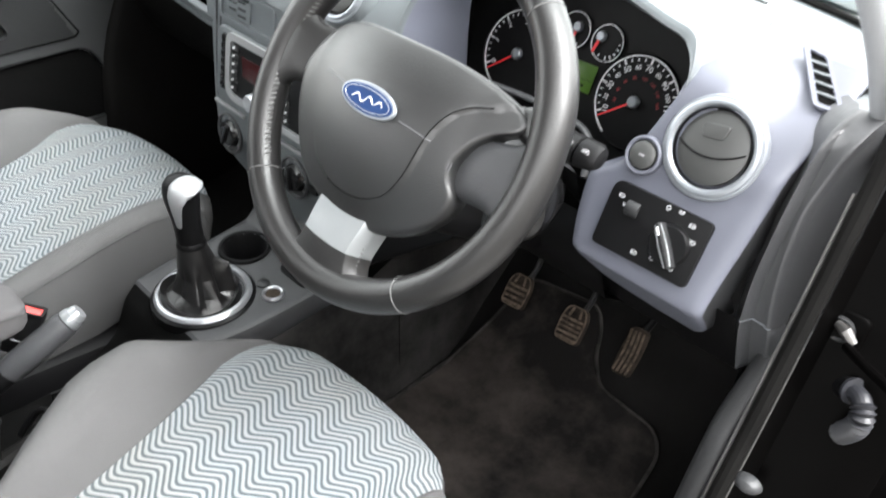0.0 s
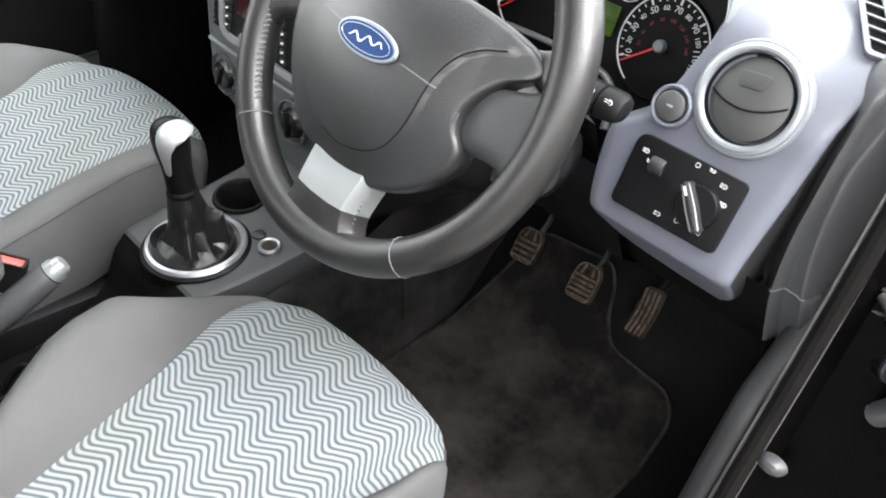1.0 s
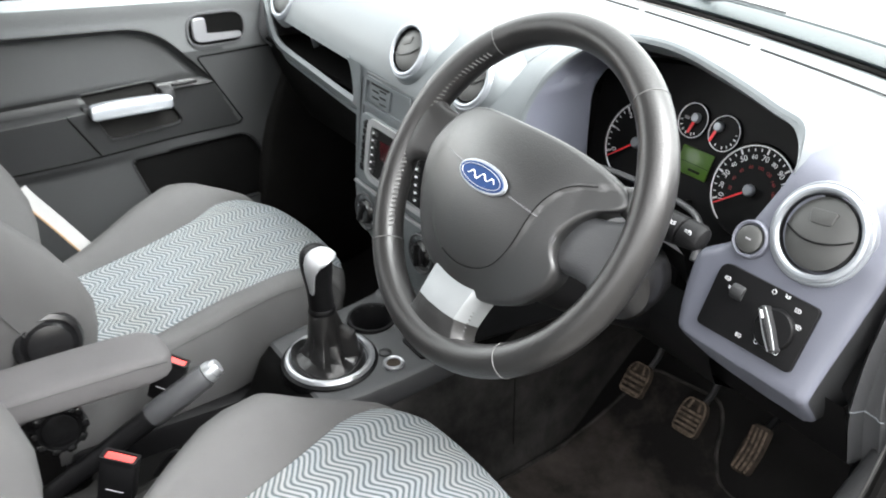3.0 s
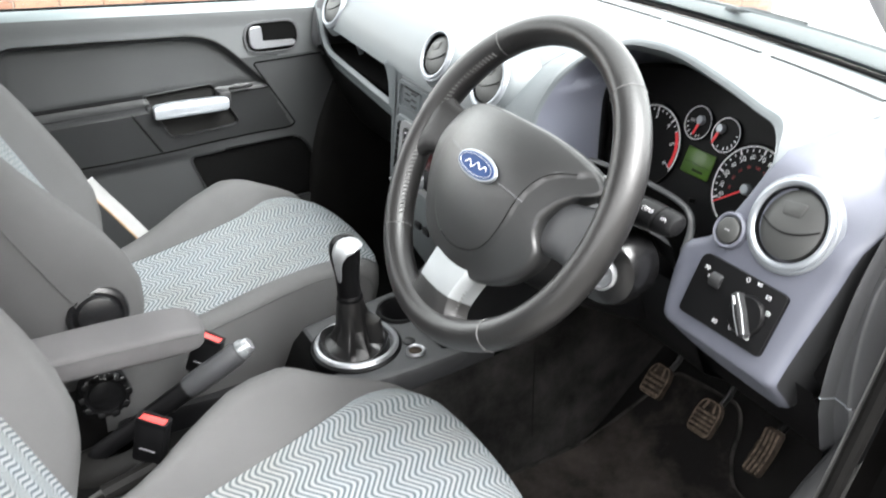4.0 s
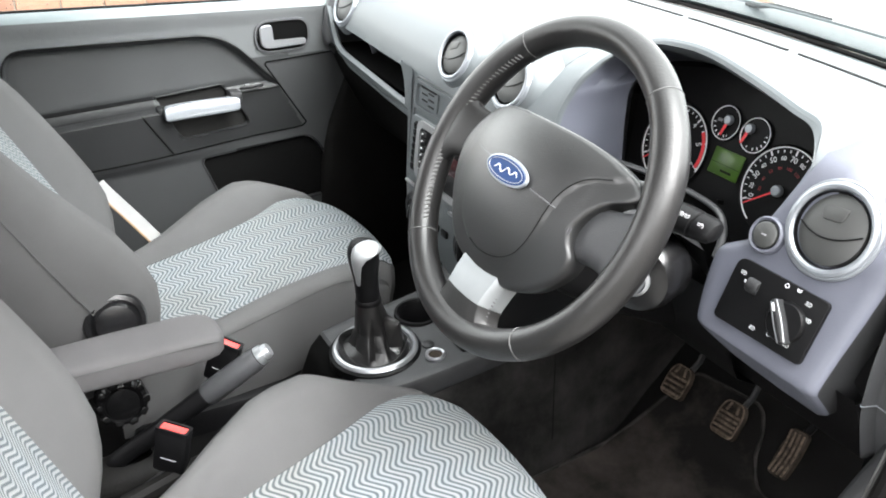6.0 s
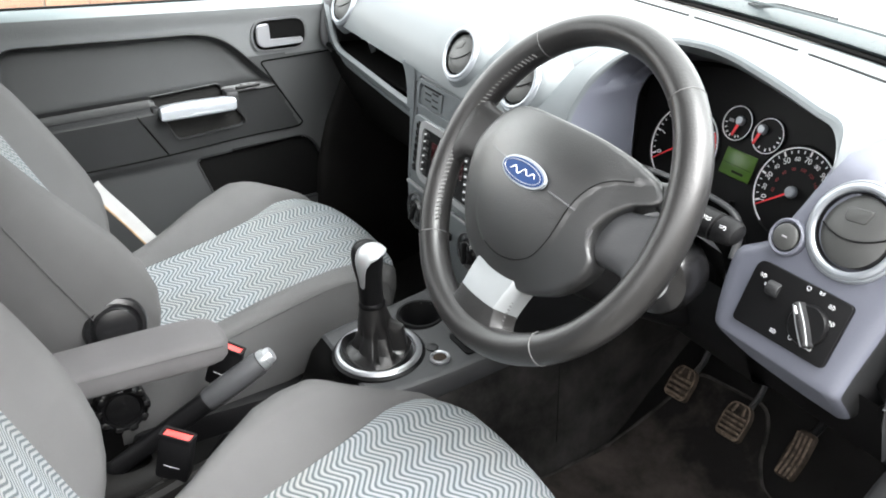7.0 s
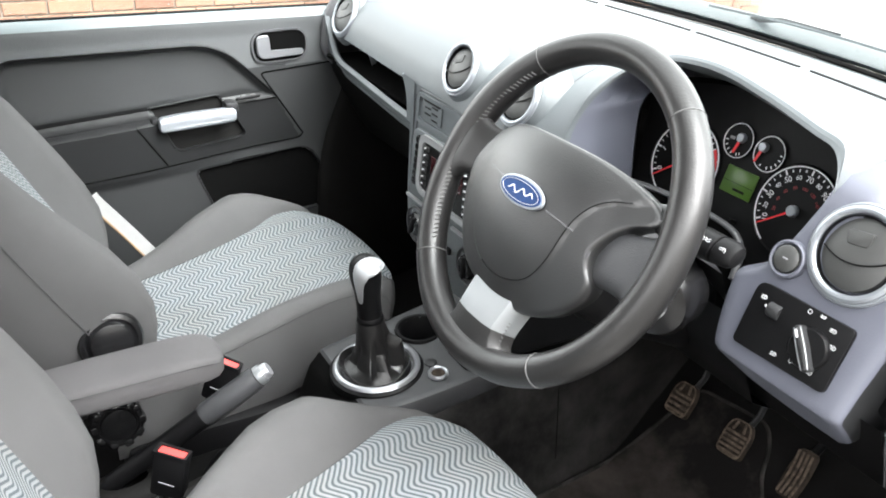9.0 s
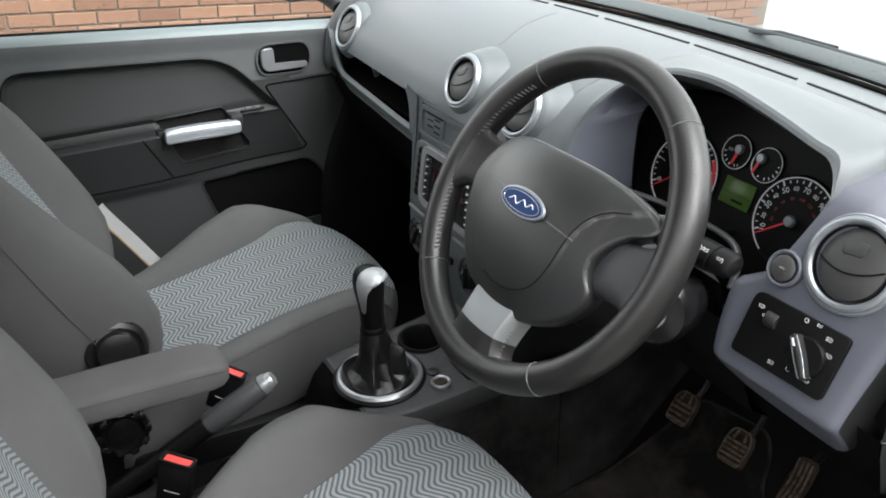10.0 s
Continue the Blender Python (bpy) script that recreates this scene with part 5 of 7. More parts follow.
for sx, sy, kd in ((0.007, 0.0045, "lamp"), (0.015, 0.0045, "bars"), (0.008, -0.0045, "lamp"), (0.016, -0.0045, "ring"), (0.034, 0.001, "lamp")):
    icon(ma @ pose(sx, sy, 0.0128 - 0.05 * abs(sx - 0.004) - 25 * sy * sy), kd, stalk, 1.15)

# ---- pedals ----
def pedal(c, w, h, name, label, ribs, top):
    """A hanging pedal: dished rubber pad with a worn smooth top and cross ribs below, on a flat steel arm."""
    e = thing(name, c, label, "pedal", group="pedals")
    m = axes(c, (1, 0.05, 0.10), (0.12, -0.80, 0.60))
    pad_ = part("pedal_pad", plate(rounded([(-w / 2, -h / 2), (w / 2, -h / 2), (w / 2 * 1.04, h * 0.2), (w / 2 * top * 0.8, h / 2), (-w / 2 * top * 0.8, h / 2), (-w / 2 * 1.04, h * 0.2)], 0.009), 0.013, m @ pose(0, 0, -0.006), 0.004), M_PEDAL, e, "worn rubber pad")
    for k in range(ribs):
        u = -h / 2 + h * 0.66 * (k + 0.7) / ribs
        part("rib", box(w * 0.86, h * 0.66 / ribs * 0.52, 0.006, m @ pose(0, u, 0.0075), 0.0014), M_RIB, pad_)
    for s in (-1, 1):
        part("rib", box(w * 0.10, h * 0.26, 0.005, m @ pose(s * w * 0.19, h * 0.31, 0.0070, 0, 0, s * 14), 0.0014), M_RIB, pad_)
    part("pad_rim", tube([m @ Vector((q.x, q.y, 0.0065)) for q in rounded([(-w * 0.47, -h * 0.47), (w * 0.47, -h * 0.47), (w * 0.49, h * 0.2), (w * 0.38 * top, h * 0.47), (-w * 0.38 * top, h * 0.47), (-w * 0.49, h * 0.2)], 0.009)], 0.0016, 6, closed=True), M_RIB, pad_, "worn edge of the rubber")
    part("pedal_arm", tube([m @ Vector((0, 0.0, -0.010)), m @ Vector((0.004, 0.05, -0.020)), (c[0] + 0.01, c[1] + 0.07, c[2] + 0.16), (c[0] + 0.01, c[1] + 0.09, c[2] + 0.30)], 0.008, 8, flat=0.5, up=(1, 0, 0)), M_DARK, e, "dark steel arm")
    return e


pedal((0.186, 0.486, 0.177), 0.045, 0.060, "clutch_pedal", "worn ribbed rubber clutch pedal", 4, 0.9)
pedal((0.315, 0.474, 0.191), 0.045, 0.062, "brake_pedal", "worn ribbed rubber brake pedal", 5, 0.88)
acc = thing("accelerator_pedal", (0.416, 0.500, 0.185), "long worn rubber accelerator pedal", "pedal", group="pedals")
mac = axes((0.416, 0.500, 0.186), (0.97, 0, 0.1), (0, -0.82, 0.57))
pa = part("pedal_pad", plate(rounded([(-0.016, -0.040), (0.016, -0.040), (0.019, 0.0), (0.017, 0.042), (-0.013, 0.042), (-0.017, 0.0)], 0.008), 0.011, mac, 0.003), M_PEDAL, acc, "worn rubber pad")
for k in range(4):
    part("rib", tube([mac @ Vector((-0.0110 + 0.0078 * k + 0.002 * math.cos(v * 60), v, 0.0115)) for v in np.linspace(-0.036, 0.036, 9)], 0.0021, 6), M_RIB, pa)
part("pedal_arm", tube([mac @ Vector((0, 0.03, -0.004)), mac @ Vector((0.01, 0.08, -0.01)), (0.455, 0.585, 0.32)], 0.007, 8), M_BLACK, acc, "black arm")

# ---- floor mat ----
OUT = [(0.150, -0.35), (0.150, 0.20), (0.145, 0.40), (0.155, 0.56), (0.300, 0.575), (0.330, 0.548), (0.345, 0.520), (0.388, 0.484), (0.500, 0.480), (0.532, 0.450), (0.545, 0.36), (0.555, 0.0), (0.55, -0.35)]
mat_out = rounded(OUT, 0.022, 4)


def floor_z(y):
    return lerp(y, [(-0.6, 0.030), (0.15, 0.020), (0.36, 0.030), (0.50, 0.090), (0.66, 0.24)])


bm = bmesh.new()
vs = [bm.verts.new((p.x, p.y, 0.0)) for p in mat_out]
bm.faces.new(vs)
for k in range(1, 26):
    y = -0.35 + 0.97 * k / 26
    bmesh.ops.bisect_plane(bm, geom=bm.verts[:] + bm.edges[:] + bm.faces[:], plane_co=(0, y, 0), plane_no=(0, 1, 0))
for v in bm.verts:
    v.co.z = floor_z(v.co.y) + 0.007
ext = bmesh.ops.extrude_face_region(bm, geom=bm.faces[:])
for v in ext["geom"]:
    if isinstance(v, bmesh.types.BMVert):
        v.co.z += 0.007
fm = thing("floor_mat", (0.35, 0.1, 0.03), "dirty dark carpet mat under the pedals", "floor mat")
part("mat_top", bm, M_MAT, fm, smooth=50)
part("binding", tube([(p.x, p.y, floor_z(p.y) + 0.012) for p in mat_out], 0.0036, 6, closed=True), M_BINDING, fm, "worn bound edge")

# ---- centre console ----
con = thing("centre_console", (-0.02, 0.0, 0.03), "dark grey centre console between the seats", "console")


def con_z(y):
    return lerp(y, [(-0.60, 0.120), (-0.17, 0.130), (-0.105, 0.185), (-0.085, 0.235), (-0.062, 0.258), (0.06, 0.272), (0.14, 0.285), (0.19, 0.335)])


CUP, CUP_R = (-0.072, 0.098), 0.0355
rows = []
for y in np.concatenate([np.linspace(-0.60, -0.18, 10), np.arange(-0.17, 0.192, 0.0045)]):
    z, h = con_z(y), lerp(y, [(-0.6, 0.075), (-0.16, 0.085), (0.0, 0.108), (0.19, 0.118)])
    c = -0.022
    rows.append([(c - h - 0.03, y, 0.02), (c - h - 0.006, y, z - 0.03), (c - h, y, z - 0.008), (c - h + 0.003, y, z - 0.002)] + [(c + u * (h - 0.008), y, z) for u in np.linspace(-1, 1, 48)] +
                [(c + h - 0.003, y, z - 0.002), (c + h, y, z - 0.008), (c + h + 0.001, y, z - 0.03), (c + h - 0.01, y, 0.02)])
bm = grid(rows)
gone = []
for f in bm.faces:
    q = f.calc_center_median()
    if q.z > 0.2 and (math.hypot(q.x - CUP[0], q.y - CUP[1]) < CUP_R or (0.012 < q.x < 0.066 and 0.110 < q.y < 0.158)):
        gone.append(f)
bmesh.ops.delete(bm, geom=gone, context="FACES")
# Rear of the console split off; shade between the seats goes into its colour.
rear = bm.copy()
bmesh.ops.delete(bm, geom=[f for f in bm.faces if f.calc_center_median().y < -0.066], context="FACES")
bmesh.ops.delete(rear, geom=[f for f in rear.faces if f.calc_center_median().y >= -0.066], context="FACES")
part("console_body", bm, M_CONSOLE, con)
part("console_rear", rear, M_VOID, con, "black rear part under the handbrake, deepened for shade")
# side panel of the tunnel under the wheel
rows = []
for y in np.linspace(-0.25, 0.62, 24):
    zt = lerp(y, [(-0.25, 0.17), (0.0, 0.235), (0.20, 0.262), (0.34, 0.33), (0.62, 0.42)])
    rows.append([(0.098, y, zt), (0.106, y, zt - 0.012), (0.118, y, zt * 0.6), (0.134 - 0.05 * ease((y - 0.25) / 0.35), y, floor_z(y) + 0.05), (0.150 - 0.06 * ease((y - 0.25) / 0.35), y, floor_z(y) - 0.01)])
part("tunnel_side", grid(rows), M_TUNNEL, con, "dark carpeted tunnel side")
part("panel_joint", tube([(0.1115, 0.262, 0.255), (0.122, 0.262, 0.17), (0.132, 0.262, 0.09)], 0.0008, 5), M_CARPET, con, "thin joint line")
part("clip", lathe([(0.0, 0.004), (0.010, 0.004), (0.012, 0.0), (0.0, 0.0)], axes((0.119, 0.100, 0.150), (0, 1, 0), (1, 0, 0.15)), 18), M_BLACK, con, "black round clip")
# cup holder
mcup = pose(-0.072, 0.098, 0.279, 5, 0, 0)
cup = part("cup_holder", lathe([(0.0, -0.075), (0.031, -0.075), (0.0345, 0.0), (0.0365, 0.003), (0.041, 0.003), (0.0425, -0.002)], mcup, 40), M_BLACK, con, "deep round cup holder")
# tray ahead of the socket
mtr = pose(0.039, 0.134, 0.2835, 8, 0, 0)
part("tray_floor", box(0.062, 0.058, 0.002, mtr @ pose(0, 0, -0.045)), M_BLACK, con, "dark tray floor")
part("tray", join(ring_plate(rounded([(-0.031, -0.029), (0.031, -0.029), (0.031, 0.029), (-0.031, 0.029)], 0.008), rounded([(-0.026, -0.023), (0.026, -0.023), (0.026, 0.023), (-0.026, 0.023)], 0.006), 0.004, mtr)), M_BLACK, con, "dark open tray")
# accessory socket and small cap
msok = pose(0.050, 0.066, 0.2745, 5, 0, 0)
sok = part("power_socket", lathe([(0.0165, -0.001), (0.0165, 0.003), (0.0145, 0.0048), (0.0115, 0.0035), (0.0110, 0.0005)], msok, 32), M_SILVER, con, "chrome ringed power socket")
part("socket_well", lathe([(0.0, 0.001), (0.0115, 0.001)], msok, 24), M_PEDAL, sok, "brownish socket")
part("blank_cap", lathe([(0.0, 0.0035), (0.007, 0.0035), (0.010, 0.002), (0.0105, 0.0)], pose(0.018, 0.070, 0.274, 5, 0, 0), 22), M_DARK, con, "small round cap")

# ---- gear lever ----
gl = thing("gear_lever", (-0.025, -0.012, 0.262), "gear lever with silver-capped knob and leather gaiter", "gear lever")
mg = pose(-0.019, -0.008, 0.2665, 5, 0, 0)
part("gaiter_ring", lathe([(0.0705, -0.006), (0.0705, 0.004), (0.0675, 0.008), (0.0635, 0.009), (0.0605, 0.006), (0.0595, -0.004)], mg, 56), M_SILVER, gl, "satin silver ring")
part("ring_base", lathe([(0.076, -0.014), (0.0755, 0.0), (0.0705, 0.003)], mg, 48), M_BLACK, gl, "black surround")
AX0, AX1 = Vector((-0.021, -0.009, 0.262)), Vector((-0.042, -0.022, 0.452))
ax = (AX1 - AX0).normalized()
mgx = axes((AX0.x, AX0.y, AX0.z), ax.orthogonal(), ax)


# the gaiter: a loose cuff inside the ring, then creased panels and one standing fold up to the neck
CUFF = [(-180, 0.011), (-117, 0.021), (-80, 0.013), (-42, 0.003), (-27, 0.001), (2, 0.006), (32, 0.016), (52, 0.024), (90, 0.017), (150, 0.012), (180, 0.011)]
LOW = [(-180, 0.036), (-117, 0.041), (-85, 0.033), (-52, 0.040), (-33, 0.046), (-20, 0.033), (6, 0.042), (30, 0.030), (52, 0.051), (64, 0.052), (80, 0.030), (120, 0.034), (180, 0.036)]
MIDDLE = [(-180, 0.027), (-117, 0.028), (-75, 0.0255), (-34, 0.032), (-18, 0.0255), (14, 0.030), (32, 0.026), (54, 0.045), (63, 0.046), (80, 0.027), (180, 0.027)]
rows = []
for j in range(31):
    t = j / 5
    ring = []
    for k in range(144):
        a = 2.5 * k - 180
        cuff, fold = lerp(a, CUFF), max(0.0, 1 - abs(a - 60) / 22)
        r = lerp(t, [(0, 0.0592), (1, 0.0560), (2, 0.0490), (3, lerp(a, LOW)), (4, lerp(a, MIDDLE)), (5, 0.0245 + 0.004 * fold), (6, 0.0200)])
        h = lerp(t, [(0, 0.0), (1, cuff), (2, cuff * 0.45 + 0.001), (3, 0.016), (4, 0.042 + 0.016 * fold), (5, 0.068), (6, 0.094)])
        c = AX0 + ax * h
        ring.append((c.x + r * math.cos(radians(a)), c.y + r * math.sin(radians(a)), c.z))
    rows.append(ring)
part("gaiter", grid(rows, closed_v=True, caps=True), M_GAITER, gl, "creased black leather gaiter", smooth=12)
part("collar", lathe([(0.0, 0.097), (0.0195, 0.097), (0.0212, 0.094), (0.0212, 0.089), (0.0195, 0.086)], mgx, 28), M_BLACK, gl, "black collar")
prof = [(0.0185, 0.094), (0.0192, 0.100), (0.0190, 0.118), (0.0200, 0.135), (0.0225, 0.150), (0.0246, 0.165), (0.0250, 0.177), (0.0225, 0.188), (0.016, 0.196), (0.006, 0.1995), (0.0, 0.200)]
part("knob", lathe(prof, mgx, 32), M_BLACK, gl, "black leather knob")
rows = []
for k in range(60):
    a = 2 * math.pi * k / 60
    far = abs((a - 4.0 + math.pi) % (2 * math.pi) - math.pi)
    edge_h = lerp(far, [(0, 0.130), (0.8, 0.130), (1.05, 0.133), (1.20, 0.141), (1.30, 0.156), (1.45, 0.172), (1.75, 0.183), (2.4, 0.189), (3.15, 0.190)])
    row = [(lerp(edge_h, [(q[1], q[0]) for q in prof]) * math.cos(a), lerp(edge_h, [(q[1], q[0]) for q in prof]) * math.sin(a), edge_h)]
    for j in range(12):
        f = math.sin(j / 11 * math.pi / 2)
        hh = edge_h + 0.0008 + (0.2002 - edge_h - 0.0008) * f
        rr = lerp(min(hh, 0.2), [(q[1], q[0] + 0.0013 * (1 if q[0] > 0.003 else 0)) for q in prof])
        row.append((rr * math.cos(a), rr * math.sin(a), hh + 0.0012))
    rows.append(row)
part("knob_cap", grid(rows, closed_u=True, m=axes((AX0.x, AX0.y, AX0.z), (1, 0, 0), ax)), M_CAP, gl, "satin silver cap", smooth=60)

RAILS = [((-0.064, -0.229, 0.10), (-0.059, -0.125, 0.165)), ((-0.022, -0.272, 0.10), (-0.017, -0.224, 0.165))]

# ---- handbrake ----
hb = thing("handbrake", (-0.05, -0.40, 0.16), "handbrake lever with chrome button", "handbrake")
H0, H1 = Vector((-0.085, -0.45, 0.118)), Vector((-0.026, -0.192, 0.308))
hd = (H1 - H0).normalized()
part("lever", tube([H0, H0.lerp(H1, 0.4), H0.lerp(H1, 0.67)], [0.013, 0.0140, 0.0150], 14, flat=1.1), M_BLACK, hb, "black lever shaft")
part("grip", tube([H0.lerp(H1, s) for s in (0.66, 0.67, 0.80, 0.95, 0.965)], [0.0165, 0.0176, 0.0180, 0.0174, 0.0162], 18, flat=1.05), M_CONSOLE, hb, "grained grey grip")
mh = axes((H1.x, H1.y, H1.z), hd.orthogonal(), hd)
part("button_collar", lathe([(0.0158, -0.010), (0.0156, -0.003), (0.0140, 0.001), (0.010, 0.0)], mh, 22), M_SPOKE, hb, "silver collar")
part("release_button", lathe([(0.0125, -0.008), (0.0125, 0.006), (0.0105, 0.010), (0.0, 0.0115)], mh, 22), M_SILVER, hb, "chrome release button")
part("lever_boot", grid([[Vector((-0.062 + r * math.cos(a), -0.40 + 1.9 * r * math.sin(a), z)) for a in [2 * math.pi * k / 24 for k in range(24)]] for r, z in ((0.045, 0.125), (0.040, 0.14), (0.026, 0.152), (0.018, 0.155))], closed_v=True), M_RUBBER, hb, "black boot")

for lo, hi in RAILS:
    part("tray_rail", block(lo, hi, 0.002), M_BLACK, con, "thin raised rail")

# ---- seats ----
HALF = 0.152


def seat(name, cx, yf, z0, back_y, lean, taper, rise, label, sweep=0.085, slim=None):
    """slim: half widths of the centre panel on the console side, where the bolster is low and flat."""
    e = thing(name, (cx, yf - 0.25, 0.03), label, "car seat", group="front seats")
    length = yf - back_y + 0.05

    def inner(d, s):
        return curve(d, slim if slim and s > 0 else taper)

    def outer(d, s):
        if slim and s > 0:
            return curve(d, [(0, 0.172), (0.05, 0.176), (0.2, 0.178), (0.34, 0.186), (0.5, 0.192)])
        return curve(d, [(0, 0.168), (0.05, 0.190), (0.1, 0.216), (0.2, 0.240), (0.27, 0.234), (0.34, 0.202), (0.42, 0.156), (0.5, 0.140)] if not slim else [(0, 0.190), (0.05, 0.207), (0.1, 0.230), (0.2, 0.240), (0.3, 0.222), (0.4, 0.186), (0.5, 0.165)])

    def mid_z(d):
        return z0 + curve(d, [(0, 0), (0.08, 0.002), (0.2, -0.014), (0.3, -0.034), (0.4, -0.055), (0.5, -0.07)])

    def bol_z(d):
        if not slim:
            return z0 + curve(d, [(0, -0.006), (0.05, 0.016), (0.11, 0.036), (0.19, 0.053), (0.27, 0.052), (0.34, 0.030), (0.42, -0.010), (0.5, -0.045)])
        return z0 + rise * ease((d + 0.03) / 0.1) * (1 - ease((d - 0.2) / 0.2)) + curve(d, [(0, -0.002), (0.05, 0.012), (0.11, 0.030), (0.19, 0.038), (0.27, 0.024), (0.34, -0.004), (0.42, -0.035), (0.5, -0.06)])

    def retreat(u):
        return sweep * ease((abs(u) - 0.11) / 0.13) + 0.02 * (u / 0.15) ** 2

    ds = [length * (1 - k / 15) + 0.07 * (k / 15) for k in range(16)]
    roll = [(0.045, 0.0), (0.022, -0.006), (0.006, -0.018), (-0.002, -0.036), (-0.003, -0.06), (0.004, -0.10), (0.02, -0.17)]

    def line(f, kind):
        """One line from the back of the cushion over its front edge. f: place across; kind: panel or bolster."""
        out = []
        for d, dz in [(d, 0.0) for d in ds] + roll:
            dd = max(d, 0.03)
            if kind == "panel":
                u, h = f * inner(dd, f), mid_z(dd) + 0.004 * (f * f - 1)
            else:
                s, q, drop, lift = f
                u = s * (inner(dd, s) - 0.003 + (outer(dd, s) - inner(dd, s)) * q)
                h = mid_z(dd) - 0.002 + (bol_z(dd) - mid_z(dd)) * lift + drop
            y = yf - d - retreat(u) * (1 - ease((d - 0.05) / 0.22))
            low = 1.0 if kind == "panel" else (0.45 if f[2] < -0.05 else 1.0)
            out.append((cx + u, y, max(h + dz * low, z0 - 0.20)))
        return out
    shape = [(0.0, -0.004, 0.0), (0.06, 0.002, 0.18), (0.18, 0.003, 0.5), (0.34, 0.003, 0.85), (0.52, 0.001, 1.0), (0.70, -0.006, 1.0), (0.84, -0.017, 0.95), (0.94, -0.030, 0.78), (1.0, -0.050, 0.45), (1.005, -0.082, 0.35), (0.985, -0.112, 0.3), (0.90, -0.124, 0.25)]
    flat = [(0.0, -0.004, 0.0), (0.08, 0.0005, 0.06), (0.30, 0.003, 0.12), (0.60, 0.002, 0.12), (0.85, -0.002, 0.1), (0.97, -0.007, 0.08), (1.0, -0.012, 0.08), (1.03, -0.018, 0.08), (1.12, -0.045, 0.05), (1.16, -0.085, 0.05), (1.14, -0.125, 0.0), (1.0, -0.150, 0.0)]
    for s in (-1, 1):
        section, seam_at = (flat, flat[6]) if slim and s > 0 else (shape, shape[8])
        part("cushion_bolster", grid([line((s, q, drop, lift), "bolster") for q, drop, lift in section]), M_FABRIC, e, "plain grey cloth bolster", smooth=70)
        part("cushion_seam", tube([Vector(p) + Vector((s * 0.001, 0, 0.0006)) for p in line((s, *seam_at), "bolster")[:20]], 0.0008, 5), M_SIDE, e, "sewn seam")
    rows = [line(f, "panel")[:19] for f in np.linspace(-1, 1, 25)]
    run = [0.0]
    for k in range(len(rows[12]) - 1):
        run.append(run[-1] + (Vector(rows[12][k + 1]) - Vector(rows[12][k])).length)
    part("cushion_panel", grid(rows, uv=lambda a, b: (rows[a][b][0] - cx, run[b])), M_PATTERN, e, "pale blue-grey zigzag cloth panel", smooth=70)
    part("cushion_front", grid([[Vector(p) + Vector((0, -0.0015, 0)) for p in line(f, "panel")[17:]] for f in np.linspace(-1, 1, 17)]), M_SIDE, e, "grey cloth front", smooth=70)
    for s in (-1, 1):
        part("panel_piping", tube([Vector(p) + Vector((0, 0, -0.0002)) for p in line(s * 1.0, "panel")[:19]], 0.0013, 5), M_SIDE, e, "dark piped edge")
    part("seat_base", block((cx - 0.16, back_y + 0.02, 0.06), (cx + 0.16, yf - 0.12, z0 - 0.15), 0.02), M_BLACK, e, "black seat frame")
    for s in (-1, 1):
        part("side_trim", block((cx + s * 0.150, back_y - 0.04, 0.05), (cx + s * 0.205, yf - 0.10, z0 - (0.175 if slim and s > 0 else 0.085)), 0.02), M_BLACK, e, "black plastic side trim")
    # backrest
    c, sn = math.cos(radians(lean)), math.sin(radians(lean))
    B = Matrix(((1, 0, 0, cx), (0, -sn, -c, back_y), (0, c, -sn, z0 - 0.02), (0, 0, 0, 1)))

    # local: x across, y up the back, z out of its front
    def bpoint(u, v, w):
        return B @ Vector((u, v, -w))

    def half_w(v):
        return lerp(v, [(0.0, 0.205), (0.08, 0.232), (0.2, 0.245), (0.38, 0.240), (0.52, 0.205), (0.62, 0.15)]) + (0.0 if slim else 0.016 * ease((0.34 - v) / 0.2))
    vs_ = [-0.03, 0.0, 0.03, 0.07, 0.12, 0.18, 0.24, 0.30, 0.36, 0.42, 0.48, 0.53, 0.57, 0.60, 0.62]
    for s in (-1, 1):
        rows = []
        for v in vs_:
            hw = half_w(v)
            wing = lerp(v, [(-0.03, 0.006), (0.0, 0.028), (0.05, 0.056), (0.10, 0.066), (0.20, 0.064), (0.30, 0.055), (0.40, 0.036), (0.50, 0.018), (0.62, 0.008)]) * (1.0 if s < 0 else 0.72 + (0.45 * (1 - ease((v - 0.14) / 0.2)) if slim else 0.0))
            inner_ = min(HALF, hw - 0.05) - 0.020 * ease((v - 0.1) / 0.4) - (0.028 * (1 - ease((v - 0.12) / 0.2)) if slim and s < 0 else 0.0)
            ring = []
            for f, g in ((0.0, 0.0), (0.18, 0.30), (0.38, 0.78), (0.58, 1.0), (0.78, 0.88), (0.92, 0.45), (1.0, -0.1), (1.0, -0.8), (0.96, -1.6), (0.8, -2.2), (0.4, -2.4)):
                ring.append(bpoint(s * (inner_ + (hw - inner_) * f), v, g * wing if g > 0 else g * 0.055))
            rows.append(ring)
        part("back_bolster", grid(rows), M_FABRIC, e, "plain grey cloth back bolster", smooth=60)
        sm = [bpoint(s * (half_w(v) + 0.0008), v, -0.02) for v in vs_[1:12]]
        part("back_seam", tube(sm, 0.0010, 5), M_SIDE, e, "sewn seam")
    rows = []
    for v in vs_:
        inner_ = min(HALF, half_w(v) - 0.05) - 0.020 * ease((v - 0.1) / 0.4) + 0.002
        rows.append([bpoint(u * (inner_ - (0.028 * (1 - ease((v - 0.12) / 0.2)) if slim and u < 0 else 0.0)), v, 0.004 - 0.006 * (1 - u * u)) for u in np.linspace(-1, 1, 13)])
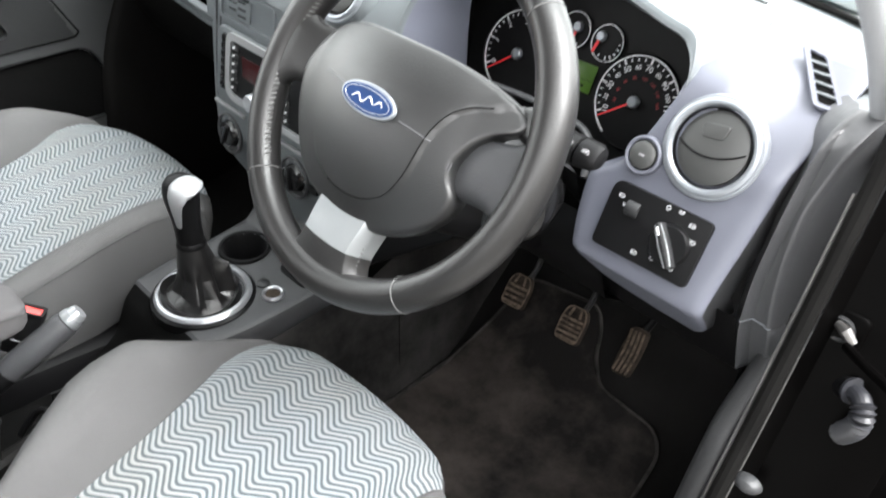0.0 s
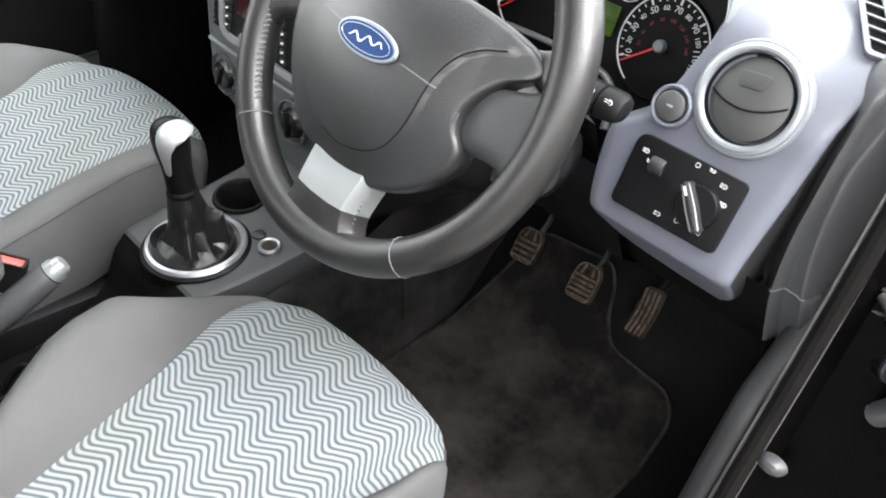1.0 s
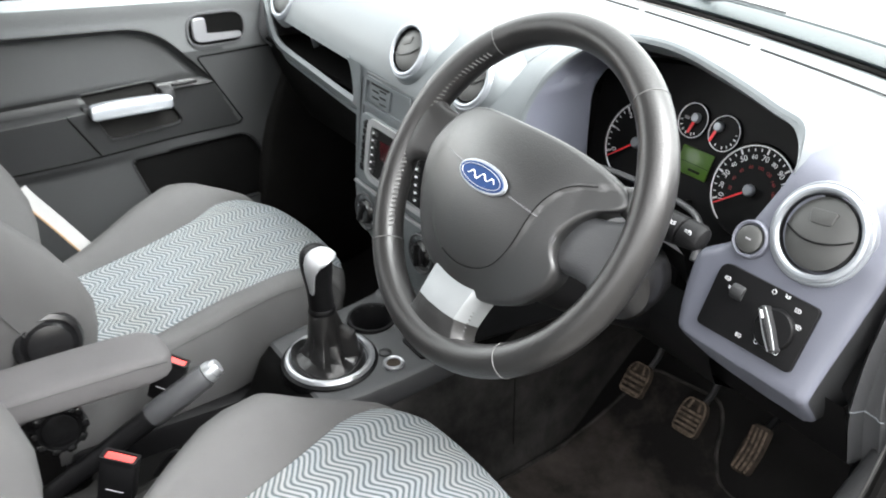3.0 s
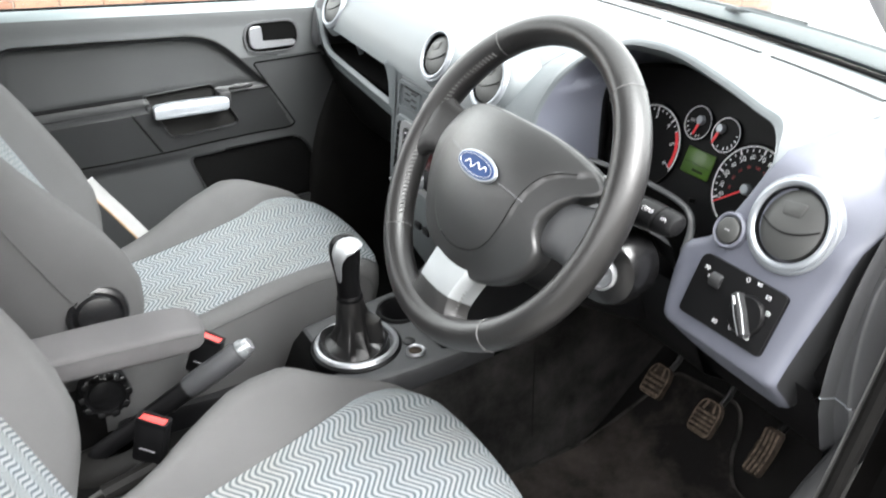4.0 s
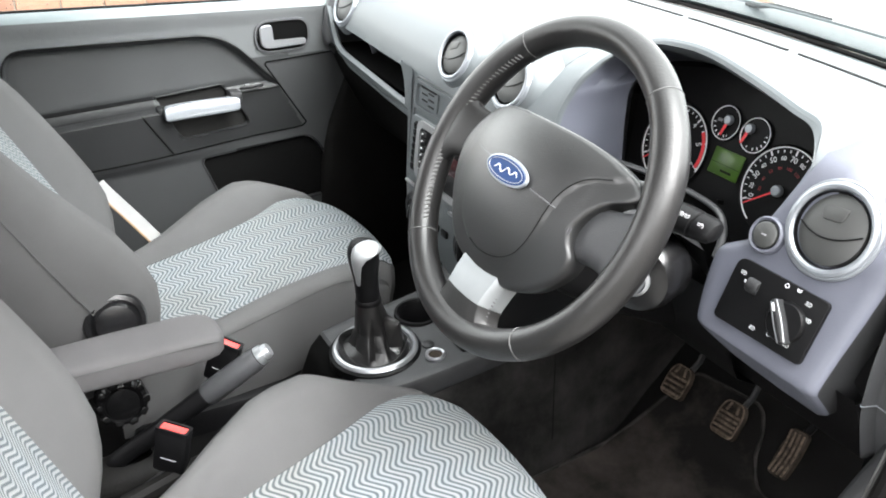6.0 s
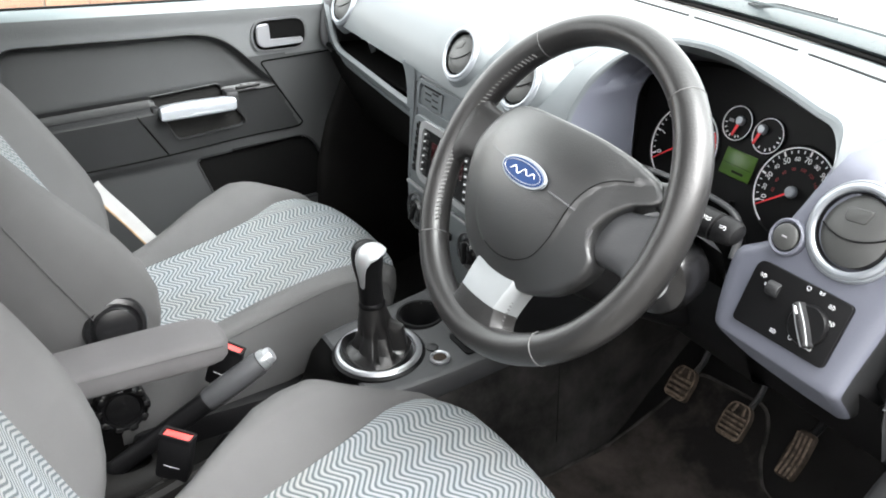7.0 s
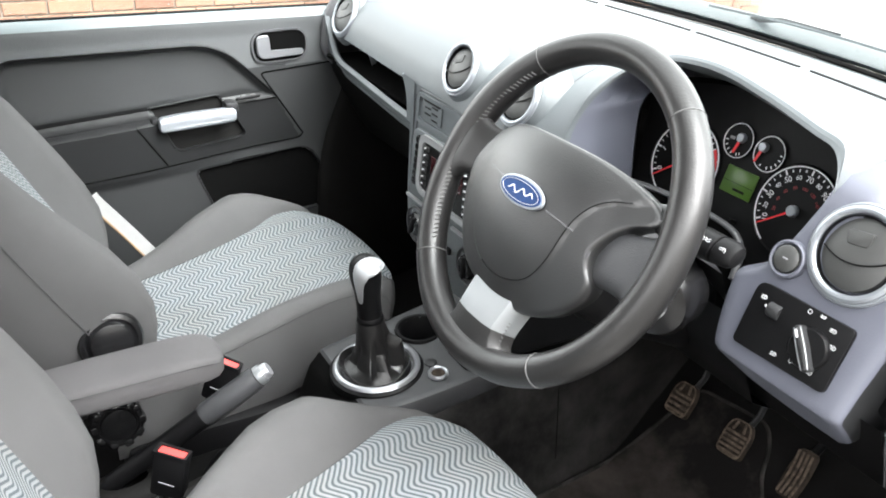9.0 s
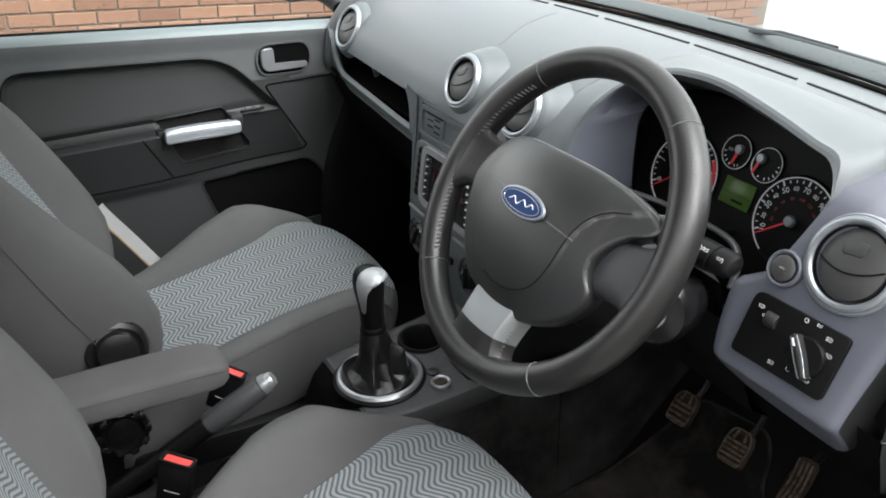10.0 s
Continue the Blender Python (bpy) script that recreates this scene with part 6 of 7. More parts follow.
    part("back_panel", grid(rows, uv=lambda a, b: ((b - 6) / 6 * HALF, vs_[a])), M_PATTERN, e, "pale blue-grey zigzag cloth panel", smooth=60)
    part("back_shell", grid([[bpoint(u * half_w(v) * 0.9, v, -0.12 - 0.02 * (1 - u * u)) for u in np.linspace(-1, 1, 9)] for v in vs_]), M_SIDE, e, "grey cloth back")
    return e, bpoint


drv, dback = seat("driver_seat", 0.335, 0.032, 0.325, -0.478, 21, [(0, 0.154), (0.06, 0.154), (0.15, 0.141), (0.24, 0.124), (0.32, 0.110), (0.42, 0.094), (0.55, 0.086)], 0.020, "grey cloth driver's seat with zigzag centre panel", 0.080)
pas, pback = seat("passenger_seat", -0.333, 0.135, 0.327, -0.345, 28, [(0, 0.176), (0.066, 0.174), (0.2, 0.143), (0.3, 0.125), (0.45, 0.112), (0.55, 0.11)], 0.012, "grey cloth passenger seat with zigzag centre panel", 0.05, [(0, 0.142), (0.06, 0.137), (0.15, 0.129), (0.25, 0.131), (0.35, 0.144), (0.5, 0.155)])
# round covers on the side of the passenger seat
mr = axes((-0.102, -0.386, 0.374), (0, 1, 0), (1, -0.1, 0.2))
rc = part("pivot_cover", lathe([(0.045, -0.02), (0.045, 0.002), (0.042, 0.008), (0.036, 0.010), (0.033, 0.007), (0.031, 0.010), (0.028, 0.016), (0.018, 0.019), (0.0, 0.020)], mr, 40), M_GLOSS, pas, "domed black pivot cover")
ma2 = axes((-0.088, -0.395, 0.242), (0, 1, 0), (1, -0.25, 0.15))
ak = part("recline_knob", lathe([(0.038, -0.02), (0.038, 0.004), (0.034, 0.010), (0.030, 0.012), (0.028, 0.008), (0.026, 0.008), (0.024, 0.011), (0.014, 0.0135), (0.0, 0.014)], ma2, 36), M_GLOSS, pas, "black notched recline knob")
for k in range(10):
    a = 2 * math.pi * k / 10
    part("knob_lobe", box(0.012, 0.014, 0.022, ma2 @ pose(0.0335 * math.cos(a), 0.0335 * math.sin(a), 0.002, 0, 0, math.degrees(a)), 0.004), M_GLOSS, ak)

# ---- folding armrest on the driver's seat ----
arm = thing("armrest", (0.015, -0.42, 0.37), "grey cloth folding armrest beside the driver's seat", "armrest")
rows = []
for y, z, hw, hh in ((-0.60, 0.378, 0.030, 0.014), (-0.585, 0.380, 0.036, 0.018), (-0.50, 0.384, 0.040, 0.020), (-0.40, 0.387, 0.041, 0.021), (-0.32, 0.388, 0.041, 0.022), (-0.29, 0.388, 0.039, 0.021), (-0.275, 0.387, 0.035, 0.018), (-0.266, 0.386, 0.026, 0.013), (-0.262, 0.386, 0.014, 0.007)):
    rows.append([(0.012 + hw * math.copysign(abs(math.cos(a)) ** 0.45, math.cos(a)), y, z + hh * math.copysign(abs(math.sin(a)) ** 0.45, math.sin(a))) for a in [2 * math.pi * k / 32 for k in range(32)]])
part("cushion", grid(rows, closed_v=True, caps=True), M_ARM, arm, smooth=60)
part("seam", tube([(0.0525, y, z) for y, z in ((-0.58, 0.392), (-0.50, 0.398), (-0.40, 0.400), (-0.30, 0.401), (-0.275, 0.400))], 0.0008, 5), M_SIDE, arm, "sewn seam")
part("hinge_arm", box(0.05, 0.06, 0.05, pose(0.06, -0.56, 0.345), 0.01), M_BLACK, arm, "black hinge")


# ---- belt buckles ----
def buckle(top, d, face, name_label):
    e = thing("belt_buckle", (top[0], top[1], top[2] - 0.1), name_label, "belt buckle", group="belt buckles")
    d = Vector(d).normalized()
    m = axes(top, Vector(face), d)
    # local: z up the stalk, x towards the viewer's side
    part("housing", box(0.022, 0.046, 0.066, m @ pose(0, 0, -0.036), 0.005), M_BLACK, e, "black plastic housing")
    part("button_rim", ring_plate(rounded([(-0.011, -0.023), (0.011, -0.023), (0.011, 0.023), (-0.011, 0.023)], 0.004), rounded([(-0.008, -0.019), (0.008, -0.019), (0.008, 0.019), (-0.008, 0.019)], 0.003), 0.007, m @ pose(0, 0, -0.006)), M_BLACK, e, "black rim")
    part("press_button", box(0.0155, 0.0375, 0.008, m @ pose(0, 0, -0.0045), 0.0015), M_RED, e, "red press button")
    part("housing_mark", box(0.001, 0.022, 0.0015, m @ pose(0.0112, 0, -0.045), 0.0002), M_GREYPRINT, e, "faint raised mark")
    part("stalk", tube([m @ Vector((0, 0, -0.064 - 0.0045 * k)) + Vector((-0.0008 * k, -0.0016 * k, 0)) for k in range(18)], [0.0085 + 0.0012 * (k % 2) for k in range(18)], 12, flat=0.75), M_STEEL, e, "ribbed metal stalk", smooth=15)
    return e


buckle((0.080, -0.352, 0.300), (-0.05, 0.22, 0.97), (0.75, -0.62, 0.1), "black belt buckle with red button beside driver's seat")
buckle((-0.062, -0.236, 0.318), (0.10, 0.25, 0.95), (0.75, -0.62, 0.1), "black belt buckle with red button beside passenger seat")
part("seat_rail", tube([(0.085, -0.30, 0.235), (0.09, -0.36, 0.225), (0.098, -0.43, 0.21)], 0.014, 10), M_RUBBER, drv, "black plastic side trim")
part("rail_bracket", join(box(0.012, 0.13, 0.026, pose(0.062, -0.40, 0.188, 8, 0, 20), 0.003), box(0.045, 0.014, 0.012, pose(0.080, -0.372, 0.206, 8, 0, 20), 0.003)), M_STEEL, drv, "grey metal bracket")
part("cable_hoop", tube(smooth_path([(0.030, -0.300, 0.205), (0.045, -0.280, 0.245), (0.068, -0.272, 0.252), (0.088, -0.285, 0.230), (0.094, -0.305, 0.200)], 5), 0.0045, 8), M_BLACK, drv, "black cable hoop beside the cushion")

# pale belt strap by the passenger seat
strap = [Vector((-0.582, -0.328, 0.392)), Vector((-0.578, -0.315, 0.372)), Vector((-0.565, -0.272, 0.315)), Vector((-0.552, -0.234, 0.262)), Vector((-0.548, -0.20, 0.215))]
sw = Vector((0.010, -0.019, -0.008))
bm = grid([[p - sw * 0.55, p + sw * 0.55, p + sw * 0.55 + Vector((0.002, 0.001, -0.002)), p - sw * 0.55 + Vector((0.002, 0.001, -0.002))] for p in smooth_path(strap, 5)], closed_v=True, caps=True)
belt = thing("seat_belt", (-0.565, -0.272, 0.20), "pale seat belt strap with tan edge beside passenger seat", "seat belt")
part("strap", bm, M_WEB, belt)
part("strap_edge", tube([p + sw * 0.58 + Vector((0.003, 0.0, -0.001)) for p in smooth_path(strap, 5)], 0.0022, 6), M_TAN, belt, "frayed tan edge")

# ---- passenger door ----
door = thing("door_1", (-0.68, -0.2, 0.05), "dark grey passenger door trim with silver pull handle", "car door", kind="structure")


def inside(poly, y, z):
    n, c = len(poly), False
    d = 9.0
    for i in range(n):
        (y1, z1), (y2, z2) = poly[i - 1], poly[i]
        if (z1 > z) != (z2 > z) and y < (y2 - y1) * (z - z1) / (z2 - z1) + y1:
            c = not c
        ex, ez = y2 - y1, z2 - z1
        t = max(0, min(1, ((y - y1) * ex + (z - z1) * ez) / (ex * ex + ez * ez)))
        d = min(d, math.hypot(y - y1 - t * ex, z - z1 - t * ez))
    return d if c else -d


INSERT = [tuple(p) for p in rounded([(-0.448, 0.632), (-0.046, 0.636), (0.074, 0.516), (-0.465, 0.478)], [0.04, 0.06, 0.006, 0.02], 6)]
PULL = [tuple(p) for p in rounded([(-0.187, 0.515), (-0.050, 0.529), (0.006, 0.441), (-0.146, 0.430)], [0.006, 0.008, 0.022, 0.014], 5)]
POCKET = [tuple(p) for p in rounded([(-0.112, 0.380), (0.140, 0.400), (0.225, 0.255), (-0.055, 0.235)], [0.02, 0.03, 0.02, 0.03], 5)]


def ledge(y):
    return lerp(y, [(-0.75, 0.455), (-0.366, 0.484), (0.074, 0.516), (0.25, 0.53)])


def seam_z(y):
    return lerp(y, [(-0.75, 0.362), (-0.322, 0.391), (0.105, 0.419), (0.25, 0.43)])


def door_x(y, z):
    x = -0.672
    x += 0.004 * ease((z - 0.645) / 0.03)
    p = 0.027 * ease((0.05 - y) / 0.30)
    if z < ledge(y) + 0.004:
        x += p * ease((ledge(y) + 0.004 - z) / 0.010)
    if z < seam_z(y):
        x -= p * 0.45 * ease((seam_z(y) - z) / 0.03)
    d = inside(INSERT, y, z)
    if d > 0:
        x -= 0.018 * ease(d / 0.013) - 0.010 * ease(d / 0.03) * max(0.0, (0.63 - z) / 0.13) ** 1.5
    return x


ys = np.concatenate([np.arange(-0.80, -0.46, 0.01), np.arange(-0.46, 0.26, 0.0035), np.arange(0.26, 0.40, 0.01)])


def column(y):
    """Heights up the door, gathered along the ledge and the joint so that their edges run clean."""
    s0, l0 = seam_z(y), ledge(y) + 0.004
    zz = [0.0 + (s0 - 0.20) * k / 6 for k in range(6)]
    zz += [s0 - 0.20 + 0.20 * k / 38 for k in range(38)]
    zz += [s0 + (l0 - 0.012 - s0) * k / 16 for k in range(16)]
    zz += [l0 - 0.012 + 0.012 * k / 6 for k in range(6)]
    zz += [l0 + (0.680 - l0) * k / 40 for k in range(41)]
    return zz


bm = grid([[(door_x(y, z), y, z) for z in column(y)] for y in ys])
gone = [f for f in bm.faces if max(inside(PULL, *f.calc_center_median()[1:]), inside(POCKET, *f.calc_center_median()[1:])) > 0]
bmesh.ops.delete(bm, geom=gone, context="FACES")
for f in bm.faces:
    q = f.calc_center_median()
    f.material_index = 1 if q.z > 0.583 and inside(INSERT, q.y, q.z) <= 0 else 2 if seam_z(q.y) < q.z < ledge(q.y) + (0.022 if q.y < -0.19 else 0.006) and q.y < lerp(q.z, [(0.42, 0.122), (0.57, 0.042)]) else 0
card = part("door_card", bm, M_DOOR, door, smooth=50)
card.data.materials.append(M_VINYL)
card.data.materials.append(M_ARMREST)


def well(name, outline, depth, material, label):
    """A sunk well behind an opening of the door, its mouth edged by a rounded lip."""
    c = (sum(p[0] for p in outline) / len(outline), sum(p[1] for p in outline) / len(outline))
    mouth = [(door_x(y, z), y, z) for y, z in outline]
    rows = [[(x + 0.001, c[0] + (y - c[0]) * 1.03, c[1] + (z - c[1]) * 1.03) for x, y, z in mouth], [(x + 0.0005, y, z) for x, y, z in mouth], [(x - 0.008, c[0] + (y - c[0]) * 0.985, c[1] + (z - c[1]) * 0.98) for x, y, z in mouth]]
    w = part(name, grid([rows[2], [(x - depth, c[0] + (y - c[0]) * 0.96, c[1] + (z - c[1]) * 0.95) for x, y, z in mouth], [(x - depth - 0.003, c[0] + (y - c[0]) * 0.5, c[1] + (z - c[1]) * 0.5) for x, y, z in mouth]], closed_v=True, caps=True), material, door, label, smooth=40)
    part("lip", grid(rows, closed_v=True), M_ARMREST, w, "rounded lip", smooth=60)
    return w


# Both wells get near-black colours that carry the shade inside them.
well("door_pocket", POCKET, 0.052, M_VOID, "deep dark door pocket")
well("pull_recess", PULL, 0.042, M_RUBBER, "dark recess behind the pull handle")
part("insert_edge", tube([(door_x(y, z) + 0.0004, y, z) for y, z in INSERT], 0.0016, 5, closed=True), M_BLACK, door, "dark outline of the inset panel")
part("window_sill", grid([[(-0.668, y, 0.678), (-0.672, y, 0.686), (-0.682, y, 0.692), (-0.700, y, 0.693), (-0.706, y, 0.680)] for y in np.linspace(-0.80, 0.24, 20)]), M_SILL, door, "pale bluish sill strip under the window")
part("window_seal", tube([(-0.7035, y, 0.6945) for y in np.linspace(-0.80, 0.24, 12)], 0.0028, 6), M_RUBBER, door, "thin black seal along the glass")
part("door_skin", block((-0.80, -0.80, -0.10), (-0.735, 0.30, 0.675), 0.01), M_PAINT, door, "black outer door skin")


def on_door(y, z, lift=0.0005):
    return (door_x(y, z) + lift, y, z)


def seam(pts, r=0.0016, n=12):
    dense = []
    for (a, b), (c, d) in zip(pts[:-1], pts[1:]):
        dense += [on_door(a + (c - a) * k / n, b + (d - b) * k / n) for k in range(n)]
    return tube(dense + [on_door(*pts[-1])], r, 5)


part("panel_joint", seam([(0.20, 0.582), (0.166, 0.579), (0.045, 0.570), (0.040, 0.566), (0.128, 0.430), (0.120, 0.422), (0.105, 0.4195), (-0.322, 0.392), (-0.6, 0.374)]), M_VOID, door, "dark joint line")
part("panel_joint", seam([(-0.222, 0.490), (-0.169, 0.405)]), M_VOID, door, "dark joint line")
part("pull_rim", tube([on_door(y - 0.0, z, 0.001) for y, z in [((p[0] + 0.09) * 1.02 - 0.09, (p[1] - 0.475) * 1.02 + 0.475) for p in PULL]], 0.0014, 5, closed=True), M_ARMREST, door)
rows = []
for y, z, r in ((-0.181, 0.4925, 0.005), (-0.179, 0.493, 0.011), (-0.174, 0.4935, 0.0142), (-0.150, 0.4955, 0.0148), (-0.11, 0.4975, 0.0148), (-0.06, 0.499, 0.0142), (-0.034, 0.500, 0.0132), (-0.029, 0.500, 0.010), (-0.027, 0.500, 0.004)):
    rows.append([(-0.640 + min(r, 0.0105) * math.copysign(abs(math.cos(a)) ** 0.5, math.cos(a)) - 0.25 * r * math.sin(a), y, z + r * math.copysign(abs(math.sin(a)) ** 0.6, math.sin(a))) for a in [2 * math.pi * k / 28 for k in range(28)]])
grip = part("pull_handle", grid(rows, closed_v=True, caps=True), M_RING, door, "satin silver pull handle")
part("grip_line", tube([(-0.6290, -0.165, 0.4865), (-0.6287, -0.11, 0.4900), (-0.6290, -0.042, 0.4935)], 0.0007, 5), M_GREYPRINT, grip, "fine moulded line")
part("handle_mount", block((-0.675, -0.192, 0.482), (-0.648, -0.174, 0.502), 0.006), M_ARMREST, door)
part("handle_mount", block((-0.675, -0.046, 0.496), (-0.640, -0.020, 0.522), 0.006), M_DARK, door)
swt = part("window_switch", box(0.014, 0.050, 0.006, pose(-0.662, 0.006, 0.524, 0, -25, 0) @ pose(0, 0, 0, 4, 0, 0), 0.002), M_BLACK, door, "black window switch")
for k in (-0.010, 0.010):
    part("rocker", box(0.006, 0.012, 0.005, pose(-0.661, 0.006 + k, 0.5285, 0, -25, 0), 0.0015), M_CONSOLE, swt, "grey rocker")
# release handle in its oval cup
mrel = axes((-0.6715, 0.081, 0.624), (0, 1, 0.04), (1, 0, 0))
out = rounded([(-0.060, -0.034), (0.060, -0.034), (0.060, 0.034), (-0.060, 0.034)], 0.0325, 8)
inn = rounded([(-0.056, -0.030), (0.056, -0.030), (0.056, 0.030), (-0.056, 0.030)], 0.0290, 8)
rel = part("release_cup", ring_plate(out, inn, 0.004, mrel), M_END, door, "grey oval rim")
part("cup_back", plate(inn, 0.001, mrel @ pose(0, 0, 0.0004)), M_VOID, rel, "dark hollow")
lever = rounded([(-0.050, -0.024), (0.049, -0.022), (0.049, -0.010), (-0.022, -0.008), (-0.024, 0.024), (-0.050, 0.024)], [0.02, 0.008, 0.006, 0.003, 0.004, 0.02], 5)
part("release_lever", grid([[(*p, 0.002) for p in lever], [(*p, 0.007) for p in lever], [((p.x + 0.02) * 0.94 - 0.02, p.y * 0.94, 0.009) for p in lever]], closed_v=True, caps=True, m=mrel), M_SILVER, rel, "silver release lever")
part("pocket_clutter", box(0.01, 0.035, 0.012, pose(-0.700, 0.185, 0.278, 20, 0, 0), 0.003), M_GREYPRINT, door, "small grey object in the door pocket")

# side window of the passenger door
wnd = thing("window_1", (-0.70, -0.2, 0.71), "side window with rain drops", "window", kind="structure")
pn = part("pane", grid([[(-0.718 + 0.133 * t, y, 0.665 + 0.525 * t) for t in np.linspace(0, 1, 6)] for y in np.linspace(-0.82, 0.26, 8)]), M_GLASS, wnd, "clear glass with rain drops")
pn.visible_shadow = False

mir = thing("door_mirror", (-0.90, 0.21, 0.70), "black outside mirror by the passenger window", "door mirror")
part("mirror_housing", grid([[(-0.905 + 0.085 * w * math.copysign(abs(math.cos(a)) ** 0.6, math.cos(a)), y, 0.762 + 0.066 * w * math.copysign(abs(math.sin(a)) ** 0.6, math.sin(a))) for a in [2 * math.pi * k / 24 for k in range(24)]] for y, w in ((0.165, 0.97), (0.170, 1.0), (0.205, 0.98), (0.235, 0.86), (0.255, 0.60), (0.262, 0.30))], closed_v=True, caps=True), M_BLACK, mir, "rounded black shell")
part("mirror_glass", box(0.145, 0.003, 0.108, pose(-0.905, 0.1635, 0.762), 0.001), M_CHROME, mir, "mirror glass")
part("mirror_arm", tube([(-0.84, 0.22, 0.725), (-0.78, 0.235, 0.712), (-0.735, 0.24, 0.705)], [0.020, 0.018, 0.022], 10, flat=0.7), M_BLACK, mir, "black mirror foot")

# ---- pillar hardware in the open doorway ----
strap_ = thing("door_check", (0.75, 0.24, 0.40), "oily metal door hinge and check strap", "hinge")
mh2 = axes((0.742, 0.215, 0.593), (1, 0, 0), (0, -1, 0.1))
part("hinge_plate", plate(rounded([(-0.020, -0.020), (0.020, -0.020), (0.020, 0.020), (-0.020, 0.020)], 0.010), 0.008, mh2, 0.003), M_PAINT, strap_)
part("hinge_loop", tube([mh2 @ Vector((0.013 * math.cos(a) - 0.004, 0.011 * math.sin(a), 0.009)) for a in np.linspace(0, 2 * math.pi, 15)[:-1]], 0.0022, 6, closed=True), M_DARK, strap_, "worn steel loop")
part("hinge_pin", tube([mh2 @ Vector((-0.006, 0.006, 0.012)), mh2 @ Vector((0.004, 0.004, 0.016)), mh2 @ Vector((0.014, -0.004, 0.016))], [0.004, 0.006, 0.004], 10), M_STEEL, strap_, "greasy steel pin")
part("hinge_bolt", lathe([(0.0, 0.005), (0.004, 0.005), (0.005, 0.0)], mh2 @ pose(0.010, -0.012, 0.008), 6), M_STEEL, strap_, "steel bolt")
part("check_arm", tube([(0.752, 0.195, 0.588), (0.772, 0.180, 0.590), (0.806, 0.155, 0.596)], 0.0045, 8), M_PAINT, strap_, "dark steel arm")
boot = thing("wiring_boot", (0.77, 0.22, 0.45), "grey ribbed rubber wiring boot in the door gap", "wiring boot")
part("cuff", tube([(0.746, 0.225, 0.533), (0.757, 0.215, 0.537), (0.772, 0.200, 0.546)], [0.013, 0.0135, 0.0125], 14), M_BLACK, boot, "black rubber cuff")
part("collar", tube([(0.772, 0.200, 0.546), (0.7745, 0.198, 0.547)], [0.0132, 0.0132], 14), M_WIRE, boot, "raised collar")
pts = smooth_path([(0.7745, 0.198, 0.547), (0.784, 0.190, 0.548), (0.791, 0.183, 0.540), (0.791, 0.183, 0.526), (0.786, 0.189, 0.512), (0.780, 0.196, 0.500)], 6)
part("bellows", tube(pts, [0.0085 + (0.0030 if k % 2 and k > 8 else 0) for k in range(len(pts))], 14), M_WIRE, boot, smooth=20)
single("door_switch", lathe([(0.012, 0.0), (0.011, 0.006), (0.007, 0.011), (0.0, 0.013)], axes((0.735, 0.150, 0.424), (1, 0, 0), (0, -1, 0.2)), 20, 1.2, 0.8), M_CONSOLE, "pale rubber door light switch on the pillar", "switch")

# ---- open driver's door ----
od = thing("door_2", (0.84, 0.3, 0.0), "open driver's door, dark trim", "car door", kind="structure")
mdoor = Matrix.Translation((0.845, 0.30, 0)) @ pose(0, 0, 0, 0, 0, 18)
part("door_panel", box(1.05, 0.07, 0.80, mdoor @ pose(0.525, 0.02, 0.30), 0.02), M_PAINT, od, "black painted door")
part("inner_trim", box(0.98, 0.03, 0.70, mdoor @ pose(0.54, -0.028, 0.32), 0.015), M_DARK, od, "dark inner trim")

# kick panel ahead of the passenger door
rows = []
for z in np.linspace(0.02, 0.575, 12):
    y0 = lerp(z, [(0.02, 0.150), (0.36, 0.168), (0.42, 0.182), (0.50, 0.212), (0.575, 0.245)])
    rows.append([(-0.676, y0 - 0.003, z), (-0.668, y0, z), (-0.663, y0 + 0.006, z), (-0.660, y0 + 0.018, z), (-0.656, y0 + 0.10, z), (-0.650, 0.62, z)])
single("trim_kick", grid(rows), M_RUBBER, "black kick panel trim ahead of passenger door", "trim", kind="structure", smooth=60)

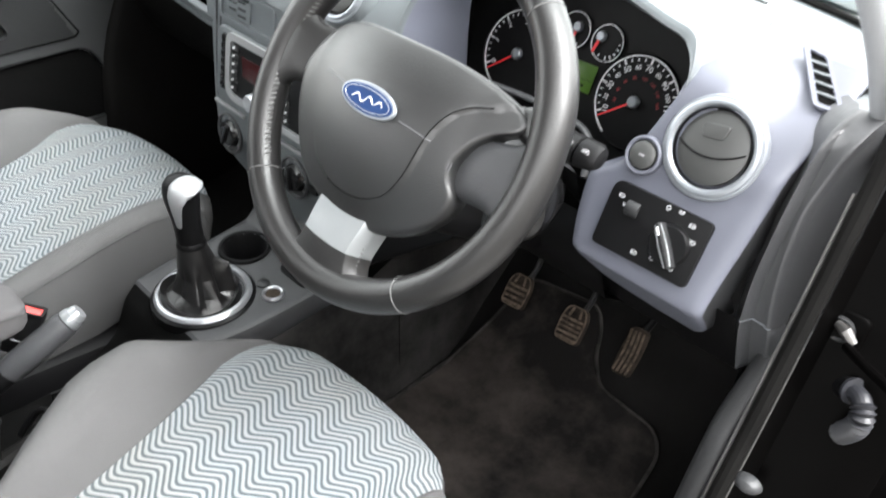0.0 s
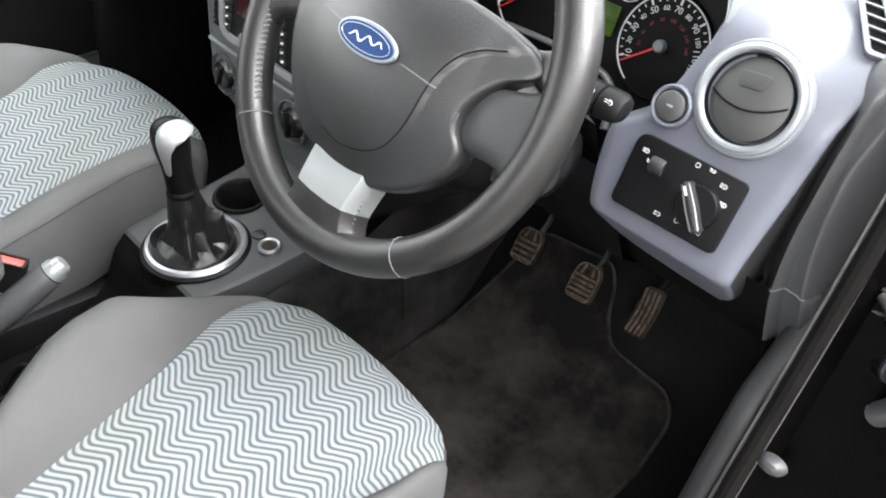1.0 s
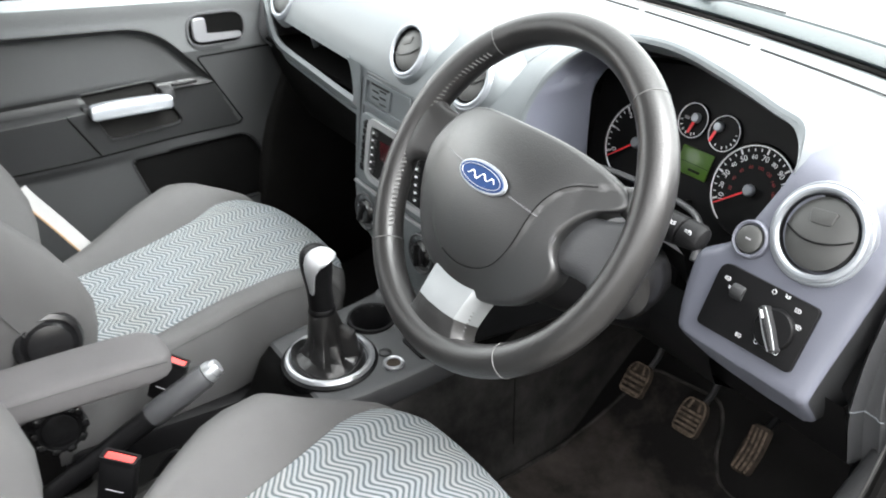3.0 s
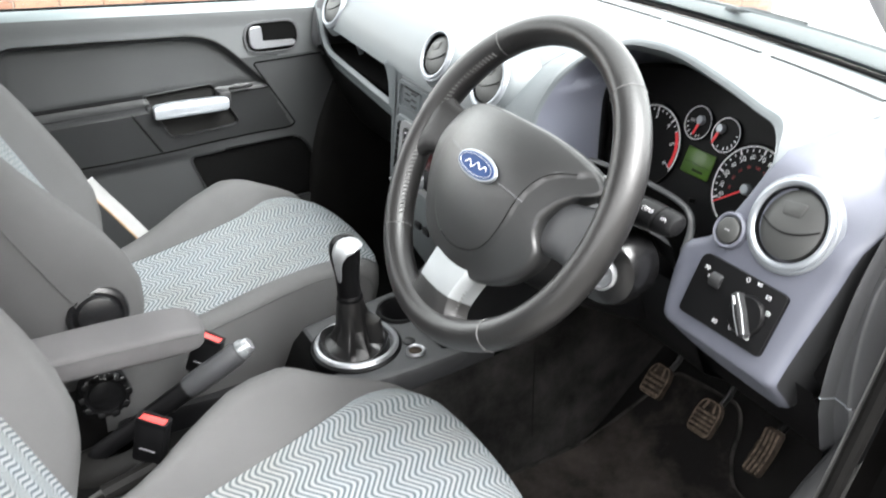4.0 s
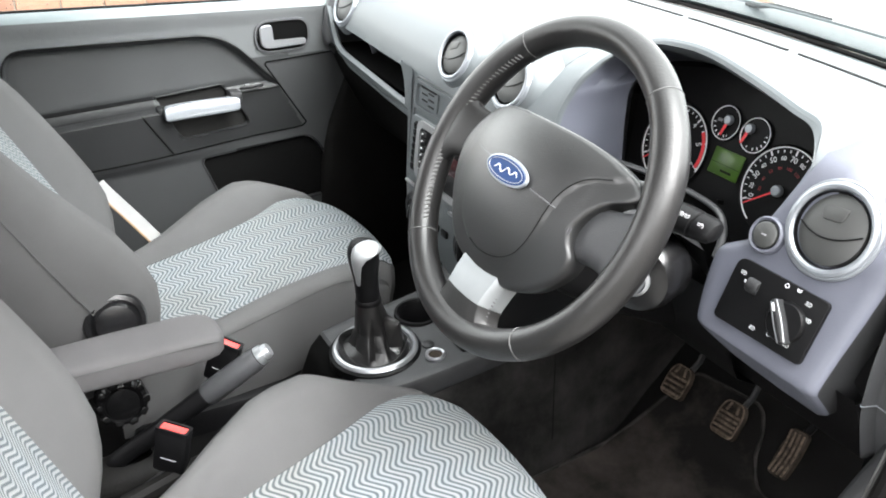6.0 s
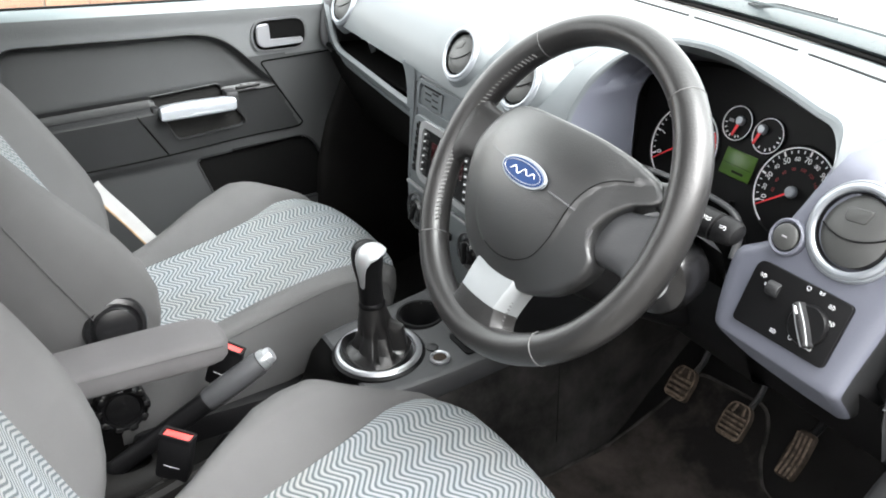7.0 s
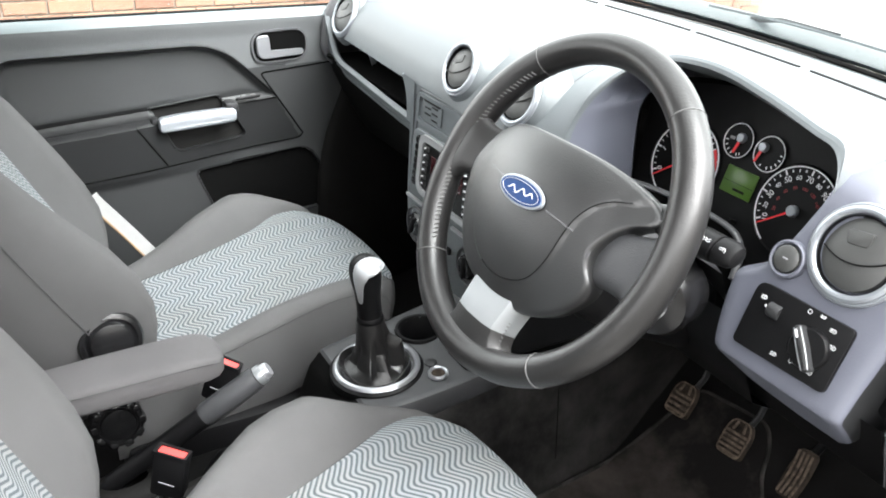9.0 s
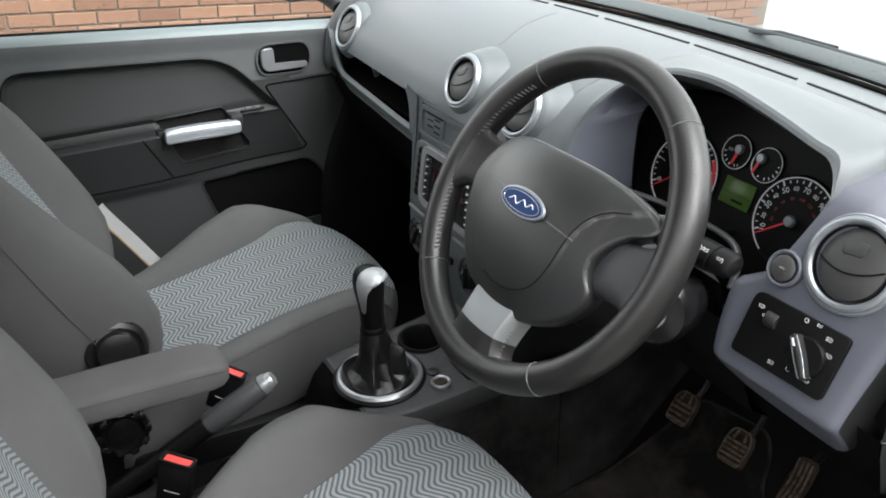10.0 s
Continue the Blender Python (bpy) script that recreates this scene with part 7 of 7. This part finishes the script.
# ---- unseen wall added past the open door to block low side light ----
single("wall_blocker", block((3.30, -7.0, -0.30), (3.50, 7.0, 2.2)), M_RENDER, "unseen plain wall added to block low side light", "wall", kind="structure")

# ---- brick wall outside ----
bw = thing("wall_brick", (-4.05, 0.5, -0.3), "orange-brown brick garden wall", "wall", kind="structure")
part("mortar_bed", block((-4.20, -3.0, -0.30), (-4.062, 5.72, 0.95)), M_MORTAR, bw, "pale mortar")
brick_mesh = None
bl, bh, gap = 0.215, 0.065, 0.010
count = 0
for r in range(16):
    z = -0.30 + 0.010 + r * (bh + gap) + bh / 2
    near = 2 <= r <= 10
    if not near:
        continue
    y = -0.9 - (0.11 if r % 2 else 0.0)
    while y < 3.6 and count < 300:
        if brick_mesh is None:
            b = part("brick", box(0.09, bl, bh, None, 0.004, 1), M_BRICK, bw)
            brick_mesh = b.data
        else:
            b = new("brick", brick_mesh)
            b.parent = bw
            b.matrix_parent_inverse = Matrix.Translation(-Vector(bw.location))
        b.location = (-4.095 + random.uniform(-0.002, 0.002), y + bl / 2, z)
        y += bl + gap
        count += 1
rest = []
for r in range(16):
    z = -0.30 + 0.010 + r * (bh + gap) + bh / 2
    y = -2.9 - (0.11 if r % 2 else 0.0)
    while y < 5.5:
        if not (2 <= r <= 10 and -1.1 < y < 3.7):
            rest.append((y, z))
        y += bl + gap
vts, fcs = [], []
for y, z in rest:
    o = len(vts)
    for dx in (-0.04, 0.045):
        vts += [(-4.095 + dx, y, z - bh / 2), (-4.095 + dx, y + bl, z - bh / 2), (-4.095 + dx, y + bl, z + bh / 2), (-4.095 + dx, y, z + bh / 2)]
    fcs += [tuple(o + k for k in f) for f in ((4, 5, 6, 7), (0, 1, 5, 4), (3, 2, 6, 7), (0, 3, 7, 4), (1, 2, 6, 5))]
me = bpy.data.meshes.new("bricks_beyond")
me.from_pydata(vts, [], fcs)
me.materials.append(M_BRICK)
o = new("bricks_beyond", me)
o.parent = bw
o.matrix_parent_inverse = Matrix.Translation(-Vector(bw.location))
tagged(o, "further courses of the same brick wall", kind="stuff")
